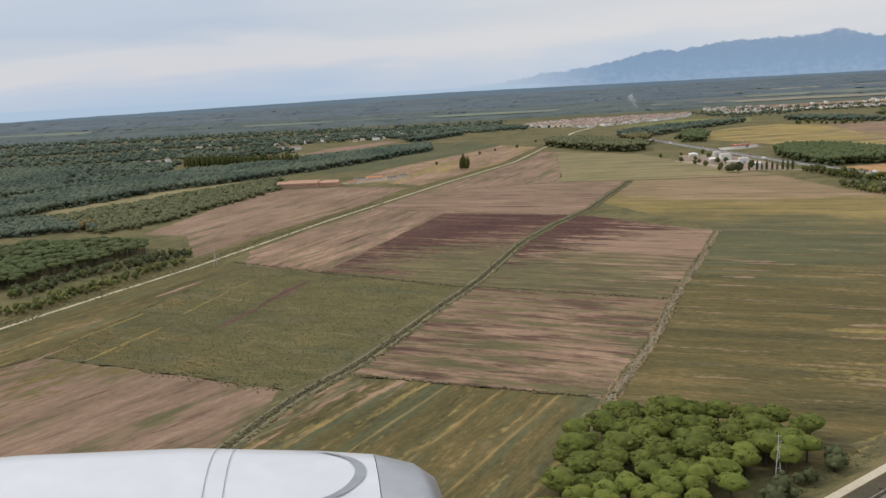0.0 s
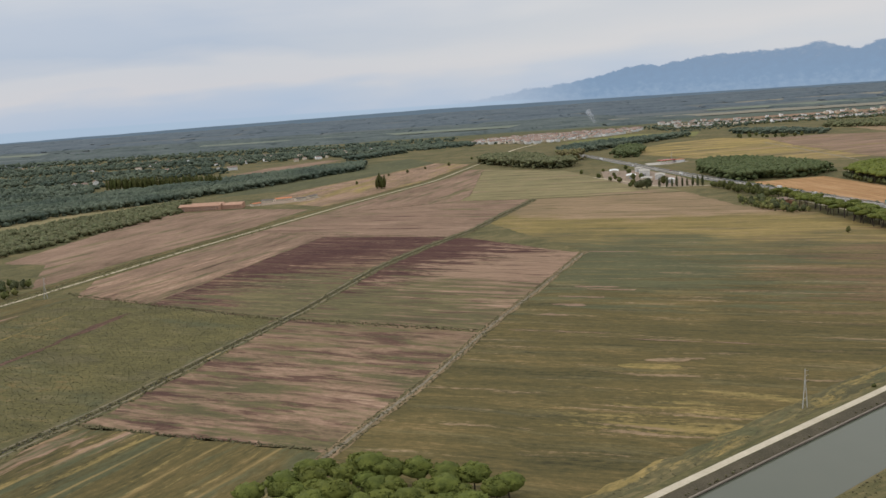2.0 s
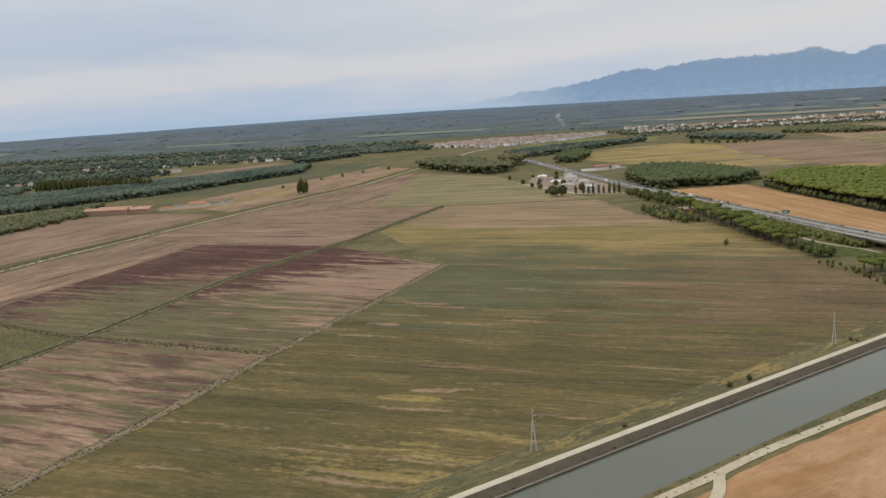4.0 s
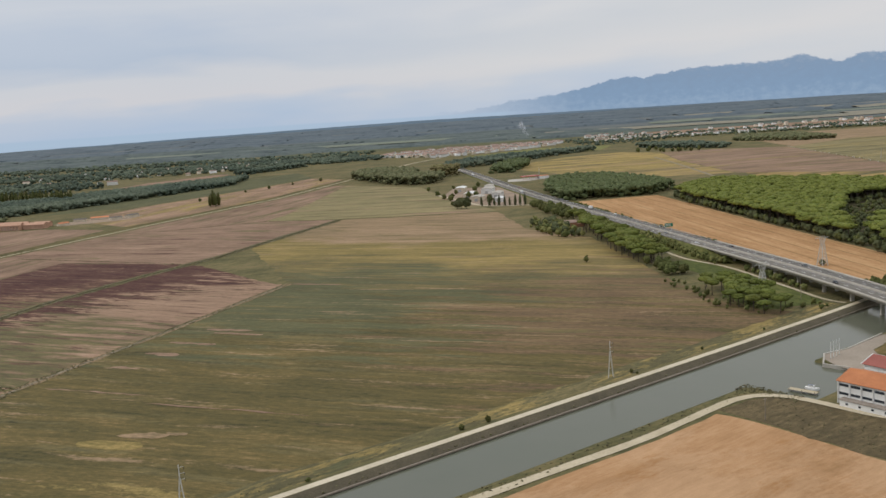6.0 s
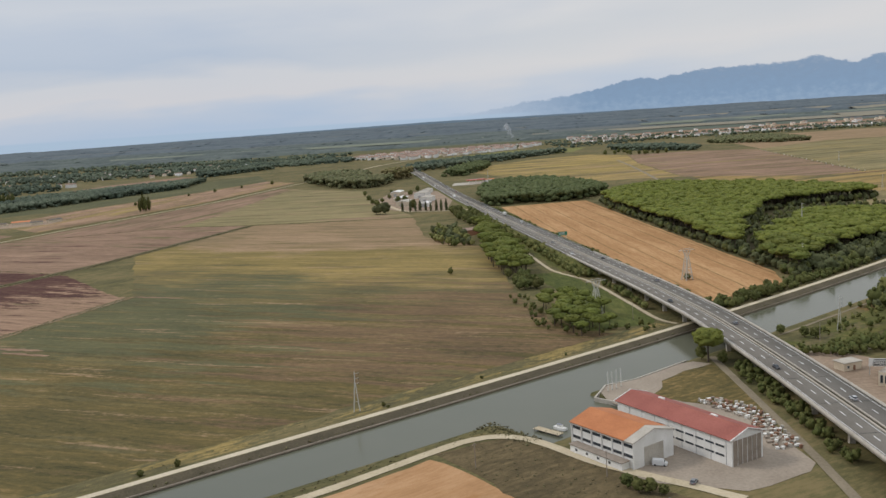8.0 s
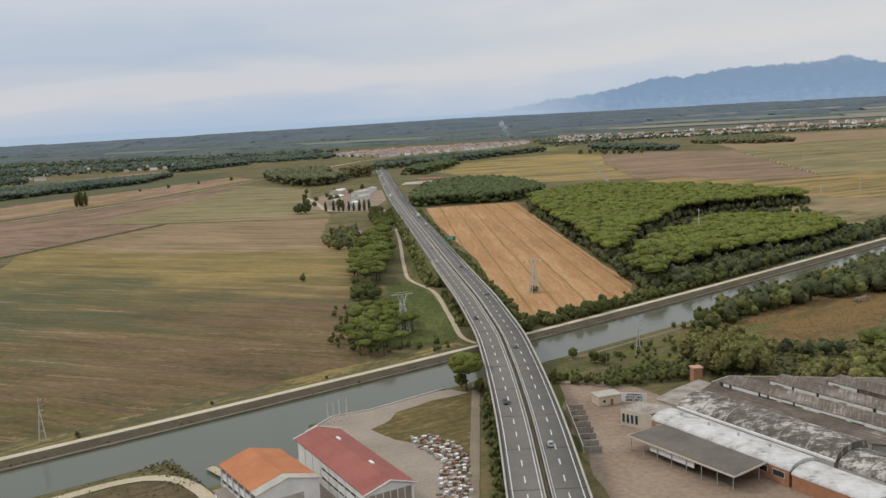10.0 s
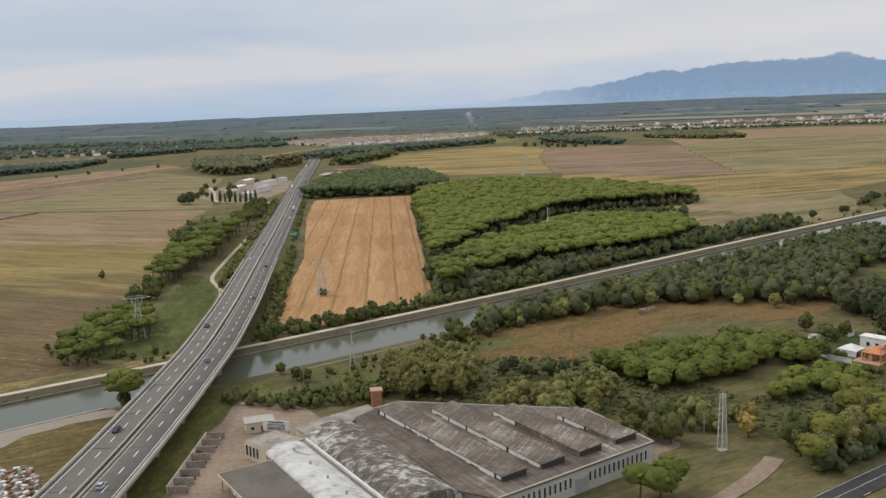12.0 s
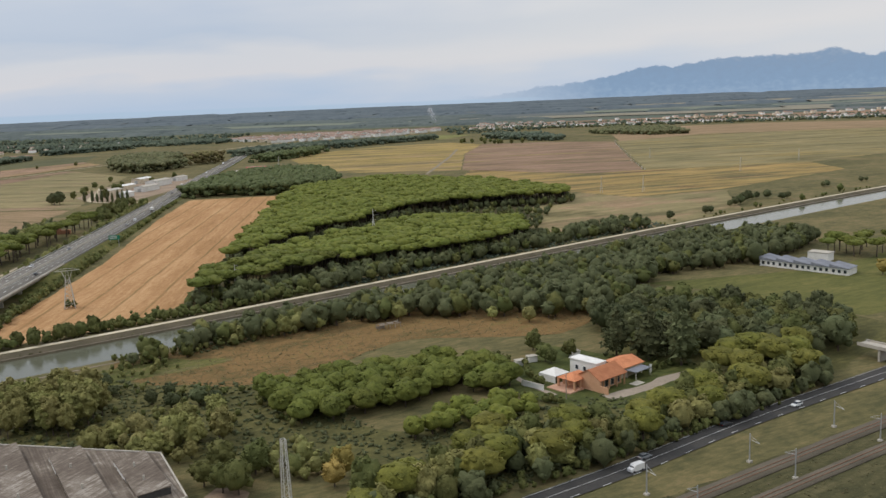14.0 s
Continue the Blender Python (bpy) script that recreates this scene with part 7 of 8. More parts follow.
field("field", [(-170, 1400), (-150, 1375), (-70, 1410), (-60, 1460), (-130, 1470)], M["yard"], "pale bare farmyard", 0.1, "yard")

# depot beside the highway: white halls and a yard
field("field", [(395, 1330), (428, 1285), (478, 1270), (490, 1400), (470, 1560), (400, 1580), (380, 1450)], M["yard"], "pale paved depot yard", 0.12, "yard", 0.5)
for i, (x, y, a, l, w, h, mat) in enumerate(((425, 1360, 74, 26, 16, 6, "cream"), (452, 1330, 74, 18, 12, 5, "white"), (455, 1400, 76, 34, 14, 6, "white"), (418, 1430, 76, 28, 14, 5, "cream"), (448, 1470, 78, 40, 16, 7, "white"), (410, 1520, 78, 30, 14, 6, "cream"), (455, 1540, 78, 26, 12, 5, "white"))):
    c = thing("depot_hall", pose(x, y, 0, 0, 0, a), "low pale depot hall with a light roof", "hall", "depot halls")
    part("wall", gable_walls(-l / 2, l / 2, -w / 2, w / 2, h, h + 1.2), M[mat], c)
    part("roof", gable(bmesh.new(), -l / 2, l / 2, -w / 2, w / 2, h + 0.1, h + 1.4, 0.4), M["white" if i % 2 else "concrete"], c, "pale sheet roof")
    part("gate", boxed(-l / 2 - 0.1, -l / 2 + 0.05, -2.2, 2.2, 0, 4), M["steel"], c)
stop = thing("service_station", pose(525, 1668, 0, 0, 0, 15), "roadside service station with a red canopy", "service station")
part("canopy", boxed(-4, 26, -7, 7, 5.2, 6.2), paint("red_canopy", (0.55, 0.08, 0.05, 1), 0.5), stop, "red canopy edge")
part("shop", boxed(26.4, 44, -6, 6, 0, 4.6), M["white"], stop, "white shop")
part("shop_roof", boxed(26.1, 44.3, -6.3, 6.3, 4.6, 5.0), M["tile"], stop)
for x in (0, 11, 22):
    part("column", boxed(x - 0.4, x + 0.4, -0.4, 0.4, 0, 5.2), M["white"], stop)
field("field", [(495, 1640), (530, 1640), (580, 1680), (560, 1700), (500, 1690)], M["concrete"], "pale paved forecourt", 0.13, "yard", 0.4)
sign = thing("road_sign", pose(574, 950, 0, 0, 0, 8), "green highway direction sign on steel posts", "road sign")
part("panel", boxed(-4, 4, -0.1, 0.1, 5.0, 8.2), paint("sign_green", (0.02, 0.22, 0.14, 1), 0.5), sign, "green panel")
for z in (5.9, 7.0):
    part("bar", boxed(-3.2, 2.0, -0.14, -0.1, z, z + 0.45), M["white"], sign, "line of white writing")
for x in (-3, 3):
    part("post", boxed(x - 0.15, x + 0.15, 0.1, 0.4, 0, 8), M["steel"], sign)

# farmhouse among trees
fh = thing("farmhouse", pose(494, 1028, 0, 0, 0, 12), "small old brick farmhouse with a tile roof", "farmhouse")
part("wall", gable_walls(-7, 7, -4, 4, 5.0, 6.8), M["brick"], fh)
part("roof", gable(bmesh.new(), -7, 7, -4, 4, 5.1, 7.0, 0.5), M["old_tile"], fh)
part("lean_to", boxed(7.2, 15, -3, 3, 0, 3), M["brick"], fh)


# ================= villages =================
def house(l, w, e, r, wall, roof, label):
    h = thing("house", Matrix(), label, "house", "village houses")
    part("wall", gable_walls(-l / 2, l / 2, -w / 2, w / 2, e, r), M[wall], h)
    part("roof", gable(bmesh.new(), -l / 2, l / 2, -w / 2, w / 2, e + 0.1, r + 0.2, 0.5), M["old_tile"], h)
    part("chimney", boxed(l * 0.2, l * 0.2 + 0.7, 0.4, 1.1, r - 0.4, r + 0.9), M["brick"], h)
    return h


HOUSES = [house(14, 10, 6.5, 8.8, "white", "tile", "white village house with a red tile roof"), house(18, 11, 7.4, 9.6, "white", "tile", "large white village house with a red tile roof"), house(12, 10, 5.5, 7.6, "cream", "tile", "small cream village house with a red tile roof"), house(24, 12, 7.5, 9.8, "white", "tile", "long white village house with a red tile roof")]
spots = [tuple(p) for p in scatter([(225, 2830), (365, 2628), (485, 2632), (705, 2842), (845, 3080), (720, 3110), (582, 3080), (380, 3060), (285, 2960)], 31, 0.35)]
spots += [tuple(p) for p in scatter([(900, 2960), (1150, 2990), (1340, 2990), (1660, 2960), (1960, 2940), (2300, 2950), (2300, 3040), (1900, 3060), (1300, 3070), (960, 3050)], 50, 0.4)]
spots += [tuple(p) for p in scatter([(917, 3090), (1086, 3110), (1323, 3300), (1074, 3480), (937, 3440)], 62, 0.4)]
spots += [(-655, 2058), (-640, 2085), (-670, 2040), (-600, 2400), (-575, 2420), (-460, 870), (-440, 860), (330, 1900), (345, 1880), (-380, 2300), (-420, 2330), (-250, 2500)]
spots += [tuple(p) for p in scatter([(1500, 3420), (2600, 3380), (3300, 3480), (2700, 3640), (1700, 3620)], 150, 0.5)]
# a line of pale bales between two fields
for i in range(34):
    k = i / 33
    bale = thing("hay_bale", pose(1076 + 92 * k + float(rng.normal(0, 2)), 1443 + 679 * k, 0.75, 90, 0, float(rng.uniform(0, 180))), "pale round bale in a line between fields", "bale", "bales between the fields")
    part("roll", tube(bmesh.new(), (0, 0, -0.7), (0, 0, 0.7), 0.78, None, 10), M["pale"], bale)
    part("wrap", tube(bmesh.new(), (0, 0, -0.35), (0, 0, 0.35), 0.8, None, 10), M["white"], bale)
for i, (x, y) in enumerate(spots):
    m = pose(x, y, 0, 0, 0, float(rng.choice((15, 105, 20, 195, 30, 285)) + rng.normal(0, 8)))
    if i < 4:
        HOUSES[i].matrix_basis = m
    else:
        copy_thing(HOUSES[int(rng.integers(0, 4))], m)


# ---- small far houses, too many and too small to count ----
def cottages(places, label):
    vs, fs, ix, at = [], [], [], 0
    for x, y in places:
        l, w, e = rng.uniform(5, 10), rng.uniform(4, 6), rng.uniform(4.5, 7.5)
        a = radians(float(rng.choice((15, 105, 25))) + float(rng.normal(0, 6)))
        base = np.array([(-l, -w, 0), (l, -w, 0), (l, w, 0), (-l, w, 0), (-l, -w, e), (l, -w, e), (l, w, e), (-l, w, e), (-l, 0, e + 2), (l, 0, e + 2)])
        rot = np.array(((math.cos(a), -math.sin(a), 0), (math.sin(a), math.cos(a), 0), (0, 0, 1)))
        vs.append(base @ rot.T + (x, y, rise(x, y)))
        f = np.array([(0, 1, 5), (0, 5, 4), (1, 2, 6), (1, 6, 5), (2, 3, 7), (2, 7, 6), (3, 0, 4), (3, 4, 7), (4, 8, 7), (5, 6, 9), (4, 5, 9), (4, 9, 8), (7, 8, 9), (7, 9, 6)])
        fs.append(f + at)
        ix.append([int(rng.uniform() < 0.4)] * 10 + [2] * 4)
        at += 10
    me = mesh_np("cottages", np.concatenate(vs), np.concatenate(fs), [M["white"], M["cream"], M["old_tile"]], False, np.concatenate(ix))
    return tagged(new("cottages", me), label, "houses", kind="stuff")


cottages(scatter([(235, 2840), (365, 2650), (480, 2640), (700, 2850), (835, 3070), (720, 3100), (582, 3070), (380, 3050)], 33, 0.6), "close small houses of a village with tile roofs")
cottages(np.r_[scatter([(900, 2950), (1150, 2985), (1340, 2985), (1660, 2955), (2300, 2940), (2700, 3000), (2700, 3120), (1900, 3090), (960, 3090)], 44, 0.6), scatter([(950, 3150), (1500, 3300), (2600, 3300), (3300, 3450), (2700, 3640), (1400, 3560)], 105, 0.7)], "scattered small pale houses on the far plain")
cottages(np.r_[scatter([(-1750, 2900), (-1450, 2880), (-1400, 3000), (-1700, 3060)], 48, 0.6), scatter([(-900, 2560), (-300, 2500), (100, 2700), (-200, 2900), (-800, 2900)], 105, 0.7)], "scattered pale houses among western woods")

# ---- a thin plume of white smoke from a field fire ----
SMOKE = material("thin_smoke", lambda n, p: (0.80, 0.81, 0.83, 1), 1.0, spec=0.0)
SMOKE.node_tree.nodes["Principled BSDF"].inputs["Alpha"].default_value = 0.13
puff_v, puff_f, at = [], [], 0
for k in range(16):
    u = k / 15
    v, f = clumps(np.array([(804 - 26 * u + float(rng.normal(0, 2 + 9 * u)), 3853.0 + float(rng.normal(0, 6)), 4 + 52 * u)]), np.array([4 + 9 * u]), 0.35, 0.9)
    puff_v.append(v)
    puff_f.append(f + at)
    at += len(v)
tagged(new("smoke_plume", mesh_np("smoke_plume", np.concatenate(puff_v), np.concatenate(puff_f), SMOKE, True)), "thin white smoke drifting up from a field", "smoke", kind="stuff")


# ================= trees =================
TET_V = np.array([(1, 1, 1), (1, -1, -1), (-1, 1, -1), (-1, -1, 1)]) * 0.72
TET_F = np.array([(0, 1, 2), (0, 3, 1), (0, 2, 3), (1, 3, 2)])


def subdivided(v, f):
    """A ball with four faces for each one."""
    cache, v = {}, [tuple(p) for p in v]

    def mid(a, b):
        key = (min(a, b), max(a, b))
        if key not in cache:
            m = (np.array(v[a]) + v[b]) / 2
            v.append(tuple(m / np.linalg.norm(m)))
            cache[key] = len(v) - 1
        return cache[key]
    out = []
    for a, b, c in f:
        ab, bc, ca = mid(a, b), mid(b, c), mid(c, a)
        out += [(a, ab, ca), (b, bc, ab), (c, ca, bc), (ab, bc, ca)]
    return np.array(v), np.array(out)


BALL1 = subdivided(ICO_V, ICO_F)
BALL2 = subdivided(*BALL1)


def shaped(kind, u):
    """Directions on a ball carried to the outside of a column or of layered boughs of unit half-width."""
    z = u[:, 2]
    if kind == "column":
        return np.c_[u[:, :2] * (1 - 0.25 * z)[:, None], 3.7 + 3.8 * z]
    return np.c_[u[:, :2] * ((0.74 - 0.34 * z) * (0.80 + 0.26 * np.sin(15 * z)))[:, None], 1.05 + 1.15 * z]


def lumpy(u, waves, depth):
    """Boughs: a bumpy factor for each direction."""
    d = np.zeros(len(u))
    for k, ph, a in waves:
        d += a * np.abs(np.sin(u @ k + ph))
    return 1 + depth * (d - d.mean()) * 1.6


def sprays(centres, sizes):
    """Small uneven leaf tufts."""
    k = len(centres)
    o = np.einsum("kij,knj->kni", spins(k), TET_V[None] * rng.uniform(0.6, 1.5, (k, 4, 1)))
    o = o * sizes[:, None, None] * np.array((1, 1, 0.8)) + centres[:, None]
    return o.reshape(-1, 3), (TET_F[None] + 4 * np.arange(k)[:, None, None]).reshape(-1, 3)


def tall_crown(kind, half, tufts, size, fine):
    """Columns and layered crowns: one bumpy body with tufts on it."""
    waves = [(rng.normal(0, 3.6, 3), rng.uniform(0, 6), 1.0) for _ in range(4)] + [(rng.normal(0, 7.0, 3), rng.uniform(0, 6), 0.5) for _ in range(3)]
    bv, bf = BALL2 if fine else BALL1
    body = shaped(kind, bv * lumpy(bv, waves, 0.15)[:, None] * 0.9) * half
    tufts *= 2
    u = rng.normal(size=(tufts, 3))
    u /= np.linalg.norm(u, axis=1)[:, None]
    c = shaped(kind, u * (lumpy(u, waves, 0.15) * rng.uniform(0.85, 1.15, tufts))[:, None]) * half
    ov, of = sprays(c, size * half * rng.uniform(0.6, 1.3, tufts))
    return np.r_[body, ov], np.r_[bf, of + len(body)], len(bf)


def boughs(kind, n):
    """Centres, radii and flatness of the rounded boughs of a crown of unit half-width."""
    i = np.arange(n) + 0.5
    a = i * 2.39996 + rng.uniform(0, 6)
    if kind in ("round", "plume"):
        z = 1 - 1.8 * i / n
        r = np.sqrt(1 - z * z)
        c = np.c_[r * np.cos(a), r * np.sin(a), z] * rng.uniform(0.50, 0.84, (n, 1)) + (0, 0, 1.0)
        return c * ((1, 1, 1.65) if kind == "plume" else (1, 1, 1)), rng.uniform(0.22, 0.40, n), 1.25 if kind == "plume" else 0.9
    r = 0.90 * np.sqrt(i / n)
    high = {"umbrella": 0.30, "dome": 0.50, "globe": 0.68}[kind]
    z = high * np.sqrt(np.maximum(1 - r * r, 0)) - 0.02 + rng.normal(0, 0.02, n)
    return np.c_[r * np.cos(a), r * np.sin(a), z], rng.uniform(0.17, 0.27, n), 0.62


BODY = {"globe": (0.84, 0.50, 0.93), "umbrella": (0.43, 0.26, 0.95), "dome": (0.66, 0.34, 0.95), "round": (0.80, 0.80, 0.82), "plume": (1.25, 1.2, 0.66)}
HEART = {"round": 0.95, "plume": 1.6}


def crown_arrays(kind, half, tufts, size, fine=True):
    """A lumpy dome of leaves with rounded boughs on it and small leaf tufts on those."""
    if kind in ("column", "layers"):
        return tall_crown(kind, half, tufts, size, fine)
    c, r, squash = boughs(kind, 14 if fine else 5 if half < 2 else 7 if kind == "round" else 8)
    pv, pf = ICO_V, ICO_F
    bv, bf = BALL2 if fine and kind not in HEART else BALL1 if fine or half > 2 else (ICO_V, ICO_F)
    n = len(c)
    waves = [(rng.normal(0, 3.0, 3), rng.uniform(0, 6), 1.0) for _ in range(4)] + [(rng.normal(0, 6.0, 3), rng.uniform(0, 6), 0.5) for _ in range(3)]
    up, down, wide = BODY[kind]
    body = bv * lumpy(bv, waves, 0.15 if kind in HEART else 0.10)[:, None] * (wide, wide, 1.0)
    body[:, 2] *= np.where(bv[:, 2] > 0, up, down)
    body[:, 2] += HEART.get(kind, 0.0)
    lump = np.einsum("kij,nj->kni", spins(n), pv) * rng.uniform(0.84, 1.16, (n, len(pv), 1))
    lump = lump * r[:, None, None] * np.array((1, 1, squash)) + c[:, None]
    faces = np.r_[bf, (pf[None] + len(bv) + len(pv) * np.arange(n)[:, None, None]).reshape(-1, 3)]
    tufts = int(tufts * (3.4 if fine else 2.2))
    which = rng.integers(0, n, tufts)
    u = rng.normal(size=(tufts, 3))
    u[:, 2] = np.abs(u[:, 2]) - 0.25
    u /= np.linalg.norm(u, axis=1)[:, None]
    at = c[which] + u * r[which, None] * np.array((1, 1, squash)) * rng.uniform(0.85, 1.15, (tufts, 1))
    ov, of = sprays(at, size * rng.uniform(0.5, 1.15, tufts))
    v = np.r_[body, lump.reshape(-1, 3), ov] * half
    return v, np.r_[faces, of + len(body) + lump.size // 3], len(faces)


def crown_mesh(kind, half, tufts, size, mat):
    v, f, smooth = crown_arrays(kind, half, tufts, size)
    me = mesh_np("crown", v, f, mat)
    flags = np.zeros(len(f), bool)
    flags[:smooth] = True
    me.polygons.foreach_set("use_smooth", flags)
    return me


def trunk_mesh(h, r, limbs, half, lean=0.0):
    """A tapered trunk that forks into limbs."""
    bm = bmesh.new()
    top = Vector((lean * h, 0, h * 0.72))
    tube(bm, (0, 0, -0.1), top, r, r * 0.62, 6)
    for i in range(limbs):
        a = i * math.tau / limbs + float(rng.uniform(-0.4, 0.4))
        end = top + Vector((math.cos(a) * half * 0.6, math.sin(a) * half * 0.6, h * float(rng.uniform(0.22, 0.34))))
        tube(bm, top - Vector((0, 0, h * 0.05)), end, r * 0.5, r * 0.16, 4)
    return bm_mesh("trunk", bm, M["bark"])


KINDS = {
    "west_pine": ("stone_pine", "umbrella", 6.2, 40, 0.09, 11.0, 0.30, 5, "dark_pine", "dark umbrella pine in a western grove"),
    # name, crown, half width, tufts, tuft size, trunk height, trunk radius, limbs, leaves, label
    "stone_pine": ("stone_pine", "umbrella", 5.2, 40, 0.10, 9.4, 0.36, 5, "pine", "umbrella-shaped stone pine with dense green crown"),
    "wood_pine": ("stone_pine", "umbrella", 5.9, 40, 0.09, 11.8, 0.30, 5, "pine", "tall umbrella pine in a close plantation"),
    "lane_pine": ("stone_pine", "dome", 5.3, 48, 0.10, 8.4, 0.34, 5, "lane_pine", "broad yellowish stone pine beside the old road"),
    "grove_pine": ("stone_pine", "dome", 5.0, 48, 0.10, 8.6, 0.34, 5, "pine", "round-headed stone pine in a close grove"),
    "young_pine": ("stone_pine", "globe", 3.7, 40, 0.10, 4.4, 0.26, 5, "pine", "young round-headed stone pine"),
    "broad": ("broadleaf_tree", "round", 4.0, 60, 0.12, 3.2, 0.30, 4, "broad", "green broadleaf tree with a full crown"),
    "dark": ("broadleaf_tree", "round", 4.4, 60, 0.12, 3.0, 0.32, 4, "dark", "dark green evergreen tree with a full crown"),
    "olive": ("willow_tree", "round", 3.8, 64, 0.13, 3.8, 0.26, 4, "olive", "pale olive-green willow with a loose crown"),
    "willow": ("willow_tree", "plume", 3.1, 110, 0.15, 3.6, 0.22, 5, "olive", "tall pale olive willow with a loose upright crown"),
    "autumn": ("poplar_tree", "round", 3.2, 64, 0.13, 3.0, 0.22, 4, "autumn", "yellowing broadleaf tree beside dark woods"),
    "cypress": ("cypress_tree", "column", 1.5, 60, 0.26, 1.6, 0.20, 3, "dark", "slender dark columnar cypress in the fields"),
    "poplar": ("poplar_tree", "column", 2.0, 70, 0.20, 1.6, 0.22, 3, "broad", "tall grey-green poplar in a close row"),
    "cedar": ("cedar_tree", "layers", 6.5, 170, 0.12, 6.0, 0.45, 5, "dark", "tall dark cedar with layered boughs"),
    "shrub": ("shrub", "round", 1.8, 30, 0.17, 0.5, 0.10, 3, "broad", "low green shrub in rough grass"),
    "pale_shrub": ("shrub", "round", 1.8, 30, 0.17, 0.5, 0.10, 3, "olive", "low pale olive shrub in rough grass"),
}
LIFT = {"globe": 0.86, "umbrella": 0.93, "dome": 0.80, "round": 0.24, "plume": 0.42, "column": 0.5, "layers": 0.55}
STOCK = {}


def tree(kind, variant):
    name, crown, half, tufts, size, h, r, limbs, leaves, label = KINDS[kind]
    key = (kind, variant)
    if key not in STOCK:
        STOCK[key] = (trunk_mesh(h, r, limbs, half, float(rng.uniform(-0.06, 0.06))), crown_mesh(crown, half, tufts, size, M[leaves]))
    lift = h * LIFT[crown]
    t = thing(name, Matrix(), label, name.split("_")[-1] if name != "shrub" else "shrub")
    part("trunk", STOCK[key][0], None, t)
    part("crown", STOCK[key][1], None, t).location = (0, 0, lift)
    return t


FIRST = {}


def plant(kind, places, group, lo=0.8, hi=1.2, variants=4, label=""):
    for i, (x, y) in enumerate(places):
        s = float(rng.uniform(lo, hi))
        m = Matrix.LocRotScale((x, y, 0), Euler((0, 0, float(rng.uniform(0, math.tau)))), (s, s, s * float(rng.uniform(0.95, 1.32) if KINDS[kind][1] == "round" else rng.uniform(0.9, 1.12))))
        key = (kind, group, int(rng.integers(0, variants)))
        if key not in FIRST:
            t = FIRST[key] = tree(kind, key[2])
            t["group"] = group
            if label:
                t["label"] = label
            s0 = m.to_scale()
            t.matrix_basis = m
            t.scale = s0
            FIRST[key] = t
            continue
        t = copy_thing(FIRST[key], Matrix.LocRotScale((x, y, 0), m.to_euler(), None))
        t.scale = m.to_scale()


LOW = {}


def mass(name, kinds, places, label, lo=0.8, hi=1.2, category="trees"):
    """A stand of trees too many to count, as one mesh of trunks and crowns."""
    vs, fs, ix, fl, at = [], [], [], [], 0
    mats = [M["bark"]] + [M[KINDS[k][8] + "_mass"] for k in kinds]
    for x, y in places:
        which = int(rng.integers(0, len(kinds)))
        _, crown, half, tufts, size, h, r, limbs, leaves, _ = KINDS[kinds[which]]
        key = (kinds[which], int(rng.integers(0, 5)))
        if key not in LOW:
            LOW[key] = crown_arrays(crown, half, 5 if half < 2 else 11 if crown == "round" else 11, size * 1.3, False)
        v, f, smooth = LOW[key]
        s, a = rng.uniform(lo, hi), rng.uniform(0, math.tau)
        rot = np.array(((math.cos(a), -math.sin(a), 0), (math.sin(a), math.cos(a), 0), (0, 0, rng.uniform(0.95, 1.35) if crown == "round" else rng.uniform(0.88, 1.15))))
        vs.append((v @ rot.T + (0, 0, h * LIFT[crown])) * s + (x, y, 0))
        fs.append(f + at)
        ix.append(np.full(len(f), which + 1))
        fl.append(np.arange(len(f)) < smooth)
        at += len(v)
        if crown != "layers" and h > 1:
            tv = np.array([(c * r * 1.2, d * r * 1.2, z) for z in (0, h) for c, d in ((1, 0), (0, 1), (-1, 0), (0, -1))]) * s + (x, y, 0)
            tf = np.array([(k, (k + 1) % 4, (k + 1) % 4 + 4) for k in range(4)] + [(k, (k + 1) % 4 + 4, k + 4) for k in range(4)])
            vs.append(tv)
            fs.append(tf + at)
            ix.append(np.zeros(8))
            fl.append(np.zeros(8, bool))
            at += 8
    me = mesh_np(name, np.concatenate(vs), np.concatenate(fs), mats, False, np.concatenate(ix))
    me.polygons.foreach_set("use_smooth", np.concatenate(fl))
    return tagged(new(name, me), label, category, kind="stuff")


def along_line(line, step, spread):
    q, t = along(line, step)
    n = np.stack([-t[:, 1], t[:, 0]], 1)
    return q[:, :2] + n * rng.normal(0, spread, (len(q), 1)) + t * rng.uniform(-step, step, (len(q), 1))


def margin(poly, spread):
    """Places along the edge of a wood."""
    p = np.asarray(poly, float)
    return along_line(np.r_[p, p[:1]], 1.5, spread)


def strip(s0, s1, n0, n1):
    """An outline along the canal."""
    ss = np.linspace(s0, s1, 12)
    return np.r_[canal(ss, np.full(12, float(n0))), canal(ss[::-1], np.full(12, float(n1)))]


# pine plantation: the edge towards the canal as single trees, the rest in one mass
BLOCK_S = [(692, 726), (706, 752), (728, 772), (753, 806), (782, 818), (822, 835), (858, 872), (876, 897), (876, 944), (835, 968), (797, 970), (766, 922), (745, 896), (727, 872), (713, 856), (700, 802), (689, 774)]
BLOCK_N = [(688, 806), (684, 840), (675, 986), (663, 1160), (667, 1250), (703, 1302), (748, 1350), (791, 1318), (856, 1288), (884, 1242), (942, 1146), (932, 1116), (897, 1106), (856, 1100), (792, 1062), (775, 1030), (750, 976), (729, 948), (710, 884), (694, 850)]
pines = np.r_[scatter(BLOCK_S, 8.3, 0.34), scatter(BLOCK_N, 8.6, 0.34)]
near = np.argsort(np.hypot(pines[:, 0] - 730, pines[:, 1] - 740))
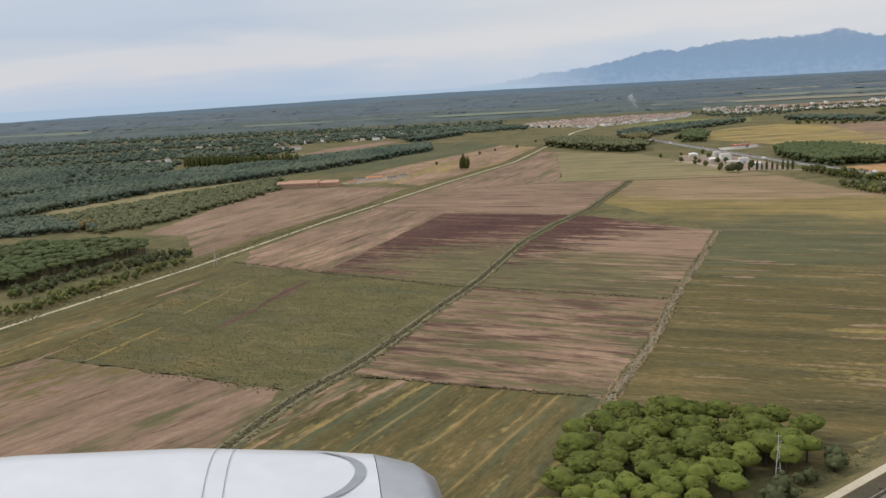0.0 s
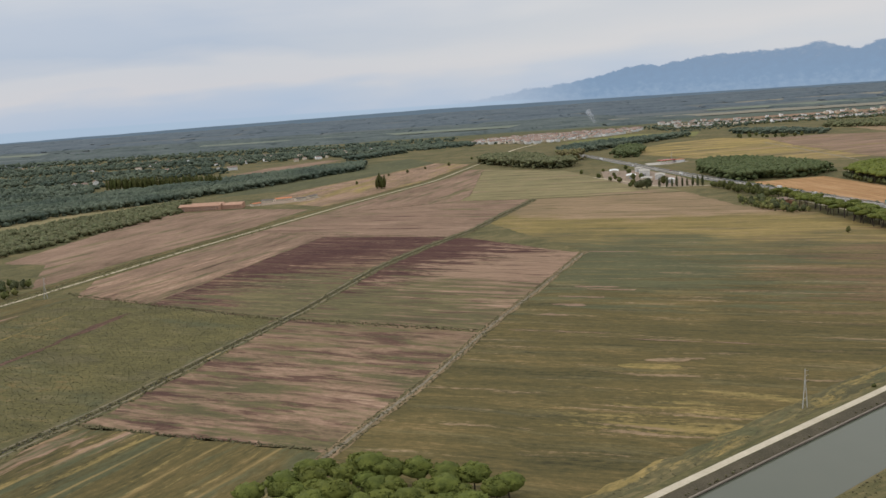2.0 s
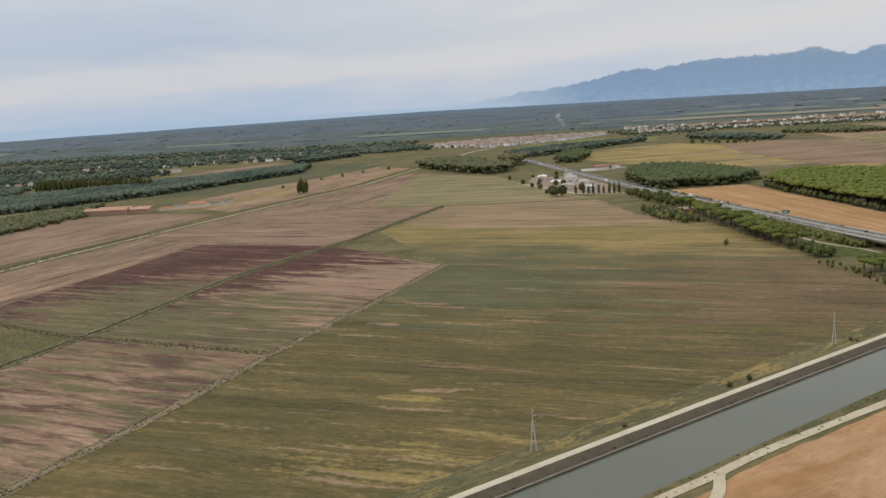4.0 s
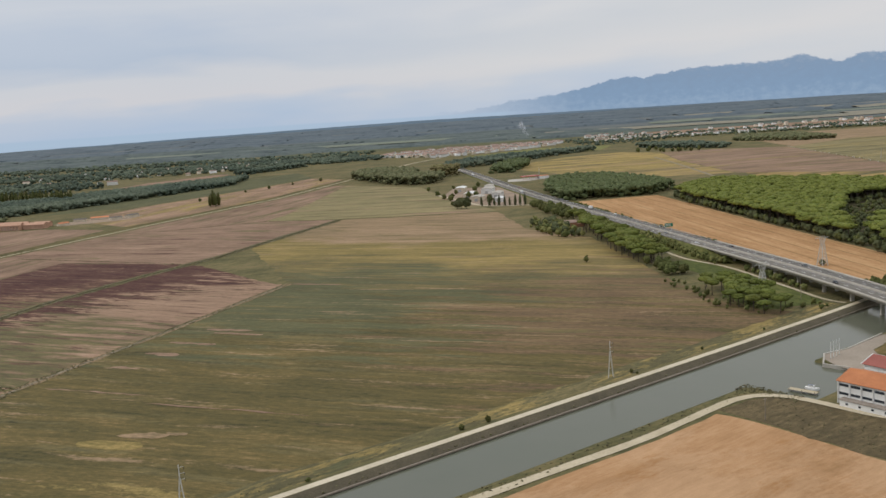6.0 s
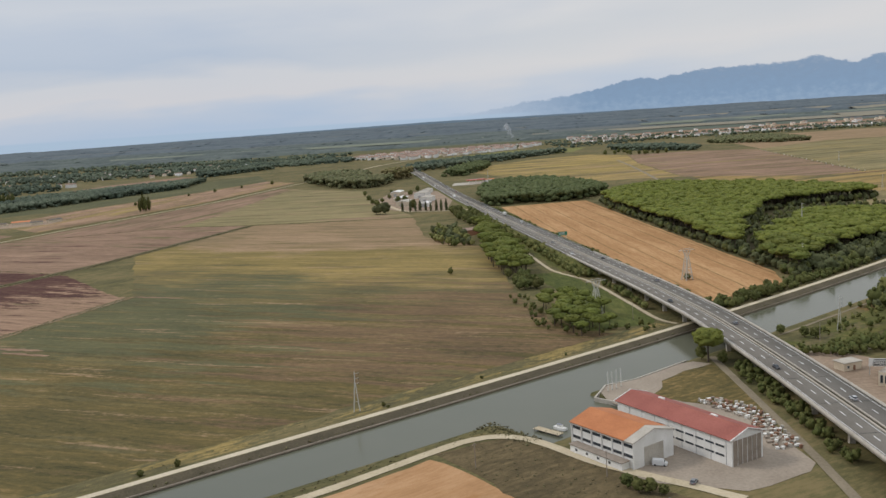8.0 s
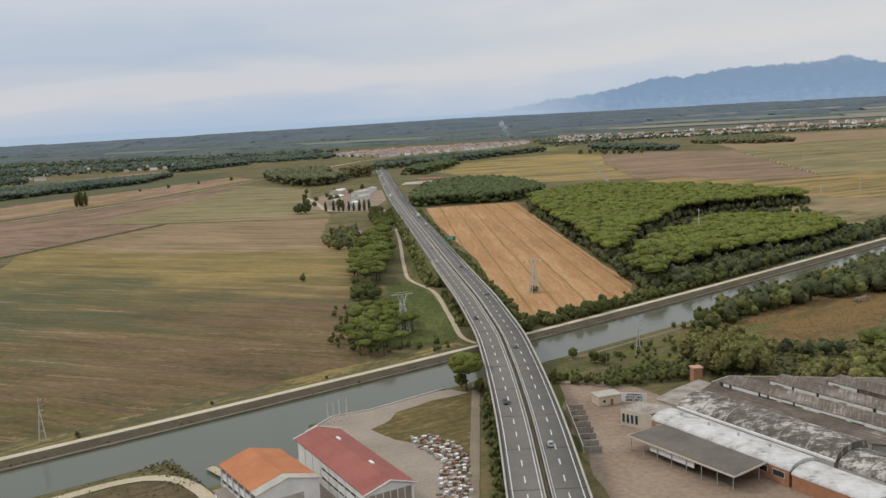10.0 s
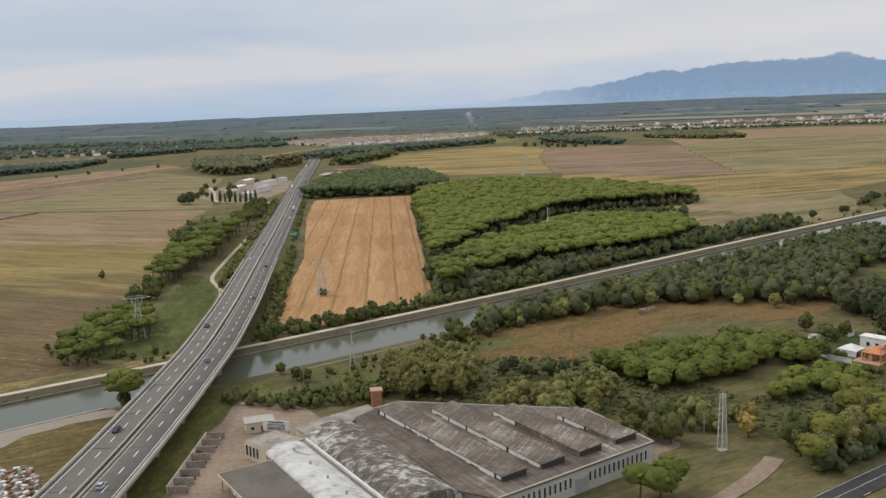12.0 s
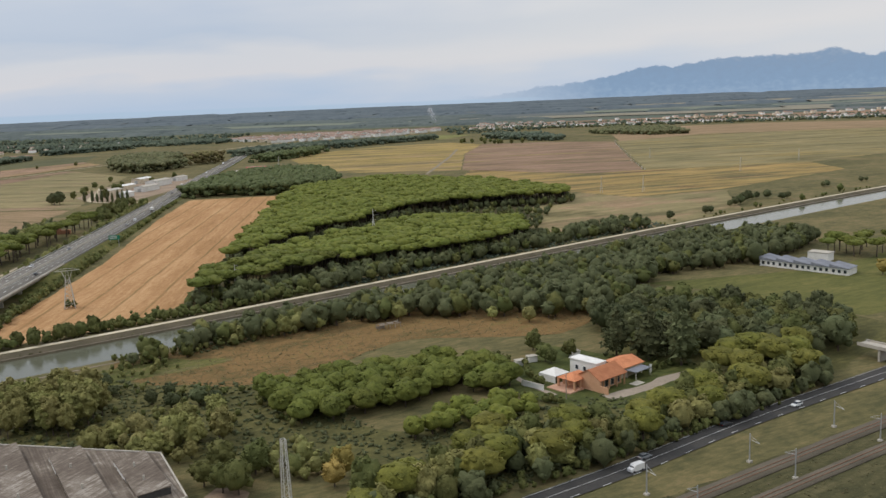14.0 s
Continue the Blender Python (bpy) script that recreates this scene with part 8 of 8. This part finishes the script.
plant("wood_pine", pines[near[:40]], "pines of the plantation", 0.94, 1.12, 4)
mass("pine_wood", ["wood_pine"], pines[near[40:]], "dense even plantation of umbrella pines", 0.94, 1.16, "pine wood")

# dark growth added to deepen the shadowed gap
mass("thicket", ["dark", "broad"], scatter([(712, 868), (735, 900), (760, 935), (790, 985), (850, 990), (890, 960), (915, 1080), (866, 1085), (805, 1060), (765, 1010), (735, 945)], 8, 0.4), "low dark growth standing in for shade between pine blocks", 0.35, 0.65)
# grove by the canal that the flight passes first
grove = scatter([(22, 262), (32, 300), (44, 332), (60, 352), (82, 356), (108, 342), (130, 336), (138, 322), (126, 306), (96, 288), (60, 250), (36, 236)], 8.7, 0.38)
grove = grove[np.hypot(grove[:, 0] - 108.6, grove[:, 1] - 286) > 12]
by_bank = np.argsort(grove[:, 1] - 0.35 * grove[:, 0])
plant("grove_pine", grove[by_bank[-60:]], "pines of the canal grove", 0.90, 1.22, 4)
mass("pine_wood", ["grove_pine"], grove[by_bank[:-60]], "dense grove of umbrella pines beside the canal", 0.86, 1.12, "pine wood")
mass("shrubs", ["shrub", "dark"], scatter([(60, 244), (96, 282), (128, 302), (142, 318), (136, 300), (100, 272), (70, 240)], 5.0, 0.4), "dark bushes below the grove beside the canal", 0.45, 0.9, "shrubs")
# pine and oak grove beside the farm road
mass("pine_wood", ["west_pine"], scatter([(-520, 690), (-470, 860), (-420, 890), (-352, 893), (-300, 868), (-282, 838), (-300, 800), (-335, 735), (-352, 690), (-430, 640)], 8.8, 0.34), "dark umbrella pine grove beside a farm road", 0.72, 0.98, "pine wood")
mass("canal_trees", ["dark", "broad", "dark"], scatter([(-345, 668), (-330, 720), (-300, 770), (-262, 830), (-236, 808), (-268, 772), (-305, 722), (-325, 660)], 7, 0.4), "dark oaks in front of the pine grove", 0.45, 0.8)
# round young pines
plant("young_pine", scatter([(751, 584), (764, 562), (772, 551), (785, 560), (800, 566), (816, 580), (838, 580), (843, 595), (837, 609), (820, 612), (790, 604), (766, 591)], 6.5, 0.3), "young pines beside the clearing", 1.0, 1.3, 4)
# pines beside the viaduct
plant("stone_pine", scatter([(521, 640), (530, 606), (549, 612), (555, 648), (551, 688), (536, 702), (522, 690)], 8.8, 0.35), "pines beside the embankment", 0.72, 1.0, 4)
plant("stone_pine", scatter([(508, 792), (528, 786), (532, 830), (526, 900), (520, 960), (513, 1070), (503, 1070), (502, 950), (502, 860)], 8.8, 0.35), "pines beside the embankment", 1.0, 1.32, 4)
plant("broad", scatter([(500, 1090), (520, 1085), (505, 1180), (490, 1250), (478, 1250), (488, 1160)], 10, 0.35), "trees beside the embankment", 0.8, 1.1, 3)
plant("broad", scatter([(512, 735), (530, 740), (524, 785), (510, 790)], 7, 0.4), "trees beside the embankment", 0.6, 0.9, 3)
mass("shrubs", ["shrub"], scatter([(512, 640), (530, 612), (572, 612), (574, 628), (545, 625), (525, 660), (516, 720), (506, 720)], 6.5, 0.6), "shrubs below the embankment pines", 0.45, 1.1, "shrubs")
hedge = []
for s in np.arange(at_y(850), at_y(1240), 3.2):
    hedge.append(on_road(s + float(rng.uniform(-3, 3)), 13.0 + float(rng.uniform(0, 7)))[:2])
mass("shrubs", ["shrub", "pale_shrub", "shrub"], hedge, "tall shrubs along the road embankment", 0.8, 1.9, "shrubs")
thick = [on_road(at_y(float(rng.uniform(775, 862))), 12.4 + float(rng.uniform(0, 8)))[:2] for _ in range(55)] + [on_road(at_y(float(rng.uniform(660, 780))), 11.8 + float(rng.uniform(0, 1.8)))[:2] for _ in range(22)]
mass("shrubs", ["shrub", "shrub", "pale_shrub"], thick, "dense shrubs between the gravel track and the viaduct", 0.7, 1.5, "shrubs")
verge = [on_road(at_y(float(y)), -12.6 - float(rng.uniform(0, 1)) * float(np.interp(y, [640, 900, 1000, 1240], [9, 7.5, 4.5, 3.5])))[:2] for y in np.r_[rng.uniform(640, 900, 300), rng.uniform(900, 1240, 150)]]
mass("shrubs", ["shrub", "shrub", "shrub", "pale_shrub"], verge, "dark close shrubs between highway and wheat", 0.5, 1.2, "shrubs")
plant("broad", [(606, 684), (609, 688), (588, 834)], "small trees beside the highway", 0.55, 0.8, 2)
plant("broad", scatter([(612, 640), (640, 655), (668, 690), (660, 695), (632, 672), (606, 655)], 8, 0.4), "trees on the canal bank", 0.5, 0.8, 3)
# farmhouse trees, lone trees of the fields
mass("thicket", ["dark", "broad", "shrub", "olive"], scatter([(468, 968), (460, 1005), (456, 1056), (468, 1086), (484, 1066), (492, 1020), (496, 953), (480, 952)], 6.0, 0.5), "dense dark shrubby clump round an old farmhouse", 0.45, 0.95)
plant("shrub", [(624, 741), (626, 743)], "bush in the field", 0.8, 1.0, 1, "dark bush at the foot of a pylon")
plant("shrub", [(471.5, 816)], "bush in the field", 1.1, 1.2, 1, "lone dark bush in the field")
plant("dark", [(397, 1266), (404, 1263), (392, 1270)], "dark trees by the depot", 1.2, 1.5, 2)
plant("poplar", [(22, 1528), (26, 1532), (30, 1530), (34, 1534)], "clump of poplars in the fields", 1.3, 1.5, 2, "tall dark poplar in a small clump")
plant("cypress", [(x, 1281 - 0.35 * (x - 424)) for x in (424, 434, 440, 446, 453, 459, 466, 472, 478)], "row of cypresses by the depot", 0.9, 1.15, 2)
plant("broad", [(380, 1400), (388, 1370), (392, 1420), (372, 1450), (400, 1470), (388, 1300), (396, 1320), (402, 1340), (415, 1400), (437, 1310), (425, 1390), (430, 1500), (400, 1560), (440, 1570), (360, 1540)], "trees in the depot", 0.7, 1.1, 3)
plant("shrub", [(150, 1950), (100, 1900), (65, 1830), (205, 2110), (30, 1780), (-20, 1640)], "bushes in the fields", 1.2, 2.2, 2)
plant("broad", scatter([(850, 2250), (900, 2330), (1010, 2180), (960, 2150)], 30, 0.5), "trees between fields", 0.9, 1.2, 2)
# dark belt between plantation and canal, and hedge along the wheat
mass("canal_trees", ["dark", "broad", "dark"], scatter(strip(640, 980, 9, 36), 6.8, 0.4), "dark trees between canal and pines", 0.55, 1.0)
mass("canal_trees", ["broad", "shrub", "pale_shrub", "shrub"], scatter(strip(985, 1320, 5, 14), 9.5, 0.9), "low uneven bushes along the canal", 0.3, 0.8)
clusters = [(885, 912), (888, 918), (880, 906), (914, 917), (918, 921), (955, 950), (959, 953), (996, 985), (1031, 1011), (1036, 1014), (1064, 1052), (1070, 1058), (1076, 1062), (1082, 1072), (1090, 1084), (1098, 1096), (1104, 1102), (1112, 1098), (1121, 1086), (1128, 1092), (1194, 1172), (1200, 1178), (1248, 1210), (1256, 1216)]
plant("dark", clusters, "trees along the canal", 0.5, 0.9, 3, "dark round tree on the canal bank")
mass("shrubs", ["shrub"], scatter(strip(520, 690, 6, 15), 3.6, 0.4), "hedge along the canal towpath", 0.8, 1.6, "shrubs")
# wooded strip south of the canal
mass("canal_trees", ["shrub", "olive", "dark", "pale_shrub", "broad", "shrub"], scatter(strip(560, 770, -60, -42), 4.2, 0.9), "thick bushes and small trees on the canal bank", 0.4, 1.1)
mass("canal_trees", ["dark", "broad", "olive", "dark"], scatter(strip(596, 985, -50, -39.5), 4.8, 0.6), "dark trees leaning over the canal's edge", 0.5, 0.95)
mass("canal_trees", ["dark", "dark", "broad", "dark"], scatter([(742, 660), (776, 686), (811, 690), (869, 682), (900, 704), (936, 768), (997, 792), (1040, 836), (1062, 866), (1030, 880), (968, 868), (913, 812), (864, 766), (823, 742), (795, 712), (774, 692)], 7.0, 0.45), "dense mixed trees south of the canal", 0.9, 1.25)
plant("olive", [(797, 688), (840, 684), (856, 678), (748, 668), (762, 676), (884, 690), (896, 706)], "willows south of the canal", 0.7, 1.0, 3)
# trees behind and around the villa
VILLA_WOOD = [(889, 632), (903, 614), (938, 606), (968, 612), (985, 640), (970, 668), (940, 686), (908, 706), (890, 692), (880, 660)]
wood = scatter(VILLA_WOOD, 8.2, 0.4)
wood = wood[np.argsort(wood[:, 1] - 0.7 * wood[:, 0])]
plant("dark", wood[:96:2], "big trees behind the villa", 1.05, 1.4, 4, "big dark evergreen tree in the wood behind the villa")
plant("broad", wood[1:96:2], "big trees behind the villa", 0.9, 1.35, 4, "big green broadleaf tree in the wood behind the villa")
mass("villa_wood", ["dark", "dark", "broad", "broad"], wood[96:], "big mixed green trees behind the villa", 0.85, 1.35)
plant("cedar", [(884, 620), (895, 613), (905, 605), (898, 624)], "cedars behind the villa", 0.9, 1.2, 3)
plant("broad", [(853, 632), (856, 616), (858, 613), (866, 622), (837, 607)], "garden trees", 0.55, 0.9, 3)
mass("hedge", ["shrub"], np.r_[along_line([(848, 612), (848, 598), (852, 588)], 1.3, 0.25), along_line([(838, 572), (846, 573), (858, 566)], 1.3, 0.4), along_line([(838, 604), (842, 618)], 1.3, 0.3), along_line([(880, 606), (892, 600), (902, 606)], 1.3, 0.4)], "clipped dark hedges of the villa garden", 0.5, 0.85, "hedge")
# pines and oaks between villa and old road
LANE = [(798, 481), (830, 501), (868, 524), (906, 550), (948, 583), (948, 592), (930, 590), (905, 574), (890, 558), (872, 541), (850, 538), (830, 531), (812, 514), (797, 500)]
road_trees = scatter(LANE, 7.2, 0.4)
mass("thicket", ["dark", "broad", "shrub"], scatter(LANE, 6.2, 0.6), "dark undergrowth and small trees along the old road", 0.4, 0.75)
mass("shrubs", ["shrub", "dark", "shrub"], along_line([(798, 479), (830, 499.5), (868, 522), (906, 548), (948, 581)], 1.7, 0.9), "dark roadside bushes below the pines", 0.35, 0.95, "shrubs")
plant("lane_pine", road_trees[::3], "pines along the old road", 0.95, 1.2, 4)
plant("olive", road_trees[1::3], "oaks along the old road", 0.85, 1.15, 3)
plant("broad", road_trees[2::3], "oaks along the old road", 0.9, 1.2, 3)
plant("lane_pine", [(914, 588), (921, 595), (929, 600), (938, 604), (946, 604), (934, 592), (942, 594)], "pines along the old road", 1.1, 1.4, 4)
mass("pine_wood", ["young_pine"], scatter([(800, 533), (813, 539), (830, 546), (848, 556), (848, 564), (838, 572), (815, 556)], 5.8, 0.35), "young pines between grove and villa garden", 0.72, 1.0, "pine wood")
plant("broad", scatter([(1000, 600), (1060, 650), (1090, 700), (1060, 690), (1010, 640)], 12, 0.4), "trees beyond the bridge", 0.8, 1.2, 3)
plant("stone_pine", scatter([(1045, 815), (1075, 790), (1100, 820), (1070, 850)], 12, 0.4), "pines behind the long building", 0.8, 1.1, 3)
plant("autumn", [(1050, 752), (788, 509), (790, 515), (905, 780)], "yellowing trees", 0.9, 1.3, 2)
# willows and olive thicket behind the factory
plant("willow", scatter([(672, 556), (676, 588), (692, 586), (708, 568), (706, 548), (690, 550)], 5.4, 0.45), "willows behind the factory", 0.85, 1.3, 4)
plant("willow", [(740, 540), (744, 537), (748, 548), (751, 541), (746, 553), (739, 548)], "willows behind the factory", 0.9, 1.2, 4)
plant("olive", scatter([(706, 540), (716, 551), (730, 558), (742, 552), (745, 528), (732, 527), (714, 534)], 5.6, 0.5), "willows behind the factory", 0.5, 0.95, 4, "bushy olive-green willow behind the factory")
plant("broad", scatter([(748, 514), (756, 528), (766, 524), (767, 508), (758, 501)], 6.0, 0.4), "thicket behind the factory", 0.75, 1.05, 3)
mass("shrubs", ["pale_shrub", "shrub", "pale_shrub"], scatter([(768, 530), (778, 534), (790, 526), (778, 512), (768, 512)], 4.5, 0.6), "olive bushes around the pole behind the factory", 0.9, 1.9, "shrubs")
plant("dark", [(717, 581), (721, 588), (725, 577), (734, 579), (740, 578), (700, 592), (694, 598), (686, 596)], "thicket behind the factory", 0.5, 0.8, 3)
mass("shrubs", ["shrub", "pale_shrub"], scatter([(676, 545), (752, 545), (770, 555), (750, 596), (700, 606)], 7.5, 0.9), "low shrubs in rough grass behind the factory", 0.35, 0.9, "shrubs")
plant("grove_pine", [(746, 468), (755, 471), (750, 462)], "pines beside the factory", 0.85, 1.0, 3)
mass("shrubs", ["shrub", "pale_shrub", "shrub"], scatter([(636, 580), (660, 606), (700, 634), (716, 626), (680, 596), (655, 568)], 6.0, 0.9), "low bushes on the grassy canal bank", 0.3, 1.0, "shrubs")
plant("grove_pine", [(580, 552)], "tree at the quay", 1.35, 1.4, 1, "broad green tree beside the viaduct")
plant("broad", [(518, 420), (521.5, 419), (525, 417), (515.5, 424)], "small trees by the boatyard", 0.4, 0.62, 2)
plant("broad", [(585, 548), (578, 556)], "tree at the quay", 0.5, 0.7, 2, "small green tree beside the viaduct")
mass("shrubs", ["shrub"], scatter([(586, 540), (594, 540), (592, 430), (585, 430)], 3.4, 0.4), "shrubs beneath the viaduct edge", 0.7, 1.3, "shrubs")
plant("broad", [(636, 583), (640, 580), (628, 592)], "small tree at the water", 0.55, 0.85, 2)
plant("shrub", [(438, 516), (436, 519), (300, 418), (355, 459), (478, 549), (366, 466), (520, 578)], "shrubs along the bank", 0.35, 0.7, 3)
mass("shrubs", ["shrub"], scatter([(612, 556), (640, 545), (668, 552), (680, 575), (660, 568), (630, 558), (610, 568)], 3.6, 0.4), "dark hedge north of the factory", 0.8, 1.4, "shrubs")
mass("shrubs", ["shrub", "pale_shrub"], scatter([(-300, 600), (-270, 680), (-232, 775), (-240, 790), (-290, 690), (-320, 610)], 6, 0.45), "bushes along the gravel farm road", 0.8, 1.8, "shrubs")
# yellow tree and poplars in the western woods
plant("autumn", [(-418, 1020), (-412, 1030)], "yellowing trees", 1.6, 1.8, 2)
plant("poplar", scatter([(-545, 1885), (-300, 1812), (-295, 1834), (-540, 1912)], 9, 0.3), "row of tall grey poplars", 1.25, 1.5, 2, "tall grey-green poplar in a long row")


# ---- low growth: tufts on scrubby ground, ditch banks and verges ----
def tufts(name, places, size, mat, label):
    r = size * rng.uniform(0.5, 1.4, len(places))
    k = len(places)
    v = np.einsum("kij,knj->kni", spins(k), TET_V[None] * rng.uniform(0.6, 1.5, (k, 4, 1))) * r[:, None, None] * np.array((1, 1, 0.7)) + np.c_[places, r * 0.2][:, None]
    v, f = v.reshape(-1, 3), (TET_F[None] + 4 * np.arange(k)[:, None, None]).reshape(-1, 3)
    tagged(new(name, mesh_np(name, v, f, mat)), label, "undergrowth", kind="stuff")


tufts("ditch_growth", np.r_[along_line(D1, 0.35, 1.3), along_line(beside(D1, -5), 1.6, 0.9)], 0.75, M["weeds"], "ragged dark weeds in a drainage ditch")
tufts("ditch_growth", np.r_[along_line(beside(T2, 2.4), 0.7, 0.8), along_line(beside(T2, -2.4), 0.8, 0.8), along_line(T2, 0.9, 0.7)], 0.5, M["weeds"], "weeds along a farm track")
tufts("ditch_growth", np.r_[along_line([(-190, 770), (-103, 705), (2, 630), (41, 612), (134, 563)], 0.4, 2.0), along_line([(-54, 438), (62, 388)], 0.5, 0.8), along_line([(-172, 466), (-85, 420)], 0.7, 3.0), along_line([(-70, 1058), (137, 940)], 1.0, 1.2), along_line([(27, 1230), (147, 1266), (236, 1238), (440, 1210)], 1.2, 1.2)], 0.6, M["weeds"], "ragged weeds along field boundaries")
tufts("scrub_growth", scatter([(-175, 752), (-103, 702), (2, 628), (-16, 556), (-50, 460), (-85, 420), (-172, 466), (-240, 500), (-205, 640)], 2.3, 0.9), 0.38, M["low_scrub"], "low grey-green scrub over a fallow field")
tufts("scrub_growth", scatter(CLEARING, 2.0, 0.9), 0.36, M["tussock"], "tussocks in the brown clearing")
tufts("bank_growth", np.r_[scatter(strip(-100, 540, 5, 16), 2.2, 0.8), scatter(strip(-100, 1300, -5.2, -2.2), 2.0, 0.8), scatter(strip(-100, 300, -47, -40), 2.6, 0.7), scatter(strip(301, 310, -66, -38), 1.1, 0.7)], 0.45, M["weeds"], "rough growth on the canal banks")
tufts("bank_growth", np.r_[along_line(PR[1:8], 0.9, 5.0), along_line(beside(PR[1:8], 9), 0.9, 2.0)], 0.7, M["weeds"], "weeds beside the gravel farm road")
tufts("verge_growth", np.r_[scatter([(830, 470), (950, 545), (1010, 585), (1010, 480), (930, 400), (830, 380)], 2.4, 0.8), scatter([(458, 462), (478, 474), (493, 463), (520, 430), (545, 395), (512, 372), (484, 420)], 2.6, 0.8)], 0.34, M["weeds"], "weeds on rough verges")


mass("thicket", ["dark", "broad", "dark"], np.r_[margin(BLOCK_S, 2.2)[::3], margin(BLOCK_N, 2.2)[::3]], "dark leafy undergrowth below the plantation pines", 0.45, 0.85)
# darkest leaf colour used so that the tufts read as tree shade
tufts("thicket_growth", np.r_[scatter([(676, 545), (752, 530), (792, 522), (800, 496), (860, 520), (900, 560), (870, 575), (800, 545), (760, 600), (690, 610)], 2.6, 0.7), scatter(strip(585, 1010, -58, -41), 2.2, 0.7), scatter(LANE, 1.9, 0.8)], 0.85, M["dark_mass"], "undergrowth kept dark for the shade below the trees")
tufts("bank_growth", np.r_[scatter(strip(700, 1000, 8, 38), 2.6, 0.7)], 1.1, M["woods"], "dark undergrowth below the canal trees")


# ================= the aircraft's own engine, placed to fit the camera's view at the start ===============
def lathe(profile, sides=48):
    """A round body about x through (x, radius)."""
    bm = bmesh.new()
    rings = [[bm.verts.new((x, r * math.sin(k * math.tau / sides), r * math.cos(k * math.tau / sides))) for k in range(sides)] for x, r in profile]
    for p, q in zip(rings, rings[1:]):
        for k in range(sides):
            f = bm.faces.new((p[k], p[(k + 1) % sides], q[(k + 1) % sides], q[k]))
            f.smooth = True
    return bm


M["cowl"] = mottled("white_cowl_paint", (0.60, 0.61, 0.62, 1), (0.68, 0.68, 0.69, 1), 0.8, 6.0, 0.4, coat=0.3)
M["lip"] = mottled("bare_metal_lip", (0.42, 0.43, 0.45, 1), (0.52, 0.53, 0.54, 1), 1.0, 8.0, 0.35, metal=0.6)
M["seal"] = mottled("grey_seal", (0.24, 0.25, 0.27, 1), (0.32, 0.33, 0.35, 1), 2.0, 9.0, 0.6)
engine = thing("jet_engine", pose(-1.68, 3.469, 138.197, 0, 1.35, 8.0), "white jet engine nacelle with a bare metal intake lip", "jet engine")
part("cowl", lathe([(-3.2, 0.78), (-2.0, 1.0), (-0.8, 1.085), (0.2, 1.09), (0.9, 1.065), (1.45, 1.01), (1.70, 0.975)]), M["cowl"], engine, "white painted cowl")
part("intake_lip", lathe([(1.703, 0.976), (1.88, 0.92), (1.96, 0.86), (1.94, 0.80), (1.8, 0.77)]), M["lip"], engine, "bare metal intake lip")
part("intake_duct", lathe([(1.8, 0.768), (1.0, 0.76), (0.6, 0.78)]), M["seal"], engine, "grey intake duct")
fan = part("fan", lathe([(0.7, 0.78), (0.72, 0.30), (1.05, 0.02)]), M["seal"], engine, "dark fan and spinner")
SKIN = ((-3.2, 0.78), (-2.0, 1.0), (-0.8, 1.085), (0.2, 1.09), (0.9, 1.065), (1.45, 1.01), (1.70, 0.975))


def skin(x, turn, up=0.0):
    """A place on the cowl: metres along it and degrees from its top."""
    r = float(np.interp(x, [p[0] for p in SKIN], [p[1] for p in SKIN])) + up
    return (x, r * math.sin(radians(turn)), r * math.cos(radians(turn)))


def skin_strip(inner, outer, up=0.003):
    """A thin band between two lines on the cowl."""
    bm = bmesh.new()
    rows = [(bm.verts.new(skin(*p, up)), bm.verts.new(skin(*q, up))) for p, q in zip(inner, outer)]
    for (a1, b1), (a2, b2) in zip(rows, rows[1:]):
        bm.faces.new((a1, a2, b2, b1))
    bmesh.ops.recalc_face_normals(bm, faces=bm.faces)
    return bm


for x in (1.025, 1.10):
    part("seam", skin_strip([(x, k) for k in range(-120, 121, 6)], [(x + 0.0035, k) for k in range(-120, 121, 6)]), M["seal"], engine, "panel seam")
part("seam", skin_strip([(x / 20, -15.0) for x in range(-20, 21)], [(x / 20, -15.4) for x in range(-20, 21)]), M["seal"], engine, "panel seam")
nose_in = [(1.34 + 0.27 * math.cos(radians(k)), 1 + 15.5 * math.sin(radians(k))) for k in range(-90, 91, 6)]
nose_out = [(1.34 + 0.315 * math.cos(radians(k)), 1 + 16.2 * math.sin(radians(k))) for k in range(-90, 91, 6)]
part("fairing_edge", skin_strip(nose_in, nose_out), M["seal"], engine, "rounded grey panel edge")
part("tail_cone", lathe([(-3.2, 0.70), (-3.9, 0.45), (-4.4, 0.10)]), M["lip"], engine, "metal exhaust cone")

# ---- one model scale for the whole place: the fast flight fits the camera's speed limit ----
for ob in list(scene.objects):
    if ob.parent is None and ob.type not in ("CAMERA", "LIGHT"):
        ob.matrix_basis = Matrix.Scale(UNIT, 4) @ ob.matrix_basis
